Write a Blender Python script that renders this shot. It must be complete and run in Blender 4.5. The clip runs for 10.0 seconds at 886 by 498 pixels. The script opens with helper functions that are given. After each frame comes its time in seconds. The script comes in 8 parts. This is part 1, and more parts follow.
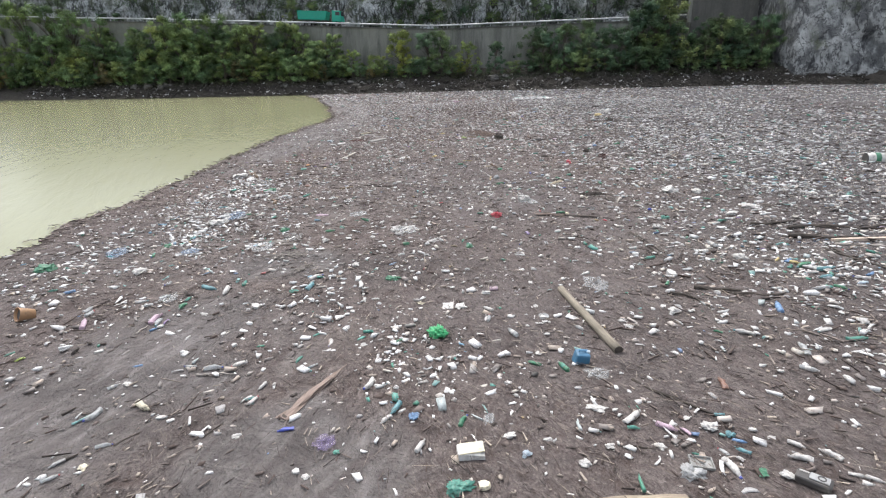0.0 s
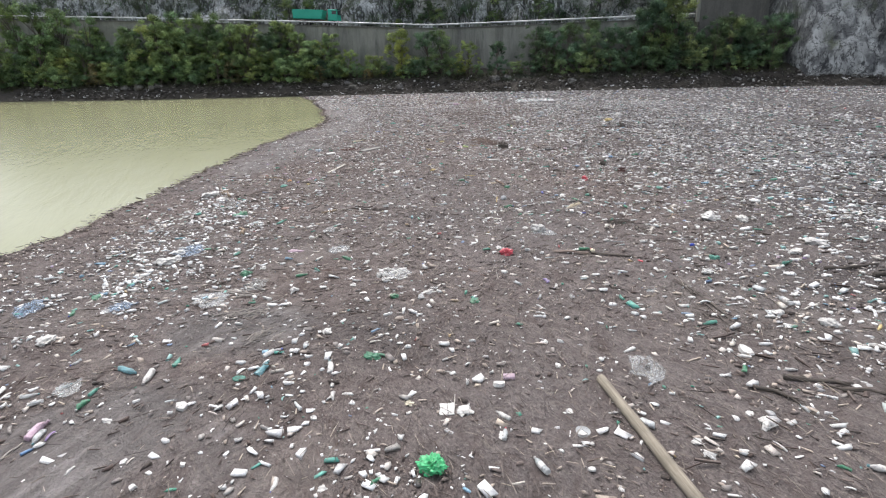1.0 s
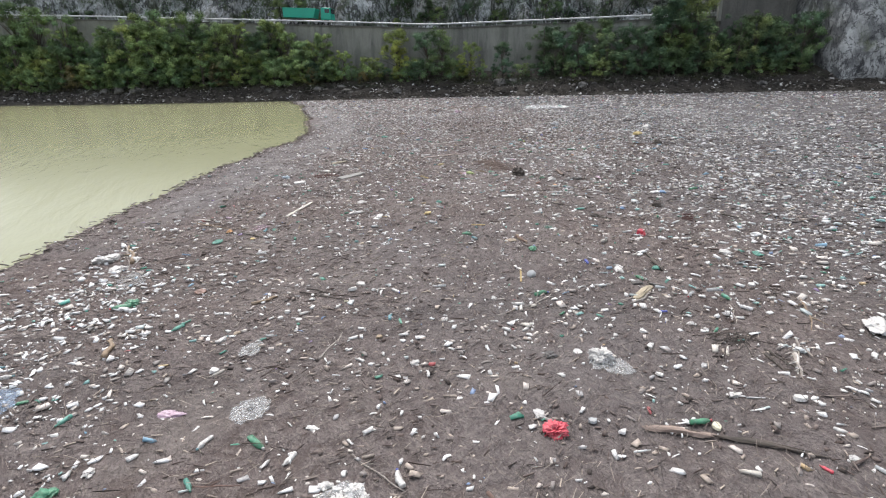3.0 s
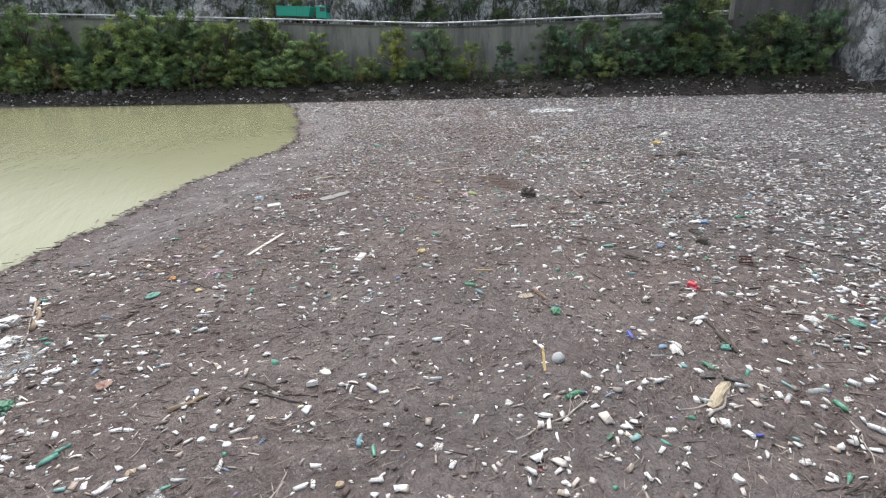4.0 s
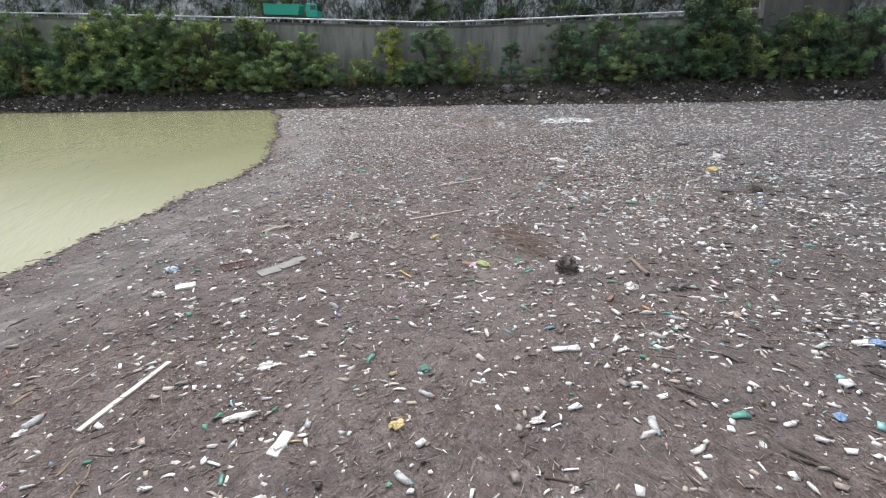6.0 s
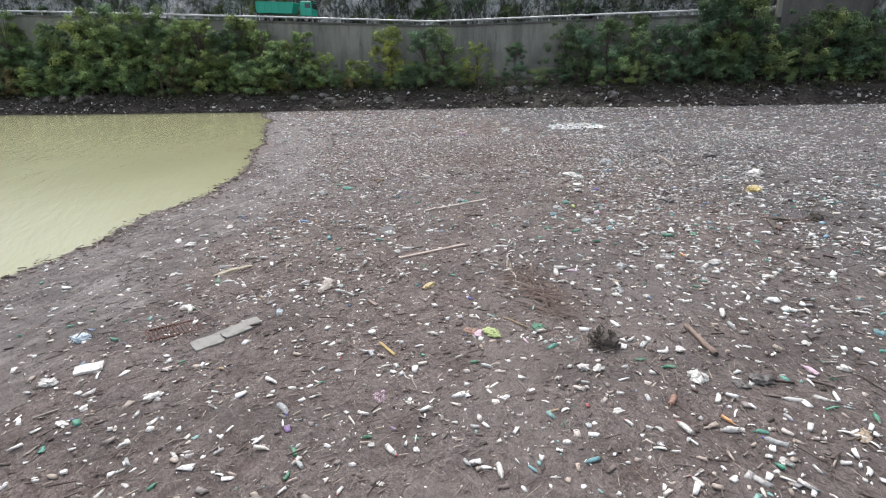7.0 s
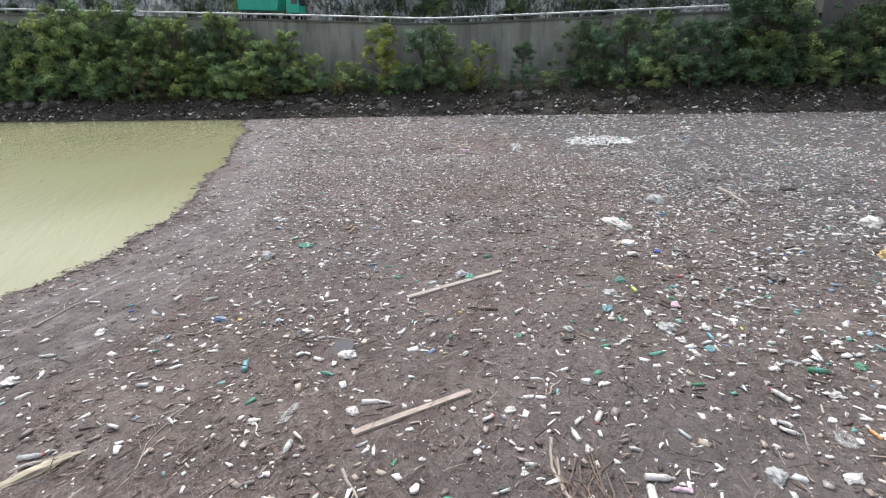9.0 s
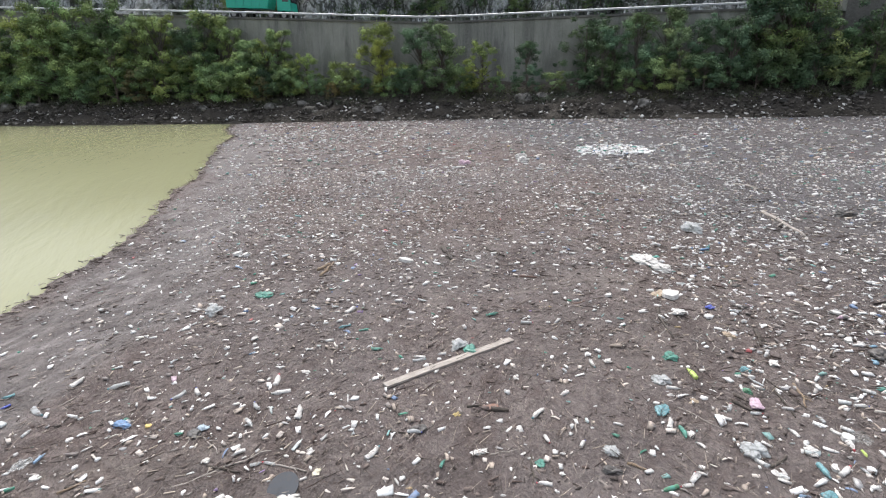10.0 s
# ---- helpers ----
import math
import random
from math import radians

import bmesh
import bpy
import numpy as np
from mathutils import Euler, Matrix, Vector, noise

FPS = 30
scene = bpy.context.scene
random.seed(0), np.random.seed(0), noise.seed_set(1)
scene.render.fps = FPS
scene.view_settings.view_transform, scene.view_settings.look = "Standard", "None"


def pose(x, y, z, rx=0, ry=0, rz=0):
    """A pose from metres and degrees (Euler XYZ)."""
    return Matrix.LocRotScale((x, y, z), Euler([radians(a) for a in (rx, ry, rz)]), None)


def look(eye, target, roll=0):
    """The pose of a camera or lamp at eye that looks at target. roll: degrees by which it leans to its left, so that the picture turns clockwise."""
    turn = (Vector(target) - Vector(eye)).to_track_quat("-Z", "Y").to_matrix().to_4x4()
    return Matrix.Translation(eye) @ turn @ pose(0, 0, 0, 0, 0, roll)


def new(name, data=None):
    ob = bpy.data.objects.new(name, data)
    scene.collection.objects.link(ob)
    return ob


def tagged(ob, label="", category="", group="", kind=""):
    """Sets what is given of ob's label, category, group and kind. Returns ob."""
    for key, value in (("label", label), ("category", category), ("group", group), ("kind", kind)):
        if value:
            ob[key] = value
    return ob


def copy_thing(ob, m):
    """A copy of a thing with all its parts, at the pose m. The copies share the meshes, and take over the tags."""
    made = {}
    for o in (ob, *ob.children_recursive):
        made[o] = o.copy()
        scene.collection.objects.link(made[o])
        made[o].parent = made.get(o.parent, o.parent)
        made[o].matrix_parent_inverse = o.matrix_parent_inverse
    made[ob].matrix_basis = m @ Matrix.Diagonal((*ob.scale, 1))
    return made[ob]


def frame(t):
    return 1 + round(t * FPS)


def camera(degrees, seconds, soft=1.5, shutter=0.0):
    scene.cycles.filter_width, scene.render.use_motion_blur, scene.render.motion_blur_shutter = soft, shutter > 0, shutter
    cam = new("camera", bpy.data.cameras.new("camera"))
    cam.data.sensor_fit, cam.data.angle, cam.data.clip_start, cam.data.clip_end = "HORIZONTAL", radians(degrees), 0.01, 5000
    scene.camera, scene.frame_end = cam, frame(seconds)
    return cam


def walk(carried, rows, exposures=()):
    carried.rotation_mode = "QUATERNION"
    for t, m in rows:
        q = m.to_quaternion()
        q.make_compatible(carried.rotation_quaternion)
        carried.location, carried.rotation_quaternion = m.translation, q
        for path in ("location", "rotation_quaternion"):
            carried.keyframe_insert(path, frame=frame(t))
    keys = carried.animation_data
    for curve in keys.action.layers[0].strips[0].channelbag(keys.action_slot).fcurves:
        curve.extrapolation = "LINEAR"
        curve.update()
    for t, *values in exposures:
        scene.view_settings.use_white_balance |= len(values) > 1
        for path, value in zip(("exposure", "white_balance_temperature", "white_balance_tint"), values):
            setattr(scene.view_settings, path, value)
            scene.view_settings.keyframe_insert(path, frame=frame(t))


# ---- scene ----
cam = camera(77.2, 10.0, 1.15)
PATH = [
    (0, (0.53, 0.406, 4.778), (0.452, 2.301, 4.144), -1.7),
    (0.5, (0.498, 2.127, 4.852), (0.42, 4.022, 4.217), -1.7),
    (1, (0.468, 3.819, 4.895), (0.39, 5.714, 4.26), -1.7),
    (1.5, (0.436, 5.632, 4.934), (0.357, 7.527, 4.3), -1.7),
    (2, (0.386, 7.362, 4.973), (0.309, 9.258, 4.34), -1.6),
    (2.5, (0.352, 9.257, 5.021), (0.274, 11.152, 4.388), -1.7),
    (2.7, (0.344, 9.986, 5.026), (0.264, 11.882, 4.395), -1.7),
    (3.8, (0.324, 14.207, 5.166), (0.241, 16.102, 4.535), -1.6),
    (4, (0.308, 14.976, 5.182), (0.225, 16.872, 4.55), -1.6),
    (4.5, (0.292, 16.932, 5.243), (0.208, 18.828, 4.612), -1.6),
    (5, (0.244, 18.782, 5.292), (0.159, 20.679, 4.662), -1.6),
    (5.5, (0.195, 20.83, 5.358), (0.11, 22.726, 4.727), -1.6),
    (5.7, (0.178, 21.609, 5.379), (0.092, 23.506, 4.75), -1.6),
    (7, (0.134, 26.822, 5.476), (0.043, 28.719, 4.849), -1.5),
    (7.5, (0.106, 28.824, 5.553), (0.013, 30.721, 4.926), -1.6),
    (8, (0.09, 30.781, 5.588), (-0.005, 32.678, 4.962), -1.6),
    (8.5, (0.053, 32.833, 5.671), (-0.042, 34.73, 5.044), -1.5),
    (9, (0.042, 34.757, 5.754), (-0.056, 36.653, 5.126), -1.6),
    (9.5, (0.065, 36.885, 5.813), (-0.036, 38.781, 5.184), -1.6),
    (10, (0.066, 38.794, 5.831), (-0.034, 40.69, 5.204), -1.6),
]
walk(cam, [(t, look(eye, target, roll)) for t, eye, target, roll in PATH], [(0.0, 1.19), (5.5, 1.22), (10.0, 1.29)])

# ---- world and sun: overcast ----
world = bpy.data.worlds.new("overcast")
scene.world = world
world.use_nodes = True
wn, wl = world.node_tree.nodes, world.node_tree.links
wn.clear()
sky = wn.new("ShaderNodeTexSky")
sky.sky_type = "NISHITA"
sky.sun_disc = False
sky.sun_elevation, sky.sun_rotation = radians(58), radians(-15)
sky.air_density, sky.dust_density, sky.ozone_density = 1.0, 3.0, 1.0
grey = wn.new("ShaderNodeHueSaturation")
grey.inputs["Saturation"].default_value = 0.42
back = wn.new("ShaderNodeBackground")
back.inputs["Strength"].default_value = 0.15
wout = wn.new("ShaderNodeOutputWorld")
wl.new(sky.outputs[0], grey.inputs["Color"])
wl.new(grey.outputs[0], back.inputs[0])
wl.new(back.outputs[0], wout.inputs[0])

sun_data = bpy.data.lights.new("sun", "SUN")
sun_data.energy, sun_data.angle, sun_data.color = 1.0, radians(40), (1.0, 0.97, 0.93)
sun = new("sun", sun_data)
sun.matrix_world = look((-10, 24, 60), (0, 0, 0))
scene.view_settings.exposure = 1.2


# ---- materials ----
class Nodes:
    """A small helper to wire one node material."""

    def __init__(self, name, rough=0.8, metal=0.0):
        self.mat = bpy.data.materials.new(name)
        self.mat.use_nodes = True
        self.tree = self.mat.node_tree
        self.bsdf = self.tree.nodes["Principled BSDF"]
        self.bsdf.inputs["Roughness"].default_value = rough
        self.bsdf.inputs["Metallic"].default_value = metal
        self.place = self.add("ShaderNodeNewGeometry").outputs["Position"]

    def add(self, kind):
        return self.tree.nodes.new(kind)

    def link(self, a, b):
        self.tree.links.new(a, b)

    def local(self):
        self.place = self.add("ShaderNodeTexCoord").outputs["Object"]
        return self

    def noise(self, scale, detail=4.0, rough=0.55, stretch=(1, 1, 1), turn=0.0, warp=0.0):
        m = self.add("ShaderNodeMapping")
        m.vector_type = "TEXTURE"
        m.inputs["Scale"].default_value = tuple(1 / v for v in stretch)
        m.inputs["Rotation"].default_value = (0, 0, turn)
        self.link(self.place, m.inputs[0])
        n = self.add("ShaderNodeTexNoise")
        n.inputs["Scale"].default_value, n.inputs["Detail"].default_value = scale, detail
        n.inputs["Roughness"].default_value, n.inputs["Distortion"].default_value = rough, warp
        self.link(m.outputs[0], n.inputs["Vector"])
        return n.outputs["Fac"]

    def ramp(self, fac, stops, hard=False):
        r = self.add("ShaderNodeValToRGB")
        r.color_ramp.interpolation = "CONSTANT" if hard else "LINEAR"
        e = r.color_ramp.elements
        while len(e) < len(stops):
            e.new(0.5)
        for i, (at, c) in enumerate(stops):
            e[i].position = at
            e[i].color = (c, c, c, 1) if isinstance(c, (int, float)) else (*c, 1)
        self.link(fac, r.inputs[0])
        return r.outputs[0]

    def mix(self, fac, a, b, how="MIX"):
        m = self.add("ShaderNodeMix")
        m.data_type, m.blend_type = "RGBA", how
        for value, at in ((fac, 0), (a, 6), (b, 7)):
            if isinstance(value, (int, float)):
                m.inputs[at].default_value = value if at == 0 else (value, value, value, 1)
            elif isinstance(value, tuple):
                m.inputs[at].default_value = (*value, 1)
            else:
                self.link(value, m.inputs[at])
        return m.outputs[2]

    def colour(self, socket):
        self.link(socket, self.bsdf.inputs["Base Color"])
        return self

    def bump(self, fac, strength, distance):
        b = self.add("ShaderNodeBump")
        b.inputs["Strength"].default_value, b.inputs["Distance"].default_value = strength, distance
        self.link(fac, b.inputs["Height"])
        old = self.bsdf.inputs["Normal"]
        if old.is_linked:
            self.link(old.links[0].from_socket, b.inputs["Normal"])
        self.link(b.outputs[0], old)
        return self

    def island(self):
        return self.add("ShaderNodeNewGeometry").outputs["Random Per Island"]

    def object_random(self):
        return self.add("ShaderNodeObjectInfo").outputs["Random"]


def make_mat():
    """The matted layer of broken wood, reed and silt."""
    n = Nodes("wood_debris", 0.95)
    n.bsdf.inputs["Specular IOR Level"].default_value = 0.18
    fine = n.noise(28, 5, 0.7, (1, 0.45, 1), 0.4, 0.6)
    mid = n.noise(6.5, 5, 0.65, (1, 0.6, 1), -0.3, 0.8)
    wide = n.noise(0.22, 3, 0.5, warp=1.0)
    zone = n.noise(0.07, 2, 0.5)
    streak = n.noise(1.1, 5, 0.6, (1, 0.22, 1), -0.25, 1.2)
    grit = n.noise(75, 4, 0.7, (1, 0.6, 1), 1.2, 0.3)
    c = n.ramp(fine, [(0.28, (0.040, 0.031, 0.027)), (0.44, (0.128, 0.103, 0.096)), (0.58, (0.184, 0.153, 0.144)), (0.74, (0.38, 0.33, 0.30))])
    c = n.mix(n.ramp(mid, [(0.36, 0.8), (0.5, 0.0)]), c, (0.075, 0.056, 0.05))
    c = n.mix(n.ramp(grit, [(0.58, 0.0), (0.7, 0.7)]), c, (0.31, 0.275, 0.25))
    c = n.mix(n.ramp(grit, [(0.3, 0.8), (0.42, 0.0)]), c, (0.035, 0.027, 0.024))
    clump = n.noise(2.3, 5, 0.62, (1, 0.75, 1), 0.5, 1.0)
    c = n.mix(n.ramp(clump, [(0.37, 0.6), (0.48, 0.0)]), c, (0.088, 0.062, 0.053))
    c = n.mix(n.ramp(clump, [(0.54, 0.0), (0.68, 0.5)]), c, (0.235, 0.198, 0.183))
    fibre = n.noise(16, 4, 0.6, (1, 0.12, 1), 0.7, 0.8)
    c = n.mix(n.ramp(fibre, [(0.6, 0.0), (0.68, 0.6)]), c, (0.27, 0.225, 0.19))
    c = n.mix(n.ramp(zone, [(0.4, 0.0), (0.6, 0.5)]), c, (0.148, 0.136, 0.136))
    c = n.mix(n.ramp(wide, [(0.55, 0.0), (0.72, 0.55)]), c, (0.20, 0.175, 0.16))
    slick = n.add("ShaderNodeAttribute")
    slick.attribute_name = "silt"
    wisps = n.noise(2.2, 5, 0.6, (1, 0.3, 1), -0.3, 1.5)
    silt = n.ramp(wisps, [(0.3, (0.112, 0.1, 0.096)), (0.52, (0.168, 0.153, 0.148)), (0.70, (0.28, 0.26, 0.252))])
    c = n.mix(n.ramp(slick.outputs["Fac"], [(0.25, 0.0), (0.6, 0.85)]), c, silt)
    c = n.mix(n.ramp(streak, [(0.34, 0.5), (0.46, 0.0)]), c, (0.085, 0.065, 0.06))
    c = n.mix(n.ramp(streak, [(0.6, 0.0), (0.72, 0.4)]), c, (0.19, 0.165, 0.155))
    grey = n.add("ShaderNodeAttribute")
    grey.attribute_name = "grey"
    c = n.mix(n.ramp(grey.outputs["Fac"], [(0.0, 0.0), (1.0, 0.6)]), c, (0.082, 0.083, 0.089))
    bands = n.noise(0.42, 6, 0.68, (0.3, 1, 1), 0.15, 1.2)
    c = n.mix(n.ramp(bands, [(0.36, 0.35), (0.49, 0.0)]), c, (0.062, 0.057, 0.056))
    n.colour(c)
    n.bump(grit, 0.8, 0.012).bump(fine, 1.0, 0.04).bump(mid, 0.9, 0.10).bump(clump, 0.8, 0.16)
    return n.mat


def make_water():
    n = Nodes("silty_water", 0.19)
    wide = n.noise(0.035, 3, 0.5, warp=0.6)
    n.colour(n.ramp(wide, [(0.3, (0.19, 0.191, 0.106)), (0.7, (0.222, 0.223, 0.128))]))
    n.bsdf.inputs["IOR"].default_value = 1.33
    n.bsdf.inputs["Specular IOR Level"].default_value = 0.11
    n.bump(n.noise(0.6, 4, 0.62, (0.5, 2.2, 1), -1.15, 0.5), 0.3, 0.14)
    n.bump(n.noise(2.2, 3, 0.6, (0.6, 1.6, 1), -1.0, 0.3), 0.2, 0.05)
    return n.mat


def make_bare_face():
    """Steep limestone: pale plates, dark water stains and cracks."""
    n = Nodes("bare_limestone", 0.9)
    plate = n.noise(0.5, 7, 0.6, (1, 1, 0.6), warp=0.3)
    stain = n.noise(0.3, 6, 0.7, (1, 1, 0.5), 0.5, 0.4)
    speck = n.noise(2.6, 5, 0.7, warp=0.3)
    vein = n.noise(0.4, 6, 0.66, (1, 1, 0.7), 1.1, 0.5)
    c = n.ramp(plate, [(0.36, (0.085, 0.088, 0.09)), (0.47, (0.14, 0.144, 0.143)), (0.515, (0.26, 0.266, 0.26)), (0.66, (0.40, 0.41, 0.40))])
    c = n.mix(n.ramp(speck, [(0.36, 0.8), (0.46, 0.0)]), c, (0.06, 0.062, 0.066))
    c = n.mix(n.ramp(speck, [(0.58, 0.0), (0.70, 0.5)]), c, (0.32, 0.33, 0.325))
    c = n.mix(n.ramp(stain, [(0.37, 0.95), (0.43, 0.0)]), c, (0.022, 0.023, 0.026))
    c = n.mix(n.ramp(vein, [(0.478, 0.0), (0.497, 0.9), (0.503, 0.9), (0.522, 0.0)]), c, (0.02, 0.02, 0.023))
    moss = n.noise(0.2, 5, 0.6, warp=0.5)
    c = n.mix(n.ramp(moss, [(0.56, 0.0), (0.66, 0.55)]), c, (0.085, 0.10, 0.05))
    n.colour(c)
    n.bump(speck, 0.7, 0.15).bump(plate, 0.7, 0.4).bump(stain, 0.6, 0.5)
    return n.mat


def make_rock(name, dark, mid, light, green=0.25, grain=1.5, stain=0.8):
    n = Nodes(name, 0.9)
    big = n.noise(0.16, 6, 0.6, (1, 1, 0.55), warp=0.8)
    small = n.noise(grain, 7, 0.68, (1, 1, 0.7), warp=0.25)
    streak = n.noise(0.55, 5, 0.7, (1, 1, 0.14), warp=0.2)
    c = n.ramp(small, [(0.35, dark), (0.46, mid), (0.62, light)])
    c = n.mix(n.ramp(streak, [(0.54, 0.0), (0.66, stain)]), c, dark)
    c = n.mix(n.ramp(big, [(0.5, 0.0), (0.66, 0.45)]), c, tuple(v * f for v, f in zip(mid, (0.85, 0.74, 0.6))))
    crack = n.noise(0.22, 7, 0.68, (1, 1, 0.4), warp=0.25)
    c = n.mix(n.ramp(crack, [(0.455, 0.0), (0.49, 0.95), (0.51, 0.95), (0.53, 0.0)]), c, tuple(v * 0.5 for v in dark))
    leaf = n.noise(0.32, 5, 0.7, warp=0.6)
    c = n.mix(n.ramp(leaf, [(0.5, 0.0), (0.62, green)]), c, (0.05, 0.062, 0.028))
    n.colour(c)
    n.bump(small, 1.0, 0.5).bump(big, 0.8, 1.2)
    return n.mat


def make_mud():
    n = Nodes("bank_mud", 0.9)
    a, b = n.noise(1.1, 6, 0.65, warp=0.6), n.noise(7, 5, 0.7)
    c = n.ramp(b, [(0.3, (0.012, 0.0095, 0.007)), (0.55, (0.034, 0.028, 0.021)), (0.75, (0.085, 0.073, 0.058))])
    n.colour(n.mix(n.ramp(a, [(0.45, 0.0), (0.65, 0.6)]), c, (0.058, 0.05, 0.039)))
    n.bump(b, 1.0, 0.12).bump(a, 1.0, 0.4)
    return n.mat


def make_concrete(name="stained_concrete", base=(0.172, 0.175, 0.148)):
    n = Nodes(name, 0.9)
    streak = n.noise(0.9, 5, 0.65, (1, 1, 0.07), warp=0.4)
    blot = n.noise(0.25, 4, 0.6)
    fine = n.noise(9, 5, 0.7)
    c = n.ramp(streak, [(0.32, tuple(v * 0.42 for v in base)), (0.5, base), (0.72, tuple(v * 1.35 for v in base))])
    c = n.mix(n.ramp(blot, [(0.42, 0.0), (0.65, 0.6)]), c, tuple(v * f for v, f in zip(base, (0.55, 0.58, 0.5))))
    c = n.mix(0.2, c, n.ramp(fine, [(0.3, 0.05), (0.7, 0.4)]))
    n.colour(c)
    n.bump(fine, 0.5, 0.02)
    return n.mat


def make_leaf(name, a, b, c):
    n = Nodes(name, 0.7)
    tint = n.ramp(n.object_random(), [(0.0, tuple(v * 0.7 for v in a)), (0.55, b), (1.0, tuple(v * f for v, f in zip(c, (1.4, 1.28, 1.1))))])
    v = n.ramp(n.island(), [(0.0, 0.78), (0.6, 1.0), (1.0, 1.22)])
    # lit leaf masses and dark gaps between them, put into the colour by noise
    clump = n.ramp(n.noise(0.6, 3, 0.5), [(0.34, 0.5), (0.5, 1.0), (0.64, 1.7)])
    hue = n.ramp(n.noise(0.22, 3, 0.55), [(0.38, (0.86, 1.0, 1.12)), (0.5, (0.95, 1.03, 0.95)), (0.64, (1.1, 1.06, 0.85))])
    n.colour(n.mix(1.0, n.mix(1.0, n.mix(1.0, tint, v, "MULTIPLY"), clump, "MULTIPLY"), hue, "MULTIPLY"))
    n.bsdf.inputs["Specular IOR Level"].default_value = 0.1
    return n.mat


def make_plain(name, rgb, rough=0.5, metal=0.0, wear=0.25, scale=14.0, dirt=(0.10, 0.085, 0.07)):
    """Paint, plastic or metal with grime and a fine grain."""
    n = Nodes(name, rough, metal).local()
    grime, fine = n.noise(scale, 5, 0.65, warp=0.5), n.noise(scale * 7, 3, 0.6)
    c = n.mix(n.ramp(grime, [(0.48, 0.0), (0.72, wear)]), rgb, dirt)
    c = n.mix(0.12, c, n.ramp(fine, [(0.3, tuple(v * 0.6 for v in rgb)), (0.7, tuple(min(1, v * 1.25) for v in rgb))]))
    n.colour(c)
    n.link(n.ramp(grime, [(0.4, rough), (0.75, min(1.0, rough + 0.3))]), n.bsdf.inputs["Roughness"])
    n.bump(grime, 0.25, 0.01)
    return n.mat


def make_wood(name, dark, light):
    n = Nodes(name, 0.8).local()
    grain = n.noise(9, 5, 0.65, (0.25, 4, 4), warp=0.4)
    blot = n.noise(2.5, 4, 0.6)
    c = n.ramp(grain, [(0.3, dark), (0.6, light), (0.75, tuple(min(1, v * 1.3) for v in light))])
    n.colour(n.mix(n.ramp(blot, [(0.5, 0.0), (0.7, 0.55)]), c, dark))
    n.bump(grain, 0.6, 0.01)
    return n.mat


def make_litter(name, stops, rough=0.45, dirt=0.5):
    """Loose bits: one colour per bit, each smeared with silt."""
    n = Nodes(name, rough)
    c = n.ramp(n.island(), stops, hard=True)
    smear, grit = n.noise(11, 4, 0.65, warp=0.5), n.noise(55, 3, 0.6)
    c = n.mix(n.ramp(smear, [(0.5, 0.0), (0.68, dirt)]), c, (0.15, 0.125, 0.11))
    c = n.mix(n.ramp(grit, [(0.34, 0.3), (0.46, 0.0)]), c, (0.09, 0.075, 0.065))
    n.colour(c)
    n.bump(smear, 0.4, 0.01)
    return n.mat


M_MAT, M_WATER, M_MUD = make_mat(), make_water(), make_mud()
M_ROCK = make_rock("limestone", (0.06, 0.065, 0.065), (0.27, 0.285, 0.285), (0.52, 0.545, 0.55), 0.7, 1.7, 0.6)
M_ROCK_BARE = make_bare_face()
M_STONE = make_rock("bank_stone", (0.05, 0.047, 0.043), (0.13, 0.125, 0.115), (0.24, 0.23, 0.215), 0.1)
M_CONCRETE = make_concrete()
M_PORTAL = make_concrete("portal_concrete", (0.072, 0.067, 0.057))
M_ASPHALT = make_plain("asphalt", (0.06, 0.06, 0.06), 0.9, 0, 0.3, 2.0)
M_GALV = make_plain("galvanised_steel", (0.5, 0.52, 0.53), 0.5, 0.5, 0.25, 3.0)
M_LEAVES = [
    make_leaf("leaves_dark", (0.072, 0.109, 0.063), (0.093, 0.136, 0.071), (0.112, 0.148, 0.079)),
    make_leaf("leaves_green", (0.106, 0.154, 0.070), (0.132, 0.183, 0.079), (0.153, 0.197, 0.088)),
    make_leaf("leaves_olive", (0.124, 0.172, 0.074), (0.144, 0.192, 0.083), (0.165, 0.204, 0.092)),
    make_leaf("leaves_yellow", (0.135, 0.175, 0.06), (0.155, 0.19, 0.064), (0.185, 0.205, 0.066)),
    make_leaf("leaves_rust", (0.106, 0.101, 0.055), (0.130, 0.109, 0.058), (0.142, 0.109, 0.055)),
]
M_BARK = make_wood("bark", (0.03, 0.025, 0.02), (0.09, 0.075, 0.06))


# ---- mesh helpers ----
def part(name, bm, material, parent=None, label="", smooth=False):
    """Links a bmesh as one mesh object, under a thing or a part."""
    me = bpy.data.meshes.new(name)
    bm.to_mesh(me)
    bm.free()
    me.materials.append(material)
    if smooth:
        me.shade_smooth()
    ob = new(name, me)
    if parent is not None:
        ob.parent = parent
    if label:
        ob["label"] = label
    return ob


def box(size, at=(0, 0, 0), bevel=0.0, turn=None):
    bm = bmesh.new()
    bmesh.ops.create_cube(bm, size=1, matrix=Matrix.Translation(at) @ (turn or Matrix()) @ Matrix.Diagonal((*size, 1)))
    if bevel:
        bmesh.ops.bevel(bm, geom=bm.edges[:], offset=bevel, segments=2, affect="EDGES", profile=0.5)
    return bm


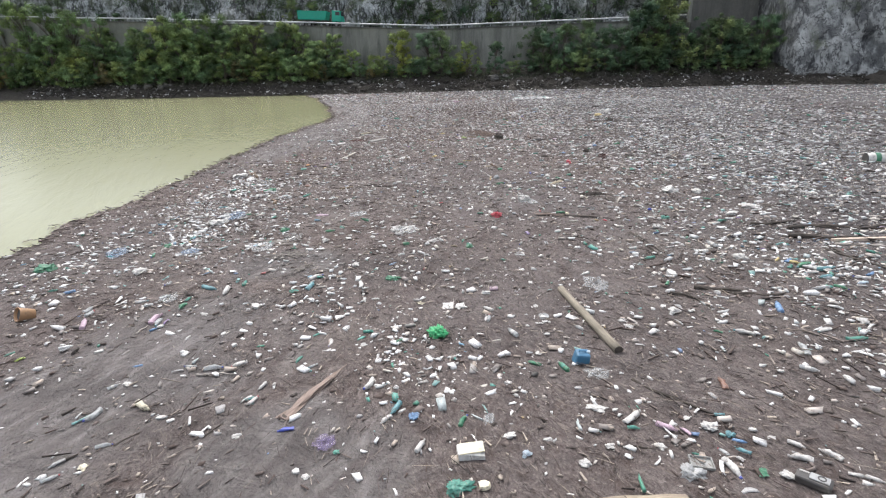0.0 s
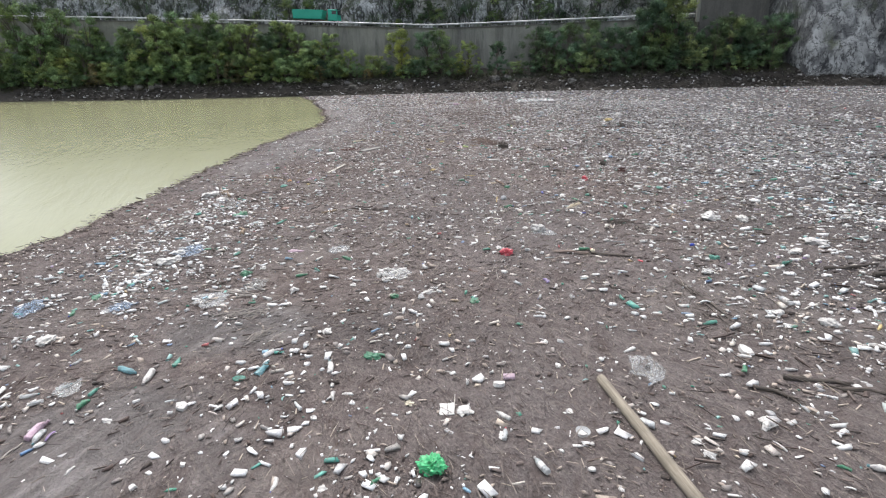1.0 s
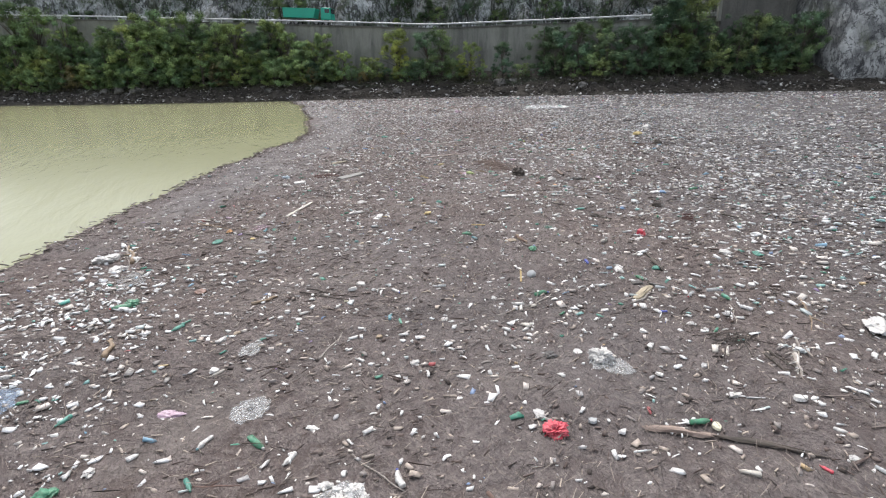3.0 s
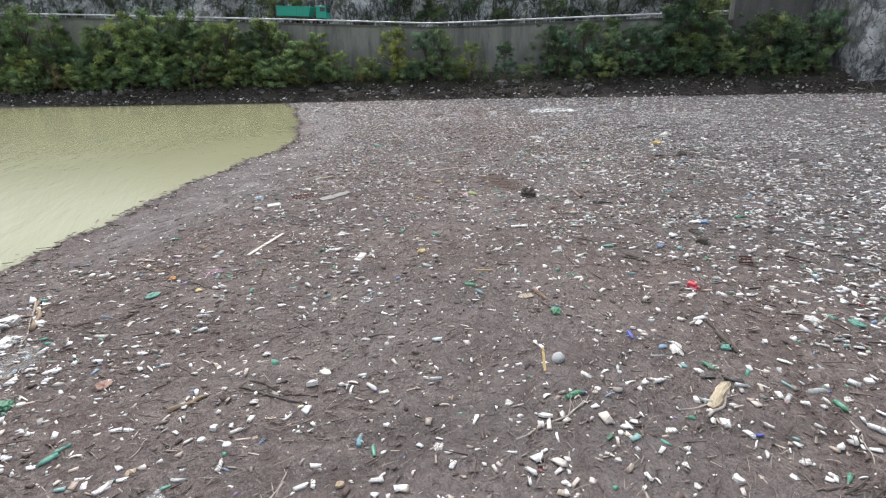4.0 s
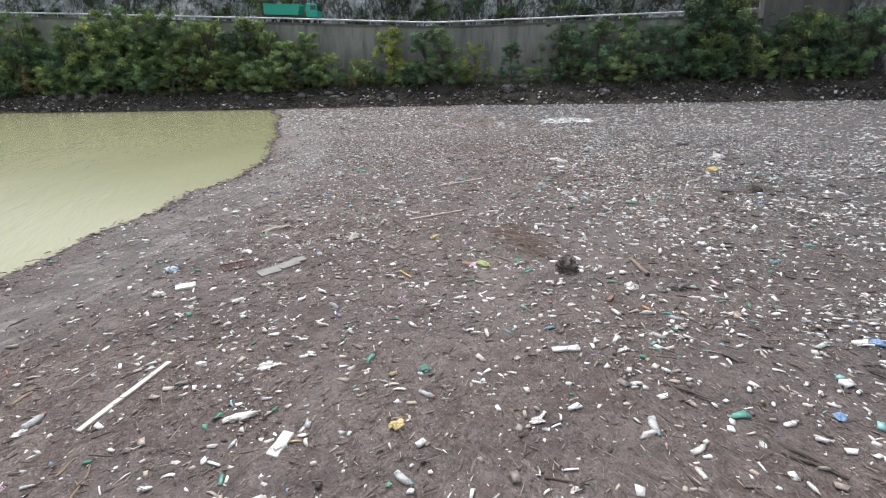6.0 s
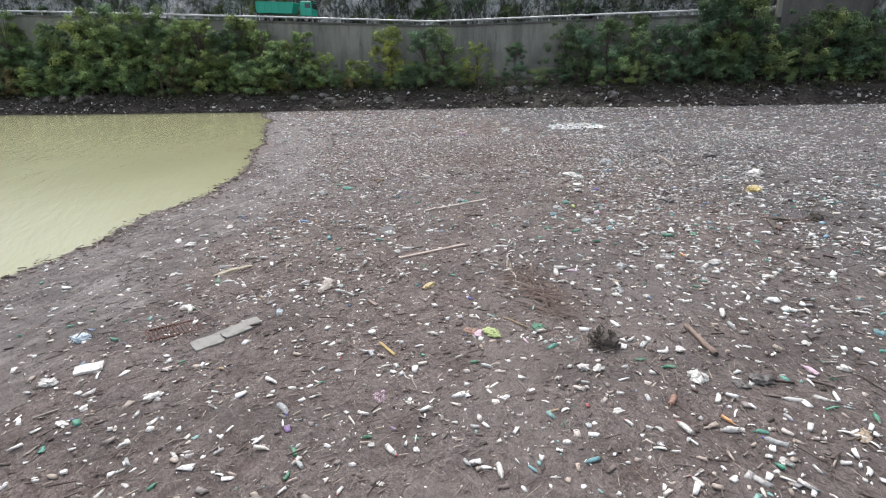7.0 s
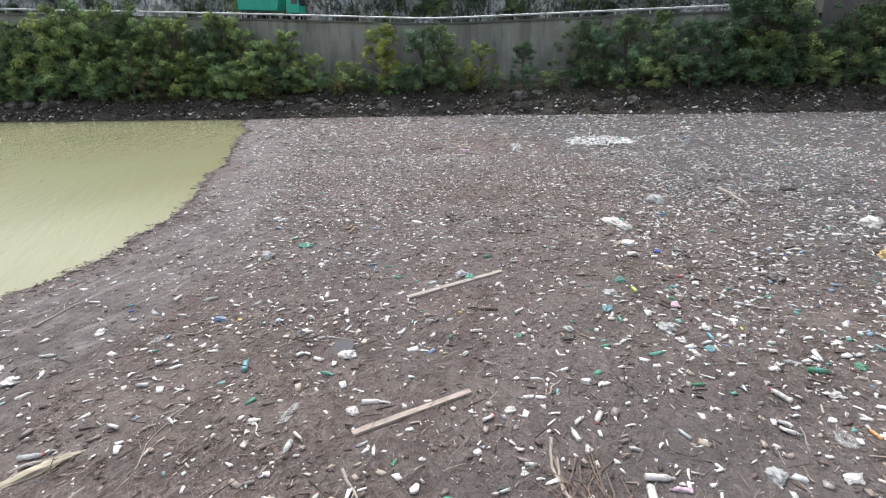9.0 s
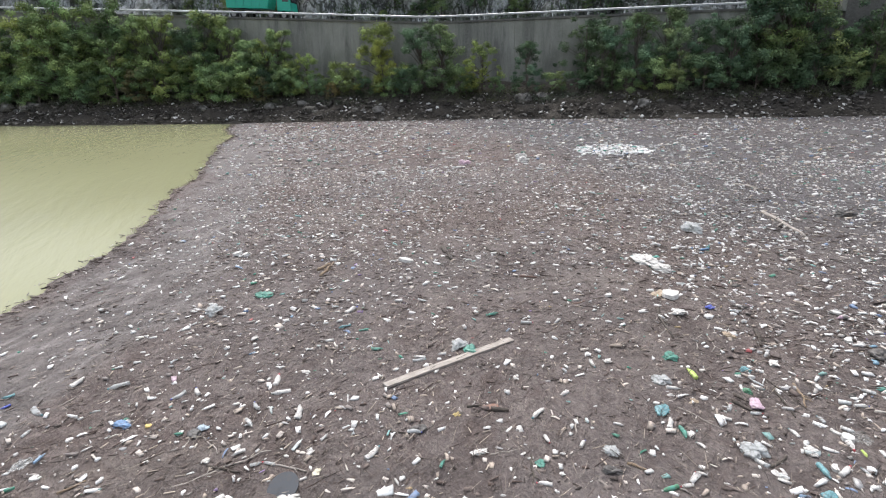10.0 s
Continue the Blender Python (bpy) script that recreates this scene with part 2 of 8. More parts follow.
def lathe(profile, sides=12, axis="x"):
    """A turned body: profile is a list of (along, radius)."""
    bm = bmesh.new()
    rings = []
    for a, r in profile:
        ring = []
        for i in range(sides):
            w = 2 * math.pi * i / sides
            p = (a, r * math.cos(w), r * math.sin(w)) if axis == "x" else (r * math.cos(w), r * math.sin(w), a)
            ring.append(bm.verts.new(p))
        rings.append(ring)
    for lo, hi in zip(rings, rings[1:]):
        for i in range(sides):
            j = (i + 1) % sides
            bm.faces.new((lo[i], lo[j], hi[j], hi[i]))
    bm.faces.new(rings[0][::-1])
    bm.faces.new(rings[-1])
    bmesh.ops.recalc_face_normals(bm, faces=bm.faces[:])
    return bm


def tube(points, radii, sides=8):
    """A round bar through points, with a radius at each."""
    bm = bmesh.new()
    rings = []
    pts = [Vector(p) for p in points]
    for i, p in enumerate(pts):
        d = (pts[min(i + 1, len(pts) - 1)] - pts[max(i - 1, 0)]).normalized()
        u = d.orthogonal().normalized() if abs(d.z) > 0.9 else d.cross(Vector((0, 0, 1))).normalized()
        v = d.cross(u)
        rings.append([bm.verts.new(p + radii[i] * (u * math.cos(2 * math.pi * k / sides) + v * math.sin(2 * math.pi * k / sides))) for k in range(sides)])
    for lo, hi in zip(rings, rings[1:]):
        for k in range(sides):
            bm.faces.new((lo[k], lo[(k + 1) % sides], hi[(k + 1) % sides], hi[k]))
    bm.faces.new(rings[0][::-1])
    bm.faces.new(rings[-1])
    bmesh.ops.recalc_face_normals(bm, faces=bm.faces[:])
    return bm


def roughen(bm, amount, scale, seed=0.0):
    for v in bm.verts:
        v.co += amount * noise.noise_vector(v.co * scale + Vector((seed, seed * 1.7, 3.1)))
    return bm


def grid_mesh(name, xs, ys, height, material, keep=None):
    """A sheet over the grid xs, ys; height(x, y) gives a point or z."""
    verts, faces, at = [], [], {}
    for j, y in enumerate(ys):
        for i, x in enumerate(xs):
            at[i, j] = len(verts)
            h = height(x, y)
            verts.append(h if isinstance(h, tuple) else (x, y, h))
    for j in range(len(ys) - 1):
        for i in range(len(xs) - 1):
            faces.append((at[i, j], at[i + 1, j], at[i + 1, j + 1], at[i, j + 1]))
    me = bpy.data.meshes.new(name)
    me.from_pydata(verts, [], faces)
    me.materials.append(material)
    me.shade_smooth()
    return new(name, me)


def joined(name, shapes, place, turn, tilt, size, material, rng, smooth=False):
    """Many loose bits in one mesh. shapes: (verts, faces) with faces of one length; place n x 3, turn and tilt in radians, size n x 3."""
    n = len(place)
    which = rng.integers(0, len(shapes), n)
    allv, allf, base = [], [], 0
    for k, (sv, sf) in enumerate(shapes):
        sel = np.nonzero(which == k)[0]
        if not len(sel):
            continue
        v = sv[None, :, :] * size[sel][:, None, :]
        ct, st = np.cos(tilt[sel])[:, None], np.sin(tilt[sel])[:, None]
        x, y, z = v[..., 0] * ct + v[..., 2] * st, v[..., 1], -v[..., 0] * st + v[..., 2] * ct
        cr, sr = np.cos(turn[sel])[:, None], np.sin(turn[sel])[:, None]
        v = np.stack([x * cr - y * sr, x * sr + y * cr, z], -1) + place[sel][:, None, :]
        allv.append(v.reshape(-1, 3))
        f = sf[None] + (base + np.arange(len(sel)) * len(sv))[:, None, None]
        allf.append(f.reshape(-1, sf.shape[1]))
        base += len(sel) * len(sv)
    v = np.concatenate(allv).astype(np.float32)
    me = bpy.data.meshes.new(name)
    me.vertices.add(len(v))
    me.vertices.foreach_set("co", v.ravel())
    loops = np.concatenate([f.ravel() for f in allf]).astype(np.int32)
    counts = np.concatenate([np.full(len(f), f.shape[1]) for f in allf])
    me.loops.add(len(loops))
    me.loops.foreach_set("vertex_index", loops)
    me.polygons.add(len(counts))
    me.polygons.foreach_set("loop_start", np.concatenate([[0], np.cumsum(counts)[:-1]]).astype(np.int32))
    me.update(calc_edges=True)
    me.validate()
    me.materials.append(material)
    if smooth:
        me.shade_smooth()
    return new(name, me)


def chip_shape(rng):
    """A thin torn flake: a jagged outline with thickness, triangles."""
    k = 6
    w = np.sort(rng.uniform(0, 2 * math.pi, k)) * 0.5 + np.arange(k) * math.pi / k
    r = rng.uniform(0.38, 1.0, k)
    top = np.stack([r * np.cos(w), r * np.sin(w) * 0.75, rng.uniform(0.1, 0.5, k)], 1)
    low = np.stack([r * np.cos(w) * 0.9, r * np.sin(w) * 0.68, np.full(k, -0.4)], 1)
    mid = np.array([[0, 0, rng.uniform(0.4, 0.8)]])
    f = []
    for i in range(k):
        j = (i + 1) % k
        f += [(i, j, 2 * k), (k + i, k + j, j), (k + i, j, i)]
    return np.concatenate([top, low, mid]), np.array(f)


def lump_shape(rng):
    """A small irregular lump."""
    bm = bmesh.new()
    bmesh.ops.create_icosphere(bm, subdivisions=1, radius=1)
    v = np.array([p.co[:] for p in bm.verts]) * rng.uniform(0.55, 1.15, (len(bm.verts), 1))
    f = np.array([[p.index for p in q.verts] for q in bm.faces])
    bm.free()
    return (v + rng.normal(0, 0.12, v.shape)) * np.array([1, 0.7, 0.5]), f


def bottle_shape(rng):
    """A simple lying bottle with its neck, quads."""
    prof = [(-1, 0.2), (-0.95, 0.29), (0.3, 0.29 * rng.uniform(0.8, 1)), (0.55, 0.22), (0.75, 0.1), (1, 0.09)]
    k, v, f = 6, [], []
    for a, r in prof:
        for i in range(k):
            w = 2 * math.pi * i / k
            v.append((a, r * math.cos(w), r * math.sin(w)))
    for s in range(len(prof) - 1):
        for i in range(k):
            j = (i + 1) % k
            f.append((s * k + i, s * k + j, (s + 1) * k + j, (s + 1) * k + i))
    o = len(v)
    v += [(-1, 0, 0), (1, 0, 0)]
    for i in range(0, k, 2):
        f.append((o, (i + 2) % k, i + 1, i))
        e = (len(prof) - 1) * k
        f.append((o + 1, e + i, e + i + 1, e + (i + 2) % k))
    v = np.array(v, float)
    dent = rng.uniform(-0.6, 0.4)
    v[:, 2] *= 1 - 0.45 * np.exp(-((v[:, 0] - dent) / 0.35) ** 2)
    v[:, 1] += 0.12 * rng.normal() * v[:, 0] ** 2
    return v + rng.normal(0, 0.035, v.shape), np.array(f)


def slab_shape(rng):
    """A torn block of foam or board: a slab with uneven corners, triangles."""
    v = np.array([(x, y, z) for z in (-0.4, 0.5) for y in (-0.62, 0.62) for x in (-1, 1)], float)
    v = v * rng.uniform(0.6, 1.05, (8, 1)) + rng.normal(0, 0.13, (8, 3))
    quads = ((0, 1, 3, 2), (4, 6, 7, 5), (0, 4, 5, 1), (2, 3, 7, 6), (0, 2, 6, 4), (1, 5, 7, 3))
    return v, np.array([t for a, b, c, d in quads for t in ((a, c, b), (a, d, c))])


def ribbon_shape(rng):
    """A bent strip of wrapping or bark, quads."""
    v, f = [], []
    bend, twist = rng.uniform(-0.5, 0.5), rng.uniform(-0.5, 0.5)
    for a in (-1.0, -0.3, 0.4, 1.0):
        w = 0.3 * rng.uniform(0.5, 1.1)
        o, c, h = bend * a * a, math.cos(twist * a), math.sin(twist * a)
        for sy, sz in ((-w, -0.12), (w, -0.12), (w, 0.12), (-w, 0.12)):
            v.append((a, o + sy * c - sz * h, sy * h + sz * c + 0.25 * (1 - a * a)))
    for k in range(3):
        for i in range(4):
            j = (i + 1) % 4
            f.append((k * 4 + i, k * 4 + j, k * 4 + 4 + j, k * 4 + 4 + i))
    f += [(3, 2, 1, 0), (12, 13, 14, 15)]
    return np.array(v, float), np.array(f)


def reed_shape(rng):
    """A long thin blade of reed, slightly bowed, with two sides, quads."""
    b = rng.uniform(-0.06, 0.06)
    v = [(a, b * (1 - a * a) + sy * w, 0.02 * (1 - a * a)) for a, w in ((-1, 0.026), (0, 0.04), (1, 0.016)) for sy in (-1, 1)]
    return np.array(v, float), np.array([(0, 2, 3, 1), (2, 4, 5, 3)])


def shard_shape(rng):
    """A small jagged shard of eight sides."""
    v = np.array([(1, 0, 0), (-1, 0, 0), (0, 0.7, 0), (0, -0.7, 0), (0, 0, 0.6), (0, 0, -0.5)], float)
    v = v * rng.uniform(0.65, 1.1, (6, 1)) + rng.normal(0, 0.16, (6, 3)) * np.array([1, 1, 0.5])
    return v, np.array([(0, 2, 4), (2, 1, 4), (1, 3, 4), (3, 0, 4), (2, 0, 5), (1, 2, 5), (3, 1, 5), (0, 3, 5)])


def twig_shape(rng):
    """A bent stick of three sides, quads."""
    b = rng.uniform(-0.12, 0.12, 2)
    v, f = [], []
    for a, o, r in ((-1, (0, 0), 1.0), (0.1, b, 0.85), (1, (0, 0), 0.5)):
        for i in range(3):
            w = 2 * math.pi * i / 3 + 0.5
            v.append((a, o[0] + 0.0 + r * 0.03 * math.cos(w), r * 0.03 * math.sin(w)))
    for s in range(2):
        for i in range(3):
            j = (i + 1) % 3
            f.append((s * 3 + i, s * 3 + j, s * 3 + 3 + j, s * 3 + 3 + i))
    return np.array(v, float), np.array(f)


# ---- the plan: shore, edge of the raft, road ----
SHORE_X = (-260, -140, -100, -66, -28, 0, 22, 45, 62, 100, 180)
SHORE_Y = (160, 129, 118.5, 109.5, 104.2, 102.3, 98, 95.4, 89, 74, 40)


def shore(x):
    """The far waterline."""
    return float(np.interp(x, SHORE_X, SHORE_Y))


def road_y(x):
    return float(np.interp(x, (-260, -140, -66, -28, 0, 22, 45, 70), (158, 133, 118, 113, 111.5, 108, 105, 101)))


def road_z(x):
    return 10.75 + max(0.0, -x - 5) * 0.058


def edge_x(y):
    """Where the raft of debris ends against open water."""
    x = float(np.interp(y, (-60, 10, 15, 25, 37, 45, 53, 58, 63, 71, 83, 90, 98, 104), (-13.2, -12.9, -12.6, -12.4, -13.2, -12.9, -12.3, -12.7, -14.3, -16.4, -20.2, -21.8, -26, -27.5)))
    return x + 0.55 * noise.noise((0.3, y * 0.35, 0)) + 0.3 * noise.noise((5.3, y * 1.3, 0)) + 0.16 * noise.noise((9.3, y * 4, 0))


# ---- setting: river bed, water, debris raft, bank, road, cliff ----
me = bpy.data.meshes.new("ground")
me.from_pydata([(-2500, -2500, -1.5), (2500, -2500, -1.5), (2500, 2500, -1.5), (-2500, 2500, -1.5)], [], [(0, 1, 2, 3)])
me.materials.append(M_MUD)
tagged(new("ground", me), "brown silty river bed and valley floor", "ground", kind="structure")

me = bpy.data.meshes.new("water")
me.from_pydata([(-400, -400, 0), (400, -400, 0), (400, 170, 0), (-400, 170, 0)], [], [(0, 1, 2, 3)])
me.materials.append(M_WATER)
tagged(new("water", me), "calm olive-yellow silty river water with fine ripples", "water", kind="structure")


def raft_point(u, y):
    e = edge_x(y)
    x = e + u
    rim = min(1.0, u / 0.7)
    z = 0.012 + 0.035 * rim + 0.03 * noise.noise((x * 0.7, y * 0.7, 0)) * rim + 0.03 * noise.noise((x * 1.9, y * 1.7, 4)) * rim + 0.016 * noise.noise((x * 4.5, y * 4.1, 9)) * rim
    return (x, min(y, shore(x) + 1.5), max(z, 0.008))


# slicks of fine silt between the wood: x, y, half width, half length, turn
BARE = ((-4.8, 8.2, 2.6, 3.4, 0.2), (-1.9, 6.2, 1.6, 1.6, 0.0), (-4.3, 13.6, 1.2, 1.2, 0.3), (-9.5, 49, 1.5, 9, 0.0), (-10.5, 33, 1.2, 7, 0.0), (-3.2, 13.9, 0.7, 0.9, 0))


def silt(x, y):
    """How much a slick of silt covers the wood there, 0 to 1."""
    s = 0.0
    for cx, cy, a, b, w in BARE:
        dx, dy = x - cx, y - cy
        u, v = dx * math.cos(w) + dy * math.sin(w), -dx * math.sin(w) + dy * math.cos(w)
        s = max(s, math.exp(-(u / a) ** 2 - (v / b) ** 2))
    if y > 28:
        away = x - edge_x(y)
        s = max(s, 0.95 * math.exp(-((away - 2.6) / 2.2) ** 2) * min(1.0, (y - 28) / 10))
    s *= 1.0 + 0.9 * noise.noise((x * 0.45, y * 0.22, 6)) + 0.5 * noise.noise((x * 1.3, y * 0.6, 2))
    return min(1.0, max(0.0, s))


us = [0, 0.15, 0.4, 0.7] + list(np.arange(0.9, 27, 0.22)) + list(np.arange(27, 40, 0.5)) + list(np.arange(40, 150, 3.0))
ys = list(np.arange(-60, 0, 3.0)) + list(np.arange(0, 62, 0.24)) + list(np.arange(62, 106, 0.7))
raft = grid_mesh("debris_raft", us, ys, raft_point, M_MAT)
slick = raft.data.attributes.new("silt", "FLOAT", "POINT")
slick.data.foreach_set("value", [silt(p.co.x, p.co.y) if -32 < p.co.x < 30 and p.co.y > 0 else 0.0 for p in raft.data.vertices])
# away from the open water and far out the mat is a darker bluish grey
dull = raft.data.attributes.new("grey", "FLOAT", "POINT")
dull.data.foreach_set("value", [min(1.0, max(0.0, (p.co.x - 5.5) / 8 + 0.5 * noise.noise((p.co.x * 0.2, p.co.y * 0.14, 9)) + max(0.0, p.co.y - 62) / 30)) for p in raft.data.vertices])
tagged(raft, "floating brown mat of broken wood, reed and silt", "debris", kind="structure")

BANK = ((-3, -1.2), (-0.6, -0.15), (0.4, 0.25), (1.4, 0.9), (2.4, 1.5), (3.4, 2.1), (4.5, 2.7), (6, 3.1), (8, 3.6), (10, 4.0))
bx = list(np.arange(-170, -70, 2.0)) + list(np.arange(-70, 75, 0.4)) + list(np.arange(75, 140, 2.0))


def bank_point(x, k):
    a, z = np.interp(k, range(len(BANK)), [b[0] for b in BANK]), np.interp(k, range(len(BANK)), [b[1] for b in BANK])
    y = shore(x) + a + 0.5 * noise.noise((x * 0.25, k, 0))
    z += (0.35 * noise.noise((x * 0.5, y * 0.6, 2)) + 0.22 * noise.noise((x * 1.5, y * 1.7, 7)) + 0.13 * noise.noise((x * 4.1, y * 4.3, 5))) * min(1.0, max(0.0, k - 0.5))
    return (x, y, z)


bank = grid_mesh("river_bank", bx, list(np.arange(0, len(BANK) - 0.9, 0.25)), bank_point, M_MUD)
tagged(bank, "steep dark muddy river bank strewn with stones and litter", "bank", kind="structure")

# retaining wall of cast panels, its coping, road and guard rail
wall = tagged(new("retaining_wall"), "tall stained grey concrete retaining wall below the road", "wall", kind="structure")
px = -140.0
while px < 44:
    w = 5.6
    xa, xb = px + 0.008, px + w - 0.008
    ya, yb = road_y(xa), road_y(xb)
    za, zb = road_z(xa), road_z(xb)
    bm = bmesh.new()
    q = []
    for x, y, zt in ((xa, ya, za), (xb, yb, zb)):
        for dy, z in ((-0.9, 2.2), (0, zt), (0.6, zt), (0.6, 2.2)):
            q.append(bm.verts.new((x, y + dy, z)))
    for f in ((0, 1, 2, 3), (7, 6, 5, 4), (4, 5, 1, 0), (5, 6, 2, 1), (6, 7, 3, 2), (7, 4, 0, 3)):
        bm.faces.new([q[i] for i in f])
    bmesh.ops.recalc_face_normals(bm, faces=bm.faces[:])
    bmesh.ops.bevel(bm, geom=bm.edges[:], offset=0.02, segments=1, affect="EDGES")
    part("panel", bm, M_CONCRETE, wall)
    px += w


def strip(name, profile, x0, x1, step, material, label, category, close=True):
    """A profile of (offset, height) swept along the road's line."""
    xs = np.arange(x0, x1 + 0.01, step)
    verts, faces, n = [], [], len(profile)
    for x in xs:
        for a, z in profile:
            verts.append((float(x), road_y(x) + a, road_z(x) + z))
    for i in range(len(xs) - 1):
        for k in range(n if close else n - 1):
            j = (k + 1) % n
            faces.append((i * n + k, i * n + j, (i + 1) * n + j, (i + 1) * n + k))
    me = bpy.data.meshes.new(name)
    me.from_pydata(verts, [], faces)
    me.materials.append(material)
    ob = new(name, me)
    bm = bmesh.new()
    bm.from_mesh(me)
    bmesh.ops.recalc_face_normals(bm, faces=bm.faces[:])
    bm.to_mesh(me)
    bm.free()
    if label:
        tagged(ob, label, category, kind="structure")
    return ob


strip("coping", ((-0.18, 0.0), (-0.18, 0.22), (0.7, 0.22), (0.7, 0.0)), -140, 45, 2.0, M_PORTAL, "grey concrete coping along the top of the wall", "coping")
strip("road", ((0.7, -0.5), (0.7, 0.12), (8.6, 0.12), (8.6, -0.5)), -140, 60, 2.0, M_ASPHALT, "grey asphalt road cut into the cliff", "road")

rail = tagged(new("guard_rail"), "galvanised steel guard rail along the road edge", "guard rail", kind="structure")
beam = strip("beam", ((0.05, 0.66), (-0.02, 0.71), (0.05, 0.77), (-0.02, 0.83), (0.05, 0.89), (0.09, 0.89), (0.09, 0.66)), -140, 42, 2.0, M_GALV, "", "")
beam.parent = rail
post = part("post", box((0.1, 0.08, 0.75), (0, 0.14, 0.5)), M_GALV, rail)
first = post.data
for i in range(45):
    x = -138 + i * 4.0
    p = post if i == 0 else new("post", first)
    p.parent = rail
    p.location = (x, road_y(x), road_z(x))


# ---- cliff ----
def cliff_line(x):
    behind = road_y(min(x, 52)) + 9.0
    front = shore(x) + 1.2
    k = min(1.0, max(0.0, (x - 50.5) / 2.5))
    return behind * (1 - k) + front * k


def cliff_point(x, z):
    lean = 0.3 if x < 52 else 0.2
    y = cliff_line(x) + lean * z
    p = Vector((x, y, z))
    d = 1.6 * noise.fractal(p * 0.09, 1.0, 2.0, 5) + 0.9 * abs(noise.noise(p * 0.35)) + 0.45 * noise.noise(p * 1.1 + Vector((4, 0, 0)))
    if x > 50:
        d = 0.55 * d + 0.5 * abs(noise.noise(p * 0.6)) + 0.3 * abs(noise.noise(p * 1.7))
    d -= (2.2 if x < 50 else 1.3) * max(0.0, 1 - 3.0 * abs(noise.noise(p * Vector((0.16, 0.16, 0.07)) + Vector((7, 2, 0))))) ** 2
    top = float(np.interp(x, (-200, -130, -112, -60, -20, 20, 52), (12, 15, 25, 21, 24, 34, 48)))
    if z > top:
        y += (z - top) * 8.0
    return (x + 0.5 * noise.noise(p * 0.3), y - d + 0.6, z)


cz = list(np.arange(-1, 30, 0.6)) + list(np.arange(30, 75, 2.5))
cliff = grid_mesh("cliff", list(np.arange(-200, -70, 2.5)) + list(np.arange(-70, 49.9, 0.7)), cz[10:], cliff_point, M_ROCK)
tagged(cliff, "grey limestone cliff with scrub above the road", "cliff", kind="structure")
cliff2 = grid_mesh("cliff_face", list(np.arange(49.2, 90, 0.5)) + list(np.arange(90, 200, 3.0)), cz, cliff_point, M_ROCK_BARE)
tagged(cliff2, "bare pale limestone cliff face with dark water streaks", "cliff", kind="structure")

# tunnel gallery at the road's end: a river-side wall, a roof and a portal frame
portal = tagged(new("tunnel_portal"), "weathered brown-grey concrete tunnel portal at the road's end", "tunnel", kind="structure")
py, pz = road_y(45), road_z(45)
part("side_wall", box((11.0, 0.9, 16.0), (45.3, py - 0.6, 11.5), 0.06), M_PORTAL, portal)
part("roof", box((11.0, 9.6, 0.8), (45.3, py + 4.7, 19.9), 0.05), M_PORTAL, portal)
part("portal_frame", box((0.5, 0.7, 10.0), (39.55, py - 0.75, 15.2), 0.05), M_CONCRETE, portal, "paler concrete edge of the portal")


# ---- trees and shrubs on the bank ----
def leaf_crown(rng, height, width, count, base=0.03):
    """Sprays of small leaf blades round limb ends, with an uneven outline and gaps."""
    clumps = []
    lobe = rng.uniform(0, 2 * math.pi, 3)
    for i in range(int(rng.integers(44, 60))):
        h = base + (1 - base) * rng.uniform(0.03, 1.0) ** 0.8
        w = rng.uniform(0, 2 * math.pi)
        wide = 1.0 + 0.28 * math.cos(2 * w + lobe[0]) + 0.2 * math.cos(3 * w + lobe[1] + 3 * h)
        spread = width * 0.5 * wide * (1.0 - 0.8 * max(0.0, h - 0.42)) * rng.uniform(0.1, 1.0) ** 0.55
        clumps.append((spread * math.cos(w), spread * math.sin(w), h * height, width * rng.uniform(0.055, 0.145)))
    c = np.array(clumps)
    pick = rng.choice(len(c), count, p=c[:, 3] ** 1.6 / (c[:, 3] ** 1.6).sum())
    d = rng.normal(size=(count, 3))
    d /= np.linalg.norm(d, axis=1)[:, None]
    rad = rng.uniform(0.2, 1.0, count) ** 0.6 * rng.choice((1.0, 1.0, 1.0, 1.35), count)
    p = c[pick, :3] + d * (c[pick, 3] * rad)[:, None] * np.array([1.0, 1.0, 0.72])
    p[:, 2] = np.maximum(p[:, 2], 0.1)
    # blades lie across the spray, so that each spray shades as one rounded mass
    up = d + np.array([0, 0, 0.55]) + rng.normal(0, 0.38, (count, 3))
    up /= np.linalg.norm(up, axis=1)[:, None]
    a = np.cross(up, rng.normal(size=(count, 3)))
    a /= np.linalg.norm(a, axis=1)[:, None] + 1e-6
    b = np.cross(up, a)
    s = rng.uniform(0.045, 0.105, count)[:, None]
    v = np.stack([p - a * s, p + b * s * 0.6, p + a * s, p - b * s * 0.6], 1).reshape(-1, 3)
    f = np.arange(count * 4).reshape(-1, 4)
    return c, v, f


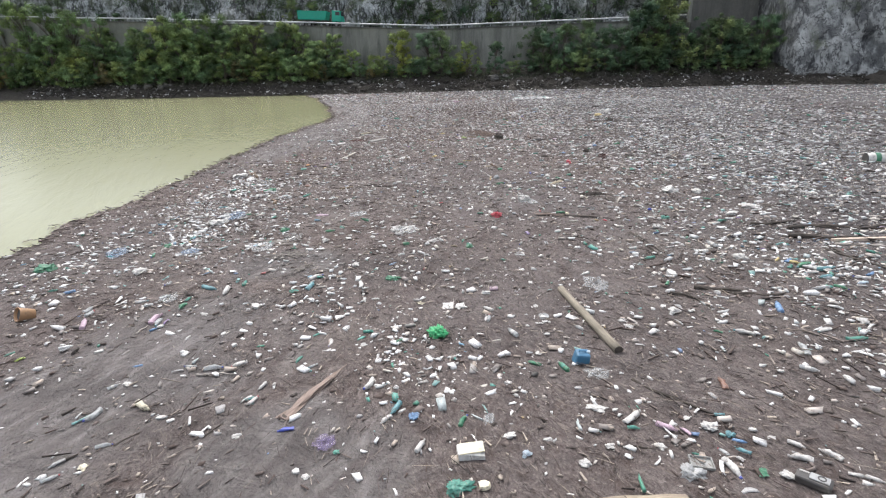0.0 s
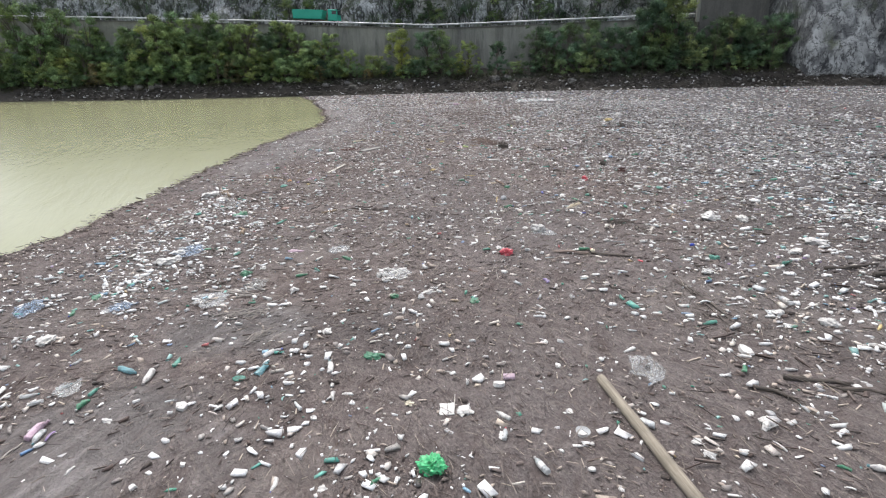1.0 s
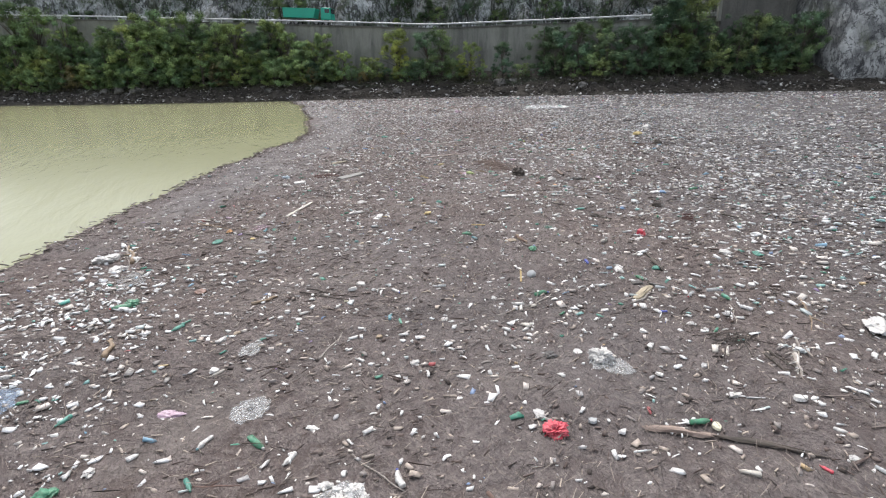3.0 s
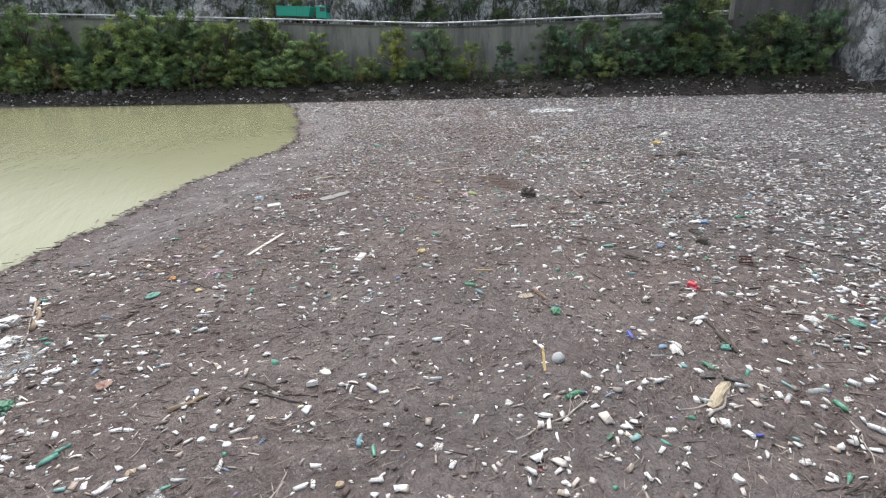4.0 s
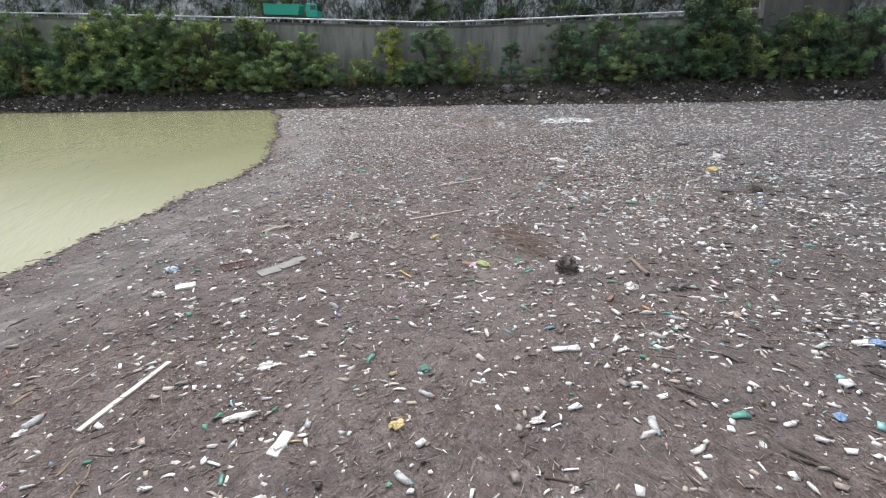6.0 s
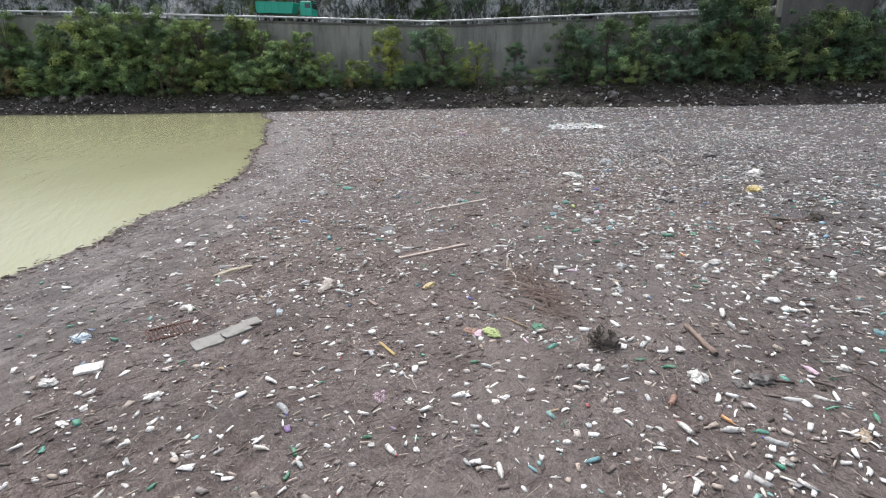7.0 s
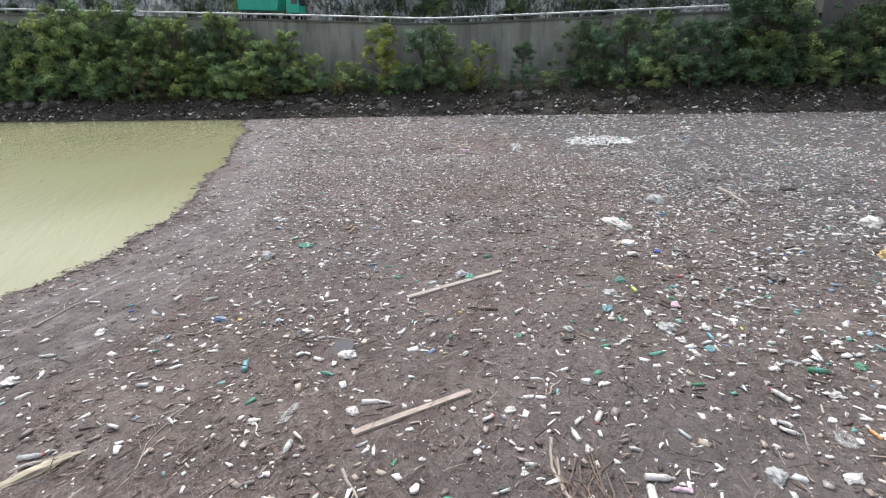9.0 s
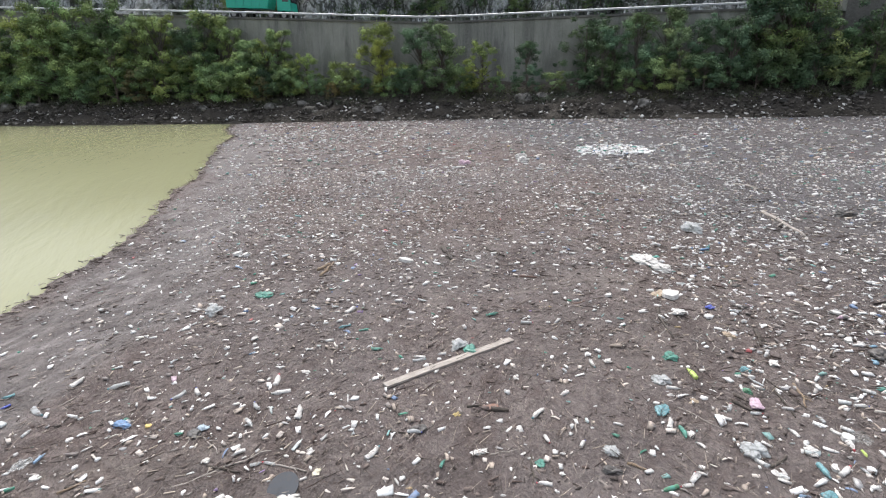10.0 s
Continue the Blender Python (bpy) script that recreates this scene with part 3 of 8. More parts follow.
def make_tree(name, seed, height, width, count, material):
    rng = np.random.default_rng(seed)
    ob = new(name)
    c, v, f = leaf_crown(rng, height, width, int(count * 2.6))
    lean = rng.uniform(-0.06, 0.06, 2) * height
    bm = tube([(0, 0, -0.4), (lean[0] * 0.3, lean[1] * 0.3, height * 0.3), (lean[0], lean[1], height * 0.62), (lean[0] * 1.2, lean[1] * 1.2, height * 0.9)],
              [0.022 * height, 0.017 * height, 0.01 * height, 0.003 * height], 7)
    for k in range(0, len(c), 2):
        start = Vector((lean[0] * 0.4, lean[1] * 0.4, min(c[k, 2] * 0.6, height * 0.6)))
        t = tube([start, start.lerp(Vector(c[k, :3]), 0.5) + Vector((0, 0, 0.15)), c[k, :3]], [0.008 * height, 0.005 * height, 0.002 * height], 4)
        tmp = bpy.data.meshes.new("limb")
        t.to_mesh(tmp)
        t.free()
        bm.from_mesh(tmp)
        bpy.data.meshes.remove(tmp)
    part("trunk", bm, M_BARK, ob)
    me = bpy.data.meshes.new("crown")
    me.from_pydata(v.tolist(), [], f.tolist())
    me.materials.append(material)
    crown = new("crown", me)
    crown.parent = ob
    return ob


KINDS = (
    ("shrub", 3.6, 4.4, 2200, 0, "low dark green shrub on the muddy bank"),
    ("shrub", 4.2, 4.8, 2600, 1, "bushy green shrub on the muddy bank"),
    ("tree", 7.2, 5.4, 4200, 0, "dense dark green riverside tree"),
    ("tree", 7.6, 5.0, 4200, 1, "leafy mid-green riverside tree"),
    ("tree", 6.6, 4.6, 3600, 2, "olive green riverside tree turning yellow"),
    ("tree", 6.8, 5.0, 3800, 3, "yellow-green young tree against the concrete wall"),
    ("shrub", 3.2, 3.6, 1800, 4, "rusty brown autumn shrub on the bank"),
    ("tree", 8.4, 5.6, 4600, 1, "tall leafy green riverside tree"),
)
PROTO = {}


def plant(kind, x, off, scale=1.0, turn=0.0):
    name, h, w, count, mat, label = KINDS[kind]
    z = float(np.interp(off, [b[0] for b in BANK], [b[1] for b in BANK])) - 0.1
    m = pose(x, shore(x) + off, z, 0, 0, turn) @ Matrix.Scale(scale, 4)
    key = (kind, int(abs(turn)) % 2)
    if key not in PROTO:
        ob = make_tree(name, 40 + kind * 7 + key[1], h, w, count, M_LEAVES[mat])
        tagged(ob, label, name, "trees on the bank")
        ob.matrix_basis = m
        PROTO[key] = ob
        return ob
    src = PROTO[key]
    made = copy_thing(src, Matrix())
    made.matrix_basis = m
    return made


rt = random.Random(5)
# left belt
x = -112.0
while x < -29:
    plant(rt.choice((2, 3, 3, 4, 7, 2)), x + rt.uniform(-0.8, 0.8), rt.uniform(5.4, 7.3), rt.uniform(0.9, 1.3), rt.uniform(0, 360))
    x += rt.uniform(2.2, 3.1)
x = -112.0
while x < -20:
    plant(rt.choice((0, 1, 1, 1, 3, 6, 0)), x, rt.uniform(3.2, 4.8), rt.uniform(0.8, 1.35), rt.uniform(0, 360))
    x += rt.uniform(1.9, 2.9)
# right belt
x = 13.5
while x < 52:
    plant(rt.choice((2, 2, 2, 3, 7)), x, rt.uniform(5.6, 7.0), rt.uniform(0.85, 1.12) * (1.0 if x < 40 else 0.85), rt.uniform(0, 360))
    x += rt.uniform(2.6, 3.4)
x = 6.8
while x < 50.5:
    plant(rt.choice((0, 0, 0, 1, 2)), x, rt.uniform(3.9, 5.0), rt.uniform(0.7, 1.2) * (0.7 if x < 13 else 1.0), rt.uniform(0, 360))
    x += rt.uniform(2.2, 3.1)
# middle, in front of the bare wall
WALL_WEST = ((3, -29.5, 6.4, 1.05, 71), (4, -26.6, 6.0, 0.95, 10), (3, -23.3, 6.4, 1.0, 33), (4, -22.6, 5.6, 0.75, 124), (5, -25.2, 6.6, 0.9, 61), (0, -24.6, 4.0, 0.95, 31), (1, -27.2, 4.4, 1.0, 8), (2, -27.8, 6.2, 0.85, 12), (2, -21.2, 5.4, 0.5, 200), (1, -21.6, 4.2, 0.8, 80), (5, -19.6, 4.8, 0.72, 141), (1, -18.4, 4.4, 0.62, 60), (0, -17.2, 4.6, 0.6, 12), (1, -15.6, 5.2, 0.85, 40), (0, -13.9, 5.0, 0.8, 301))
WALL_EAST = ((6, -16.4, 4.0, 0.6, 76), (0, -8.2, 5.0, 0.8, 15), (5, -10.8, 5.6, 1.15, 20), (5, -10.2, 5.0, 0.8, 200), (0, -12.4, 4.6, 0.62, 50), (1, -9.2, 4.2, 0.6, 95), (2, -5.6, 5.4, 1.0, 210), (2, -3.2, 5.2, 1.1, 45), (0, -6.8, 4.2, 0.85, 33), (0, -1.4, 4.4, 0.95, 12), (5, 1.6, 4.9, 0.82, 131), (0, 3.2, 4.6, 0.5, 77), (0, 0.2, 4.2, 0.6, 5))
for kind, x, off, s, turn in WALL_WEST + WALL_EAST:
    plant(kind, x, off, s, turn)
for x, s in ((-97, 1.8), (-91, 1.9), (-84, 1.8), (-79, 1.6), (-72, 1.45), (-52, 1.3), (-47, 1.4), (-33, 1.15), (-54.5, 1.45), (-58, 1.4), (-41, 1.15), (31.5, 1.15), (35.5, 1.4), (33.5, 1.3), (43.5, 0.95), (46.5, 1.0), (49.5, 1.0)):
    plant(7 if x < 0 else 2, x, 6.6 if x < 40 else 4.6, s if x < 0 else s * 1.12, x * 7 % 360)


def on_cliff(kind, x, up, scale, turn):
    """A shrub rooted in a ledge of the cliff above the road."""
    ob = plant(kind, x, 5.0, scale, turn)
    z = road_z(x) + up
    ob.matrix_basis = pose(x, cliff_point(x, z)[1] - 0.4, z, 0, 0, turn) @ Matrix.Scale(scale, 4)
    return tagged(ob, "dark green shrub clinging to the limestone cliff", group="shrubs on the cliff")


for n, x0, x1 in ((30, -36, 9), (9, 34, 46), (12, -95, -36), (4, 12, 32)):
    for i in range(n):
        on_cliff(rt.choice((0, 0, 0, 1, 2)), rt.uniform(x0, x1), rt.uniform(0.1, 8.5), rt.uniform(0.3, 0.75), rt.uniform(0, 360))


# ---- litter over the raft ----
RNG = np.random.default_rng(11)
LITTER_STOPS = [(0.0, (0.78, 0.765, 0.745)), (0.28, (0.63, 0.62, 0.60)), (0.46, (0.56, 0.50, 0.45)), (0.60, (0.40, 0.39, 0.385)), (0.66, (0.21, 0.185, 0.17)), (0.78, (0.36, 0.30, 0.25)),
                (0.945, (0.05, 0.22, 0.15)), (0.960, (0.20, 0.36, 0.34)), (0.976, (0.16, 0.23, 0.36)), (0.985, (0.38, 0.28, 0.15)), (0.991, (0.36, 0.08, 0.08)), (0.996, (0.24, 0.16, 0.32))]
M_LITTER = make_litter("plastic_litter", LITTER_STOPS)
M_SMALL = make_litter("small_bottle_plastic", [(0.0, (0.76, 0.75, 0.735)), (0.36, (0.58, 0.595, 0.59)), (0.60, (0.44, 0.49, 0.485)), (0.72, (0.60, 0.555, 0.49)), (0.86, (0.06, 0.24, 0.16)), (0.91, (0.22, 0.42, 0.40)), (0.955, (0.20, 0.30, 0.42)), (0.985, (0.48, 0.36, 0.42))], 0.3)
M_WHITE = make_litter("pale_litter", [(0.0, (0.82, 0.81, 0.80)), (0.46, (0.64, 0.635, 0.63)), (0.66, (0.58, 0.53, 0.48)), (0.78, (0.33, 0.31, 0.29)), (0.87, (0.06, 0.055, 0.05)), (0.93, (0.10, 0.33, 0.27)), (0.965, (0.2, 0.35, 0.46))], 0.4)
M_TWIG = make_litter("drift_twigs", [(0.0, (0.028, 0.022, 0.019)), (0.4, (0.075, 0.06, 0.05)), (0.66, (0.14, 0.118, 0.10)), (0.86, (0.25, 0.215, 0.18)), (0.96, (0.40, 0.34, 0.26))], 0.85)

# stretches where the litter lies thick: x, y, half width, half length, turn, strength
THICK = ((-8.5, 20, 2.2, 4.0, -0.3, 0.7), (9.5, 13, 3.0, 5.0, 0.2, 1.0), (14, 26, 5, 9, 0, 1.0), (8.5, 52, 2.5, 9, -0.15, 0.9), (13, 58, 5, 10, -0.1, 0.3), (16, 70, 10, 14, 0, 0.7), (-6, 62, 5, 9, 0, 0.9), (-14, 90, 8, 8, 0, 0.9), (-9, 79, 8, 13, 0, 0.7), (9.8, 77.3, 2.6, 0.8, 0, 5.0))


def density(x, y):
    d = 0.66 + 0.35 * noise.noise((x * 0.12, y * 0.12, 1)) + 0.4 * noise.noise((x * 0.5, y * 0.5, 8))
    w = 0.6 * noise.noise((x * 0.05, y * 0.05, 11)) - 0.3
    d *= 0.45 + 1.3 * max(0.0, 0.5 + noise.noise(((x * math.cos(w) + y * math.sin(w)) * 1.1, (y * math.cos(w) - x * math.sin(w)) * 0.22, 3)))
    rows = 0.5 + 1.4 * noise.noise((x * 0.16, y * 0.55, 21)) + 0.7 * noise.noise((x * 0.5, y * 1.3, 4))
    right = min(1.0, max(0.0, (x - 2) / 8))
    d *= 1 - right + right * 1.9 * max(0.1, rows)
    d += (0.5 if y < 42 else 0.3) * right
    for cx, cy, a, b, w, s in THICK:
        dx, dy = x - cx, y - cy
        u, v = dx * math.cos(w) + dy * math.sin(w), -dx * math.sin(w) + dy * math.cos(w)
        d += s * math.exp(-(u / a) ** 2 - (v / b) ** 2)
    d *= min(1.0, max(0.12, (x - edge_x(y)) / 1.6))
    d *= 1 - (0.6 if y < 55 else 0.35) * silt(x, y)
    return max(0.03, d)


def shore_at(x):
    return np.interp(x, SHORE_X, SHORE_Y)


EDGE_Y = np.arange(-61, 107, 0.05)
EDGE_X = np.array([edge_x(float(v)) for v in EDGE_Y])


def lookup(f, x0, x1, y0, y1, step):
    """A table of f over the plan, read between its nodes."""
    xs, ys = np.arange(x0, x1 + step, step), np.arange(y0, y1 + step, step)
    table = np.array([[f(float(x), float(y)) for x in xs] for y in ys])

    def read(xy):
        u = np.clip((xy[:, 0] - x0) / step, 0, len(xs) - 1.001)
        v = np.clip((xy[:, 1] - y0) / step, 0, len(ys) - 1.001)
        i, j = u.astype(int), v.astype(int)
        u, v = u - i, v - j
        return (table[j, i] * (1 - u) + table[j, i + 1] * u) * (1 - v) + (table[j + 1, i] * (1 - u) + table[j + 1, i + 1] * u) * v

    return read


NEAR_PLAN, WIDE_PLAN = (-16, 27, 2, 81, 0.33), (-31, 101, -26, 104, 1.0)
DENSITY, SILT = (lookup(density, *NEAR_PLAN), lookup(density, *WIDE_PLAN)), (lookup(silt, *NEAR_PLAN), lookup(silt, *WIDE_PLAN))


def on_plan(pair, xy):
    inside = (xy[:, 0] > -16) & (xy[:, 0] < 27) & (xy[:, 1] > 2) & (xy[:, 1] < 81)
    return np.where(inside, pair[0](xy), pair[1](xy))


def sow(x0, x1, y0, y1, per_m2, rng, even=False, fade=0.0):
    """Points on the raft, thicker where the litter is."""
    n = int((x1 - x0) * (y1 - y0) * per_m2)
    xy = np.stack([rng.uniform(x0, x1, n), rng.uniform(y0, y1, n)], 1)
    cut = rng.uniform(0, 1.6, n)
    if fade:
        rim = np.minimum(np.minimum(x1 - xy[:, 0], y1 - xy[:, 1]) / fade, 1.0)
        cut = cut / np.maximum(rim, 0.001) ** 1.3
    limit = 1.6 * (1 - 0.78 * on_plan(SILT, xy)) if even else on_plan(DENSITY, xy)
    return xy[(xy[:, 0] > np.interp(xy[:, 1], EDGE_Y, EDGE_X) + 0.1) & (xy[:, 1] < shore_at(xy[:, 0]) + 0.3) & (cut < limit)]


def drift(x, y):
    """The way the drift lies."""
    return 2.4 * noise.noise((x * 0.06, y * 0.06, 3)) + 0.9


def bits(name, shapes, xy, lo, hi, flat, material, label, rng, lift=0.05, skew=2.2, aligned=1.2, along=None):
    n = len(xy)
    s = lo + (hi - lo) * rng.uniform(0, 1, n) ** skew
    size = np.stack([s, s * rng.uniform(0.4, 1.05, n), s * flat * rng.uniform(0.5, 1.2, n)], 1)
    place = np.concatenate([xy, np.full((n, 1), lift) + size[:, 2:3] * 0.3], 1)
    turn = np.array([drift(*p) if along is None else along for p in xy]) + rng.normal(0, aligned, n)
    ob = joined(name, shapes, place, turn, rng.normal(0, 0.12, n), size, material, rng)
    return tagged(ob, label, "litter", kind="stuff")


CHIPS = [chip_shape(RNG) for i in range(8)]
LUMPS = [lump_shape(RNG) for i in range(6)]
BOTTLES = [bottle_shape(RNG) for i in range(7)]
TWIGS = [twig_shape(RNG) for i in range(5)]
SLABS = [slab_shape(RNG) for i in range(8)]
RIBBONS = [ribbon_shape(RNG) for i in range(5)]
REEDS = [reed_shape(RNG) for i in range(6)]
SHARDS = [shard_shape(RNG) for i in range(4)] + SLABS[:6]
NEAR = (-14, 24, 3, 72)
bits("plastic_flakes", CHIPS[:4] + SLABS[:4] + RIBBONS[:2] + LUMPS[:1], sow(*NEAR, 24, RNG), 0.02, 0.11, 0.55, M_LITTER, "scattered white and coloured plastic flakes on the raft", RNG, skew=1.9)
bits("foam_crumbs", SHARDS, sow(*NEAR, 13, RNG), 0.014, 0.045, 0.8, M_LITTER, "scattered pale foam and plastic crumbs on the raft", RNG)
bits("small_bottles", BOTTLES, sow(*NEAR, 0.5, RNG), 0.06, 0.14, 0.85, M_SMALL, "scattered small plastic bottles on the raft", RNG, 0.06, 1.0)
bits("far_plastic_flakes", SLABS + LUMPS[:1] + RIBBONS[:2], np.concatenate([sow(24, 100, 5, 102, 5.0, RNG), sow(-30, 24, 70, 103, 6.5, RNG), sow(-13, 24, -25, 3, 4, RNG)]), 0.05, 0.17, 0.8, M_LITTER, "scattered white plastic litter far out on the raft", RNG, aligned=0.5, along=0.05)
bits("far_bottles", BOTTLES, np.concatenate([sow(24, 60, 10, 100, 0.35, RNG), sow(-30, 24, 72, 103, 0.3, RNG)]), 0.09, 0.15, 1.0, M_SMALL, "scattered plastic bottles far out on the raft", RNG, 0.06, 1.0)
bits("drift_twigs", TWIGS, sow(-14, 26, 3, 80, 8, RNG, True, 12.0), 0.05, 0.2, 1.3, M_TWIG, "tangle of short broken twigs and reed", RNG, 0.05, 2.5, 0.6)
bits("far_twigs", TWIGS, np.concatenate([sow(24, 70, 15, 100, 1, RNG, True), sow(-30, 24, 72, 103, 1.5, RNG, True)]), 0.12, 0.45, 1.6, M_TWIG, "scattered broken sticks far out on the raft", RNG, 0.05, 2.0, 0.8)
M_REED = make_litter("reed_fibres", [(0.0, (0.03, 0.022, 0.018)), (0.34, (0.085, 0.064, 0.054)), (0.60, (0.15, 0.12, 0.103)), (0.85, (0.22, 0.185, 0.158)), (0.965, (0.36, 0.31, 0.25))], 0.8)
bits("reed_fibres", REEDS, sow(-13, 20, 3, 62, 60, RNG, True, 12.0), 0.03, 0.17, 1.0, M_REED, "matted blades of reed and bark fibre combed by the current", RNG, 0.075, 2.0, 0.45)
bits("packaging", SLABS + LUMPS[:3] + RIBBONS[:2] + BOTTLES[4:6] + CHIPS[2:5], np.concatenate([sow(2.5, 20, 6, 34, 2.6, RNG), sow(2.5, 24, 34, 72, 0.9, RNG), sow(-13, 2.5, 6, 72, 0.7, RNG)]), 0.04, 0.13, 0.6, M_SMALL, "broken white packaging and small containers among the wood", RNG, 0.06, 1.5)


def splinter_shape(rng):
    """A short split of wood: a three-sided bar with open ends."""
    v, f = [], []
    for a, r in ((-1, rng.uniform(0.7, 1.0)), (1, rng.uniform(0.4, 0.9))):
        for w in (0.4, 2.5, 4.6):
            v.append((a, r * math.cos(w) * rng.uniform(0.16, 0.4), r * math.sin(w) * rng.uniform(0.14, 0.28)))
    for i in range(3):
        j = (i + 1) % 3
        f.append((i, j, 3 + j, 3 + i))
    return np.array(v, float), np.array(f)


SPLINTERS = [splinter_shape(RNG) for i in range(8)]
M_SPLINTER = make_litter("wood_splinters", [(0.0, (0.034, 0.025, 0.021)), (0.18, (0.08, 0.056, 0.047)), (0.44, (0.125, 0.096, 0.084)), (0.68, (0.155, 0.125, 0.112)), (0.82, (0.27, 0.225, 0.19)), (0.92, (0.42, 0.355, 0.29))], 0.85, 0.4)
NARROW = (-12.5, 20, 3, 76)
bits("wood_splinters", SPLINTERS, sow(*NARROW, 46, RNG, True, 14.0), 0.014, 0.085, 1.0, M_SPLINTER, "dense litter of broken wood splinters and bark", RNG, 0.05, 2.5, 0.6)
bits("wood_chunks", SHARDS, sow(*NARROW, 9, RNG, True, 14.0), 0.02, 0.08, 0.6, M_SPLINTER, "scattered dark bark and wood chunks", RNG, 0.045, 2.0, 1.0)
bits("broken_sticks", TWIGS, sow(-14, 26, 3, 80, 1.9, RNG, True, 10.0), 0.05, 0.2, 3.2, M_SPLINTER, "scattered thicker broken sticks and bark strips", RNG, 0.05, 1.6, 0.7)
rim_y = RNG.uniform(3, 103, 3000)
rim = np.stack([np.array([edge_x(v) for v in rim_y]) + RNG.normal(0.15, 0.22, len(rim_y)), rim_y], 1)
bits("rim_debris", SPLINTERS, rim, 0.03, 0.13, 1.0, M_SPLINTER, "dark wet sticks along the edge of the raft", RNG, 0.03, 2.0, 1.5)

ang, rad = RNG.uniform(0, 6.28, 900), RNG.uniform(0, 1, 900) ** 0.6
heap = np.stack([9.9 + 2.7 * rad * np.cos(ang), 77.4 + 2.4 * rad * np.sin(ang)], 1)
bits("foam_patch", SHARDS, heap, 0.06, 0.2, 0.8, M_WHITE, "thick patch of white foam scraps far out", RNG)

# the far side lies in rows: slivers and sticks along the current
FAR_SIDE = (3, 38, 6, 64)


def thinned(xy):
    """Fewer towards the middle of the raft."""
    return xy[RNG.uniform(0, 1, len(xy)) < np.clip((xy[:, 0] - 3) / 9, 0, 1) * np.clip((66 - xy[:, 1]) / 22, 0, 1)]


bits("pale_slivers", SLABS + SPLINTERS[:3] + RIBBONS[:2], thinned(sow(*FAR_SIDE, 6, RNG)), 0.03, 0.15, 0.6, M_WHITE, "pale slivers of plastic and foam lying in rows", RNG, 0.05, 2.0, 0.7, 0.08)
bits("dark_sticks", SPLINTERS + TWIGS[:1], thinned(sow(*FAR_SIDE, 9, RNG, True)), 0.04, 0.17, 1.0, M_SPLINTER, "dark wet sticks lying in rows", RNG, 0.045, 2.0, 0.7, 0.08)

# litter heaped in drifts
DRIFTS_NEAR = ((-8.2, 18.5, 1.7, 3.8, 420), (-6.6, 21.5, 1.4, 3.0, 200), (-2.6, 11.2, 0.9, 2.4, 150), (-0.6, 9.0, 0.7, 1.5, 120), (0.4, 8.0, 1.0, 0.9, 90), (-5.2, 16.0, 1.6, 2.6, 220), (12.5, 21.0, 2.2, 1.4, 260), (9.5, 27.0, 2.4, 1.2, 200), (15.5, 29.0, 3.0, 1.2, 300), (10.5, 34.0, 2.4, 1.2, 200), (-9.5, 13.2, 1.6, 1.6, 160), (8.6, 13.4, 1.2, 1.6, 160))
DRIFTS_FAR = ((7.6, 46.5, 1.6, 4.0, 220), (7.0, 56.0, 0.8, 4.5, 150), (6.6, 40.0, 1.4, 3.0, 120), (9.5, 60.0, 0.7, 4.0, 160), (12.5, 52.0, 0.8, 3.5, 150), (11.0, 44.0, 0.7, 3.0, 120), (4.5, 62.0, 0.6, 3.0, 90), (-8.2, 23.5, 1.0, 1.6, 180), (-7.6, 15.8, 0.8, 1.2, 240), (-9.3, 21.5, 0.8, 2.4, 170), (-9.8, 25.8, 0.6, 2.0, 100), (5.6, 53.5, 0.4, 1.6, 60))
for cx, cy, a, b, n in DRIFTS_NEAR + DRIFTS_FAR:
    spot = RNG.normal(0, 0.6, (n, 2)) * np.array([a, b]) + np.array([cx, cy])
    spot = spot[[p[0] > edge_x(p[1]) + 0.2 for p in spot]]
    bits("litter_drift", SLABS[:5] + LUMPS[:1] + CHIPS[:2], spot, 0.025, 0.11, 0.6, M_WHITE, "drift of white plastic scraps packed together", RNG)


# ---- kinds of litter ----
TINT = {
    "white": ((0.56, 0.545, 0.52), "white"), "clear": ((0.58, 0.61, 0.61), "translucent"), "green": ((0.015, 0.21, 0.10), "dark green"), "teal": ((0.06, 0.33, 0.25), "pale green"),
    "cyan": ((0.12, 0.33, 0.37), "turquoise"), "blue": ((0.10, 0.24, 0.45), "blue"), "cobalt": ((0.03, 0.07, 0.46), "bright blue"), "pink": ((0.52, 0.36, 0.45), "lilac-pink"),
    "lime": ((0.45, 0.6, 0.10), "lime green"), "grey": ((0.34, 0.35, 0.35), "grey"), "orange": ((0.62, 0.30, 0.09), "orange"), "cream": ((0.68, 0.62, 0.46), "cream"),
    "purple": ((0.23, 0.17, 0.36), "violet"), "red": ((0.58, 0.025, 0.06), "red"), "rust": ((0.20, 0.08, 0.045), "rust brown"), "tan": ((0.34, 0.26, 0.17), "tan"),
    "dark": ((0.025, 0.024, 0.024), "black"), "yellow": ((0.58, 0.44, 0.16), "yellow"), "vivid": ((0.02, 0.50, 0.17), "bright green"), "paleblue": ((0.42, 0.52, 0.60), "pale blue"),
}
PLASTIC = {k: make_plain("plastic_" + k, tuple(0.82 * v + 0.18 * d for v, d in zip(rgb, (0.22, 0.2, 0.185))), 0.34, 0.0, 0.8, 7.0) for k, (rgb, word) in TINT.items()}
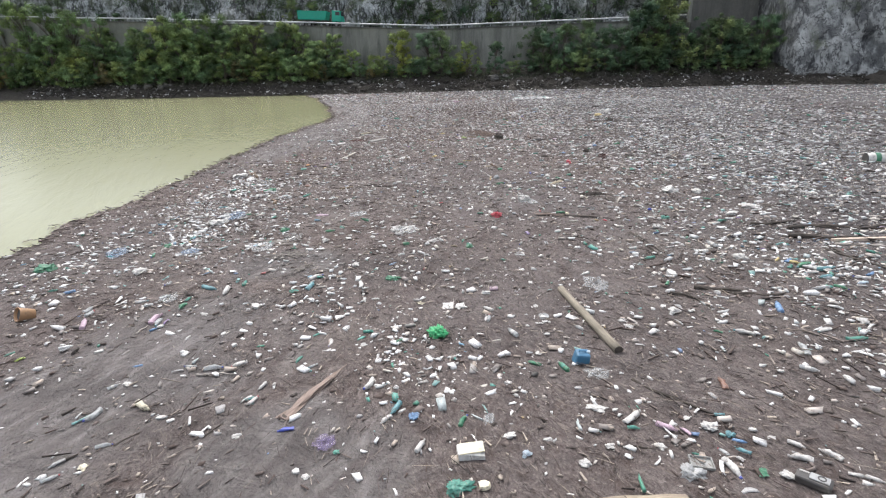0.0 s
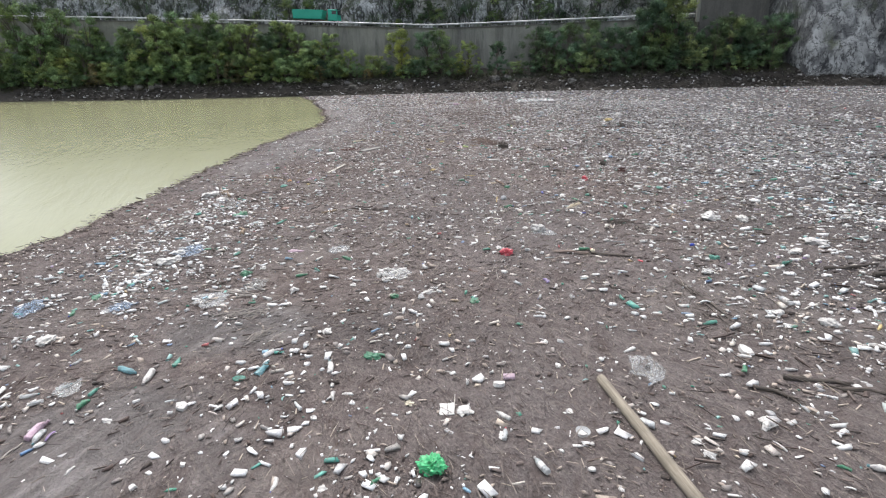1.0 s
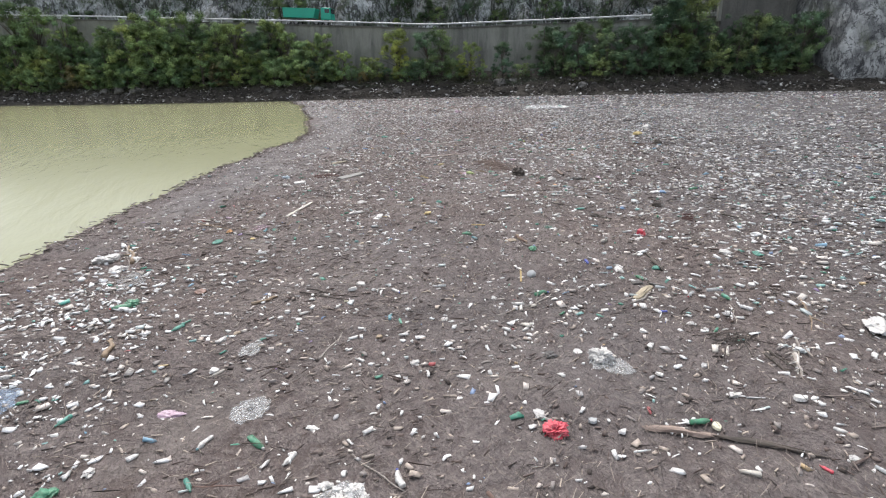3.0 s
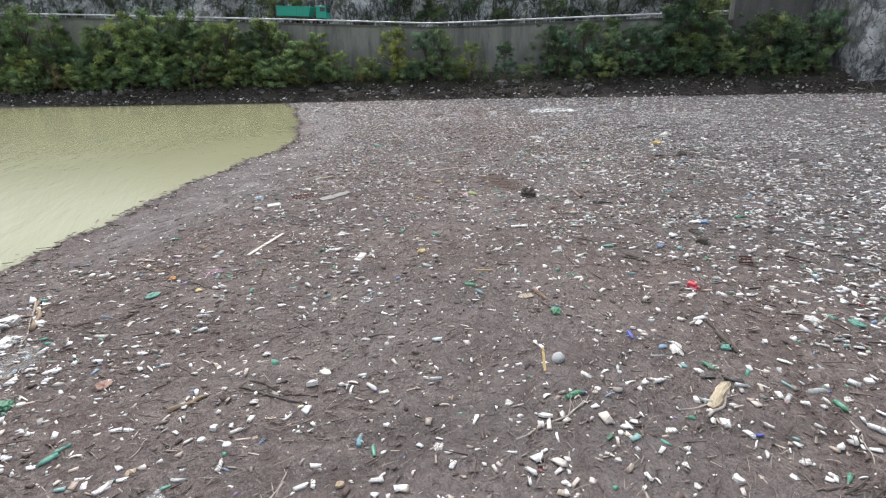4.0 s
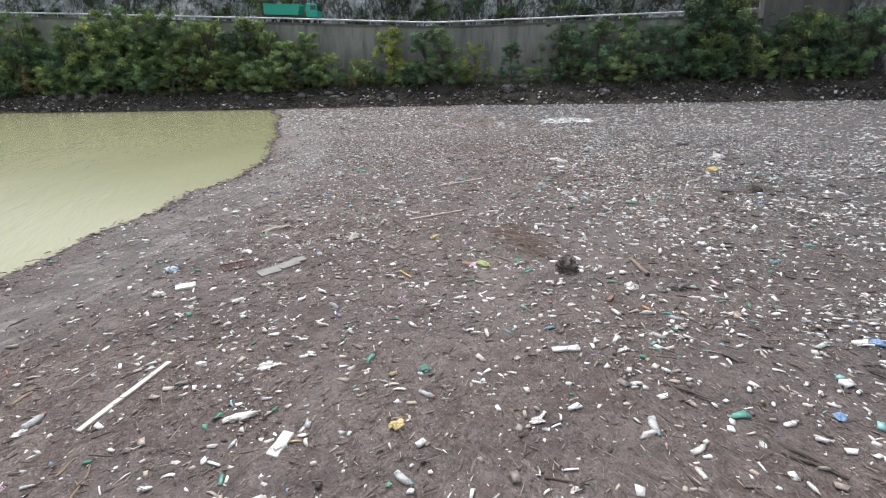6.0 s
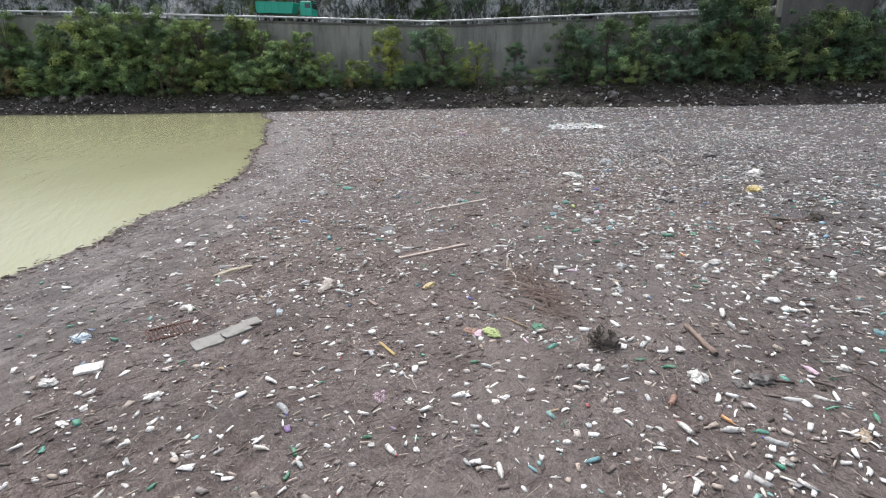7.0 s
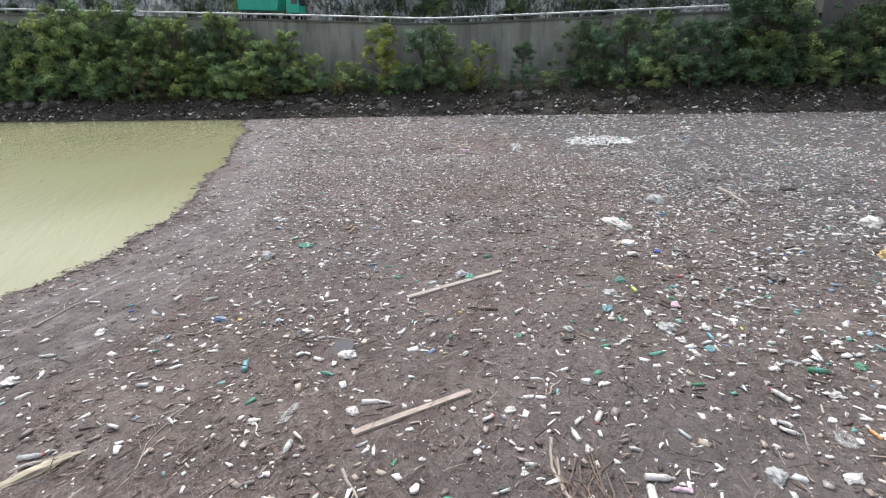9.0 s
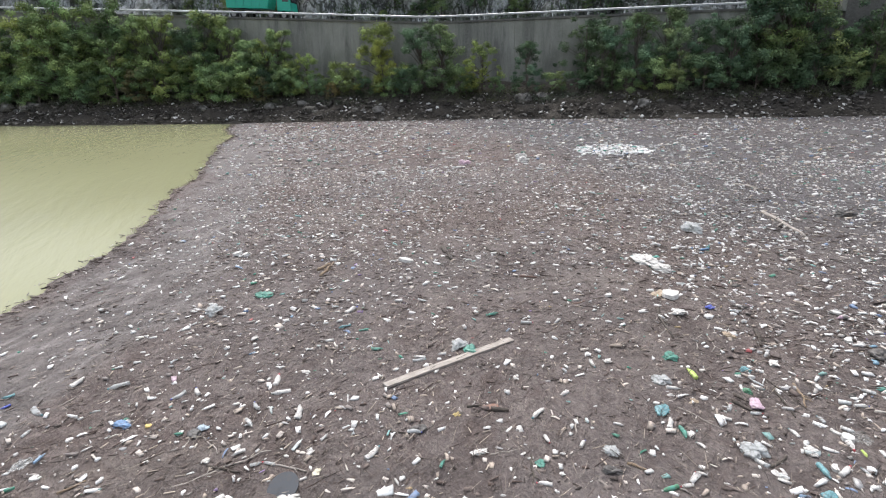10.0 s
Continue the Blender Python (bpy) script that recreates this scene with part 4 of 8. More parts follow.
for k, alpha in (("clear", 0.62), ("green", 0.88), ("teal", 0.75), ("cyan", 0.85)):
    PLASTIC[k].node_tree.nodes["Principled BSDF"].inputs["Alpha"].default_value = alpha
    PLASTIC[k].node_tree.nodes["Principled BSDF"].inputs["Roughness"].default_value = 0.18
FILM = {}
for k in ("clear", "grey", "blue", "purple", "pink", "teal"):
    FILM[k] = make_plain("film_" + k, {"clear": (0.6, 0.62, 0.62), "grey": (0.32, 0.32, 0.31), "blue": (0.28, 0.4, 0.55)}.get(k, TINT[k][0]), 0.25, 0, 0.4, 6.0)
    FILM[k].node_tree.nodes["Principled BSDF"].inputs["Alpha"].default_value = 0.3
FOAM = {k: make_plain("foam_" + k, TINT[k][0], 0.75, 0.0, 0.75, 7.0) for k in TINT}
WOOD = {
    "pale": make_wood("bleached_wood", (0.18, 0.155, 0.135), (0.36, 0.325, 0.29)), "dark": make_wood("wet_wood", (0.022, 0.018, 0.015), (0.075, 0.06, 0.048)),
    "wood": make_wood("weathered_wood", (0.12, 0.085, 0.055), (0.27, 0.20, 0.135)), "white": make_wood("peeled_wood", (0.38, 0.35, 0.31), (0.58, 0.55, 0.505)),
    "yellow": make_wood("yellow_lath", (0.22, 0.155, 0.06), (0.40, 0.30, 0.13)), "orange": make_wood("fresh_split_wood", (0.13, 0.095, 0.078), (0.27, 0.205, 0.17)),
    "rust": make_wood("red_brown_wood", (0.07, 0.042, 0.033), (0.16, 0.10, 0.078)),
}
WOOD_WORD = {"pale": "bleached grey", "dark": "dark wet", "wood": "weathered brown", "white": "peeled white", "yellow": "yellow", "orange": "orange-brown", "rust": "red-brown"}
RL = random.Random(23)
MADE = {}


def place(key, build, m):
    """The first of a kind is built, the others are copies."""
    if key not in MADE:
        MADE[key] = build()
        MADE[key].matrix_basis = m
        return MADE[key]
    ob = copy_thing(MADE[key], Matrix())
    ob.matrix_basis = m
    return ob


CAPS = ("cobalt", "white", "red", "cyan")


def bottle(colour, x, y, turn, length):
    v = RL.randrange(5)

    def build():
        ob = new("plastic_bottle")
        squash = (0.05, 0.3, 0.55, 0.2, 0.65)[v]
        prof = [(-0.5, 0.07), (-0.485, 0.115), (-0.45, 0.13), (-0.3, 0.13), (-0.28, 0.121), (-0.26, 0.13), (-0.05, 0.128), (-0.03, 0.119), (-0.01, 0.128), (0.14, 0.13),
                (0.24, 0.115), (0.33, 0.08), (0.39, 0.045), (0.43, 0.042)]
        bm = lathe(prof, 12)
        for p in bm.verts:
            w = max(0.0, 1 - abs(p.co.x + 0.1 * v) / 0.4)
            p.co.z *= 1 - squash * w
            p.co.y *= 1 + 0.3 * squash * w
            p.co += (0.012, 0.028, 0.045, 0.035, 0.05)[v] * noise.noise_vector(p.co * 8 + Vector((v * 5, 0, 0)))
            p.co.y += (-0.08, 0.1, 0.3, -0.35, 0.2)[v] * (p.co.x + 0.1) ** 2
        part("body", bm, PLASTIC[colour], ob, smooth=True)
        bm = lathe([(0.42, 0.05), (0.43, 0.056), (0.49, 0.056), (0.5, 0.045)], 10)
        for p in bm.verts:
            p.co.y += (-0.08, 0.1, 0.3, -0.35, 0.2)[v] * 0.29
        part("cap", bm, PLASTIC[CAPS[(v + len(colour)) % 4] if colour in ("white", "clear", "green") else colour], ob)
        if colour in ("clear", "green") and v == 0:
            part("label", lathe([(-0.2, 0.132), (-0.199, 0.134), (0.06, 0.134), (0.061, 0.132)], 12), PLASTIC["white" if colour == "clear" else "teal"], ob, "peeling paper label band")
        state = ("whole", "dented", "crushed", "bent", "flattened")[v]
        return tagged(ob, f"{state} {TINT[colour][1]} plastic bottle afloat among wood debris", "bottle", "bottles on the raft")

    z = 0.06 + 0.05 * length
    m = pose(x, y, z, RL.uniform(-25, 25), RL.uniform(-5, 5), turn + (180 if RL.random() < 0.5 else 0)) @ Matrix.Diagonal((length, length * 1.02, length * 1.02, 1))
    return place(("bottle", colour, v), build, m)


def scrap(colour, x, y, w, d):
    v = RL.randrange(6)

    def build():
        rng = random.Random(v * 7 + 1)
        if v % 2:
            bm = bmesh.new()
            k = 7
            ring = []
            for i in range(k):
                a = 2 * math.pi * (i + rng.uniform(-0.3, 0.3)) / k
                r = 0.5 * rng.uniform(0.5, 1.1)
                ring.append(bm.verts.new((r * math.cos(a), r * math.sin(a), 0)))
            f = bm.faces.new(ring)
            ext = bmesh.ops.extrude_face_region(bm, geom=[f])
            for p in ext["geom"]:
                if isinstance(p, bmesh.types.BMVert):
                    p.co.z += 0.5 + rng.uniform(-0.1, 0.1)
                    p.co.xy *= rng.uniform(0.8, 0.98)
            bmesh.ops.recalc_face_normals(bm, faces=bm.faces[:])
            bmesh.ops.bevel(bm, geom=bm.edges[:], offset=0.03, segments=1, affect="EDGES")
            bmesh.ops.translate(bm, verts=bm.verts[:], vec=(0, 0, -0.2))
        else:
            bm = bmesh.new()
            bmesh.ops.create_icosphere(bm, subdivisions=3, radius=0.5)
            for p in bm.verts:
                q = p.co * 2.4 + Vector((v * 3, 1, 0))
                p.co *= 1 + 0.75 * noise.noise(q) - 0.7 * abs(noise.noise(q * 2.5)) + 0.5 * abs(noise.noise(q * 5))
                p.co.z *= 0.8
        ob = part("plastic_scrap" if v % 2 == 0 else "foam_piece", bm, FOAM[colour] if v % 2 else PLASTIC[colour])
        kind = "broken foam packaging piece" if v % 2 else "crumpled plastic wrapper"
        return tagged(ob, f"{TINT[colour][1]} {kind} lying on wood debris", "litter", "scraps on the raft")

    t = min(w, d) * 0.5
    m = pose(x, y, 0.045 + t * 0.25, RL.uniform(-14, 14), RL.uniform(-14, 14), RL.uniform(-40, 40)) @ Matrix.Diagonal((w * 0.84, d * 0.84, t, 1))
    return place(("scrap", colour, v), build, m)


def crumpled(seed, fold=1.0, level=3):
    """A crumpled hollow sack: folds and creases over a flattened ball."""
    bm = bmesh.new()
    bmesh.ops.create_icosphere(bm, subdivisions=level, radius=0.55)
    for p in bm.verts:
        q = p.co * 2.2 + Vector((seed * 1.3, seed * 0.7, 2))
        p.co *= 1 + fold * (0.5 * noise.noise(q) - 0.5 * abs(noise.noise(q * 2.1)) + 0.34 * abs(noise.noise(q * 4.5)) - 0.24 * abs(noise.noise(q * 9)) + (0.14 * abs(noise.noise(q * 17)) if level > 3 else 0))
    return bm


def bag(colour, x, y, w, d, tall=0.55, label=""):
    v = RL.randrange(3)
    if colour in ("cyan", "lime", "paleblue") and not label:
        w, d = w * 0.72, d * 0.72
    if colour in ("tan", "rust"):
        w, d, tall = w * 0.75, d * 0.75, tall * 0.7

    def build():
        ob = part("plastic_bag", crumpled(v * 3.1 + len(colour), 1.35, 5 if label else 4), PLASTIC[colour], smooth=True)
        return tagged(ob, label or f"crumpled {TINT[colour][1]} plastic bag on the debris", "bag", "bags on the raft")

    m = pose(x, y, 0.04 + tall * 0.25 * min(w, d), 0, 0, RL.uniform(-30, 30)) @ Matrix.Diagonal((w * 0.95, d * 0.95, tall * min(w, d), 1))
    return place(("bag", colour, v, label), build, m)


def film(colour, x, y, w, d):
    """A wet wrinkled sheet of thin plastic."""
    bm = bmesh.new()
    n, rings, s = 26, 7, RL.uniform(0, 50)
    loops = []
    for k in range(1, rings + 1):
        ring = []
        for i in range(n):
            a = 2 * math.pi * i / n
            r = 0.5 * k / rings * (1 + 0.45 * noise.noise((math.cos(a) * 1.6 + s, math.sin(a) * 1.6, 0)) + 0.2 * noise.noise((math.cos(a) * 6 + s, math.sin(a) * 6, 3)))
            px, py = r * math.cos(a), r * math.sin(a)
            z = 0.03 + 0.06 * abs(noise.noise((px * 6 + s, py * 6, 1))) + 0.03 * noise.noise((px * 15 + s, py * 15, 2))
            ring.append(bm.verts.new((px * w, py * d, z)))
        loops.append(ring)
    bm.faces.new(loops[0])
    for lo, hi in zip(loops, loops[1:]):
        for i in range(n):
            bm.faces.new((lo[i], lo[(i + 1) % n], hi[(i + 1) % n], hi[i]))
    bmesh.ops.solidify(bm, geom=bm.faces[:], thickness=0.003)
    ob = part("plastic_film", bm, FILM[colour], smooth=True)
    ob.matrix_basis = pose(x, y, 0.035, 0, 0, RL.uniform(-25, 25))
    return tagged(ob, f"wet wrinkled sheet of {TINT[colour][1]} plastic film", "film", "bags on the raft")


def stick(colour, x, y, turn, length, thick):
    """A drift branch, tapered and bent, some with stubs; sawn lath where it is yellow or orange."""
    s = RL.uniform(0, 90)
    if colour in ("yellow", "orange"):
        bm = box((length, max(thick * 1.6, 0.03), max(thick, 0.018)), bevel=0.004)
        name, what = "lath", f"{WOOD_WORD[colour]} sawn wooden lath lying on debris"
    else:
        n = 9
        pts, rad = [], []
        for i in range(n):
            a = i / (n - 1) - 0.5
            pts.append((a * length, 0.10 * length * noise.noise((a * 2.2 + s, 0, 0)), 0.03 * length * noise.noise((a * 3 + s, 4, 0))))
            rad.append(thick * (1.0 - 0.45 * (a + 0.5)) * (1 + 0.22 * noise.noise((a * 9 + s, 7, 0))))
        bm = tube(pts, rad, 8)
        for k in range(2 if length > 0.5 else 0):
            i = 2 + int(RL.random() * 5)
            p = Vector(pts[i])
            side = Vector((0.18 * length, RL.choice((-1, 1)) * 0.14 * length, 0.02))
            t = tube([p, p + side * 0.5 + Vector((0, 0, 0.01)), p + side], [thick * 0.5, thick * 0.4, thick * 0.15], 5)
            tmp = bpy.data.meshes.new("stub")
            t.to_mesh(tmp)
            t.free()
            bm.from_mesh(tmp)
            bpy.data.meshes.remove(tmp)
        name, what = ("branch" if length > 0.5 else "wood_piece"), f"{WOOD_WORD[colour]} drift {'branch' if length > 0.5 else 'stick'} floating in the raft"
    ob = part(name, bm, WOOD[colour], smooth=colour not in ("yellow", "orange"))
    ob.matrix_basis = pose(x, y, 0.045 + thick * 0.5, 0, 0, turn)
    return tagged(ob, what, "driftwood", "branches on the raft")


# ---- litter that can be told apart, along the way ----
bag("teal", 0.42, 5.69, 0.26, 0.2)
bag("paleblue", 1.27, 6.28, 0.15, 0.15)
bag("cyan", 3.98, 6.67, 0.13, 0.15)
bag("white", 3.78, 6.81, 0.17, 0.15)
bag("blue", -0.23, 7.07, 0.12, 0.14)
bag("white", 4.59, 10.43, 0.21, 0.26)
bag("teal", -3.28, 11.68, 0.17, 0.13)
bag("green", -1.17, 12.38, 0.24, 0.20)
bag("white", -7.55, 13.08, 0.25, 0.36)
bag("green", -10.15, 13.36, 0.37, 0.48)
bag("white", 7.29, 13.44, 0.29, 0.28)
bag("green", 0.67, 14.74, 0.15, 0.25)
bag("grey", -0.49, 14.96, 0.14, 0.22)
bag("green", -1.09, 15.03, 0.15, 0.18)
bag("green", -7.89, 15.18, 0.19, 0.30)
bag("white", -3.45, 15.44, 0.19, 0.19)
bag("green", -4.96, 16.51, 0.26, 0.25)
bag("teal", 6.74, 17.21, 0.20, 0.23)
bag("pink", -4.23, 18.23, 0.33, 0.18)
bag("dark", 1.83, 19.98, 0.18, 0.23)
bag("white", 9.08, 20.66, 0.28, 0.38)
bag("tan", -4.27, 20.99, 0.16, 0.16)
bag("white", -0.11, 21.53, 0.11, 0.17)
bag("green", -7.28, 22.51, 0.24, 0.32)
bag("rust", -5.99, 23.12, 0.28, 0.36)
bag("dark", 4.35, 23.34, 0.22, 0.15)
bag("teal", 5.09, 24.30, 0.17, 0.16)
bag("teal", 8.04, 25.22, 0.18, 0.29)
bag("green", 2.24, 25.99, 0.19, 0.30)
bag("tan", -2.77, 26.77, 0.17, 0.19)
bag("tan", 1.63, 26.86, 0.34, 0.21)
bag("teal", -7.25, 27.03, 0.20, 0.32)
bag("red", 5.63, 27.19, 0.17, 0.22)
bag("white", -5.80, 27.61, 0.22, 0.15)
bag("orange", -7.34, 28.19, 0.17, 0.17)
bag("teal", -5.90, 28.35, 0.12, 0.19)
bag("yellow", -0.98, 30.14, 0.20, 0.22)
bag("blue", 5.89, 30.34, 0.15, 0.19)
bag("dark", 7.23, 30.64, 0.25, 0.39)
bag("teal", -0.66, 31.87, 0.16, 0.23)
bag("blue", 8.06, 32.68, 0.26, 0.21)
bag("dark", -4.47, 32.84, 0.12, 0.08)
bag("teal", -6.41, 33.65, 0.09, 0.14)
bag("tan", 6.01, 34.07, 0.24, 0.39)
bag("dark", 4.85, 35.42, 0.20, 0.25)
bag("white", -7.67, 35.52, 0.25, 0.24)
bag("dark", 5.27, 35.59, 0.38, 0.33)
bag("white", 4.20, 35.72, 0.31, 0.28)
bag("paleblue", -8.23, 37.27, 0.41, 0.47)
bag("pink", 0.33, 37.41, 0.18, 0.27)
bag("cyan", 8.54, 37.42, 0.22, 0.35)
bag("rust", 0.17, 37.56, 0.34, 0.45)
bag("green", 1.63, 37.76, 0.20, 0.22)
bag("paleblue", -4.34, 38.62, 0.19, 0.31)
bag("white", 4.43, 39.41, 0.15, 0.13)
bag("white", 3.75, 39.47, 0.17, 0.19)
bag("clear", 3.90, 39.69, 0.11, 0.17)
bag("clear", 3.89, 39.88, 0.13, 0.19)
bag("cyan", -1.21, 40.28, 0.14, 0.15)
bag("tan", 3.96, 40.38, 0.17, 0.27)
bag("white", 7.00, 41.71, 0.34, 0.27)
bag("white", -2.03, 42.99, 0.18, 0.25)
bag("green", 7.48, 44.48, 0.17, 0.28)
bag("white", -2.50, 44.93, 0.33, 0.29)
bag("cyan", 4.95, 45.16, 0.24, 0.27)
bag("dark", 2.13, 45.69, 0.23, 0.14)
bag("teal", 1.08, 45.81, 0.12, 0.15)
bag("white", 5.25, 46.15, 0.17, 0.24)
bag("dark", -4.61, 46.46, 0.25, 0.17)
bag("paleblue", -4.55, 46.63, 0.24, 0.21)
bag("dark", -0.84, 46.64, 0.23, 0.15)
bag("blue", -6.01, 46.73, 0.27, 0.17)
bag("cyan", 3.33, 47.17, 0.26, 0.41)
bag("rust", 0.39, 47.29, 0.32, 0.17)
bag("pink", 5.01, 47.35, 0.20, 0.28)
bag("tan", 3.99, 47.48, 0.19, 0.17)
bag("green", 5.07, 47.81, 0.13, 0.16)
bag("cyan", 5.38, 48.56, 0.21, 0.21)
bag("teal", 4.12, 49.06, 0.22, 0.31)
bag("tan", 5.70, 50.00, 0.29, 0.33)
bag("yellow", 12.41, 50.77, 0.47, 0.75)
bag("tan", 4.90, 52.32, 0.34, 0.49)
bag("teal", -5.50, 52.33, 0.40, 0.28)
film("clear", 0.83, 6.99, 0.16, 0.27)
film("clear", 2.60, 8.16, 0.41, 0.32)
film("clear", -5.99, 11.43, 0.37, 0.48)
film("clear", 3.42, 11.91, 0.51, 0.78)
film("blue", -9.08, 14.61, 0.55, 0.92)
film("blue", -7.01, 14.63, 0.54, 0.50)
film("clear", 2.75, 14.86, 0.10, 0.22)
film("clear", 4.49, 15.10, 0.19, 0.13)
film("grey", -4.47, 15.80, 0.53, 0.73)
film("clear", -3.71, 20.24, 0.36, 0.58)
film("grey", -8.15, 23.95, 0.70, 1.14)
film("clear", -2.01, 26.66, 0.33, 0.33)
film("clear", -5.44, 26.82, 0.12, 0.26)
film("clear", -2.22, 27.08, 0.12, 0.17)
film("teal", 2.95, 28.11, 0.25, 0.27)
film("pink", -6.46, 28.62, 0.42, 0.62)
film("pink", -1.43, 35.08, 0.20, 0.38)
film("clear", -4.95, 39.60, 0.22, 0.31)
film("clear", 5.48, 40.87, 0.25, 0.33)
film("clear", 5.83, 42.27, 0.29, 0.39)
film("clear", -3.16, 42.86, 0.18, 0.62)
film("clear", -7.01, 45.66, 0.26, 0.32)
film("grey", 6.18, 46.45, 0.25, 0.40)
scrap("white", -1.45, 5.87, 0.12, 0.11)
scrap("white", 4.30, 5.88, 0.18, 0.17)
scrap("white", -1.60, 5.96, 0.13, 0.12)
scrap("cream", -4.34, 6.04, 0.12, 0.14)
scrap("white", 3.89, 6.19, 0.11, 0.06)
scrap("teal", -1.17, 6.32, 0.10, 0.11)
scrap("white", 1.59, 6.57, 0.15, 0.08)
scrap("white", 4.47, 6.59, 0.13, 0.07)
scrap("white", -2.60, 6.66, 0.12, 0.16)
scrap("white", 4.30, 6.76, 0.16, 0.11)
scrap("white", 3.55, 7.02, 0.15, 0.09)
scrap("white", -3.88, 7.08, 0.20, 0.10)
scrap("white", 2.62, 7.21, 0.14, 0.08)
scrap("white", 1.12, 7.21, 0.11, 0.06)
scrap("white", 2.37, 7.24, 0.32, 0.17)
scrap("cream", 4.42, 7.76, 0.08, 0.11)
scrap("white", -4.89, 7.97, 0.13, 0.17)
scrap("white", 5.44, 8.22, 0.16, 0.11)
scrap("white", 1.75, 8.85, 0.11, 0.17)
scrap("white", -6.05, 9.04, 0.28, 0.12)
scrap("white", -1.30, 9.21, 0.13, 0.10)
scrap("white", 2.27, 9.21, 0.11, 0.15)
scrap("white", -3.66, 9.23, 0.17, 0.15)
scrap("white", 2.00, 9.54, 0.14, 0.11)
scrap("white", -3.23, 9.63, 0.12, 0.14)
scrap("white", -4.05, 9.69, 0.10, 0.15)
scrap("white", 3.55, 9.79, 0.19, 0.14)
scrap("white", 7.84, 9.90, 0.21, 0.22)
scrap("white", 2.11, 10.03, 0.09, 0.08)
scrap("white", 3.50, 10.06, 0.15, 0.14)
scrap("white", 0.94, 10.20, 0.11, 0.17)
scrap("white", 2.01, 10.20, 0.20, 0.20)
scrap("white", -4.81, 10.58, 0.18, 0.11)
scrap("white", -1.77, 10.62, 0.14, 0.11)
scrap("white", 4.46, 10.65, 0.14, 0.15)
scrap("white", 1.94, 10.74, 0.14, 0.13)
scrap("white", -3.28, 10.90, 0.15, 0.13)
scrap("white", -3.87, 10.91, 0.25, 0.22)
scrap("cream", -0.41, 10.98, 0.14, 0.17)
scrap("white", 0.97, 11.44, 0.26, 0.25)
scrap("white", 1.99, 12.03, 0.11, 0.17)
scrap("white", 5.23, 12.46, 0.30, 0.47)
scrap("white", -3.91, 12.92, 0.12, 0.19)
scrap("white", 7.18, 13.09, 0.25, 0.18)
scrap("white", -2.20, 13.36, 0.20, 0.22)
scrap("white", 6.59, 13.91, 0.37, 0.27)
scrap("white", -5.46, 14.78, 0.08, 0.13)
scrap("white", -0.35, 15.25, 0.35, 0.18)
scrap("white", 1.87, 15.33, 0.10, 0.09)
scrap("white", -0.23, 15.47, 0.15, 0.14)
scrap("white", -2.13, 15.73, 0.16, 0.13)
scrap("white", 0.43, 15.80, 0.11, 0.17)
scrap("white", 0.53, 16.17, 0.10, 0.17)
scrap("white", 6.17, 16.23, 0.40, 0.27)
scrap("white", 5.81, 16.48, 0.17, 0.19)
scrap("white", 1.06, 16.50, 0.17, 0.07)
scrap("white", -4.68, 16.96, 0.16, 0.21)
scrap("white", 4.01, 17.05, 0.11, 0.18)
scrap("white", 6.51, 17.10, 0.20, 0.18)
scrap("white", 5.33, 17.23, 0.15, 0.15)
scrap("white", 8.90, 17.48, 0.35, 0.39)
scrap("white", -1.92, 17.88, 0.22, 0.16)
scrap("cream", 3.86, 17.94, 0.19, 0.30)
scrap("white", 1.41, 18.21, 0.21, 0.26)
scrap("white", 9.83, 18.21, 0.68, 0.44)
scrap("white", 5.40, 18.58, 0.26, 0.25)
scrap("white", 4.49, 18.70, 0.39, 0.19)
scrap("white", 3.53, 19.32, 0.14, 0.22)
scrap("white", -4.10, 19.52, 0.19, 0.23)
scrap("white", 2.31, 20.07, 0.22, 0.20)
scrap("tan", -1.38, 20.76, 0.20, 0.16)
scrap("white", 1.58, 20.77, 0.08, 0.08)
scrap("white", 3.18, 20.77, 0.09, 0.13)
scrap("white", 3.72, 20.88, 0.19, 0.28)
scrap("white", 8.15, 20.92, 0.81, 0.51)
scrap("white", 4.46, 20.96, 0.09, 0.14)
scrap("white", 3.17, 21.16, 0.11, 0.11)
scrap("white", 4.74, 21.20, 0.12, 0.13)
scrap("white", 2.31, 21.25, 0.16, 0.12)
scrap("white", -0.89, 21.40, 0.12, 0.07)
scrap("white", -3.19, 21.55, 0.21, 0.17)
scrap("white", -3.61, 21.66, 0.18, 0.17)
scrap("white", -3.54, 21.93, 0.21, 0.22)
scrap("white", 1.47, 22.24, 0.29, 0.16)
scrap("cream", -2.37, 22.49, 0.10, 0.16)
scrap("white", 4.41, 22.51, 0.13, 0.09)
scrap("white", -7.04, 22.57, 0.16, 0.26)
scrap("white", 0.95, 22.59, 0.14, 0.14)
scrap("white", -3.16, 22.63, 0.14, 0.15)
scrap("white", 6.22, 22.65, 0.14, 0.12)
scrap("white", 2.43, 22.96, 0.15, 0.14)
scrap("white", 2.95, 23.13, 0.12, 0.16)
scrap("white", -2.35, 23.14, 0.37, 0.26)
scrap("white", 6.87, 23.15, 0.19, 0.19)
scrap("white", -2.21, 23.50, 0.30, 0.20)
scrap("white", -3.48, 24.19, 0.17, 0.18)
scrap("white", 4.16, 24.24, 0.24, 0.36)
scrap("white", 1.71, 24.41, 0.12, 0.19)
scrap("white", -3.80, 24.52, 0.14, 0.19)
scrap("white", -8.99, 24.66, 0.37, 0.43)
scrap("white", -8.94, 24.84, 0.27, 0.43)
scrap("white", 3.62, 25.17, 0.17, 0.18)
scrap("white", -5.80, 25.17, 0.22, 0.16)
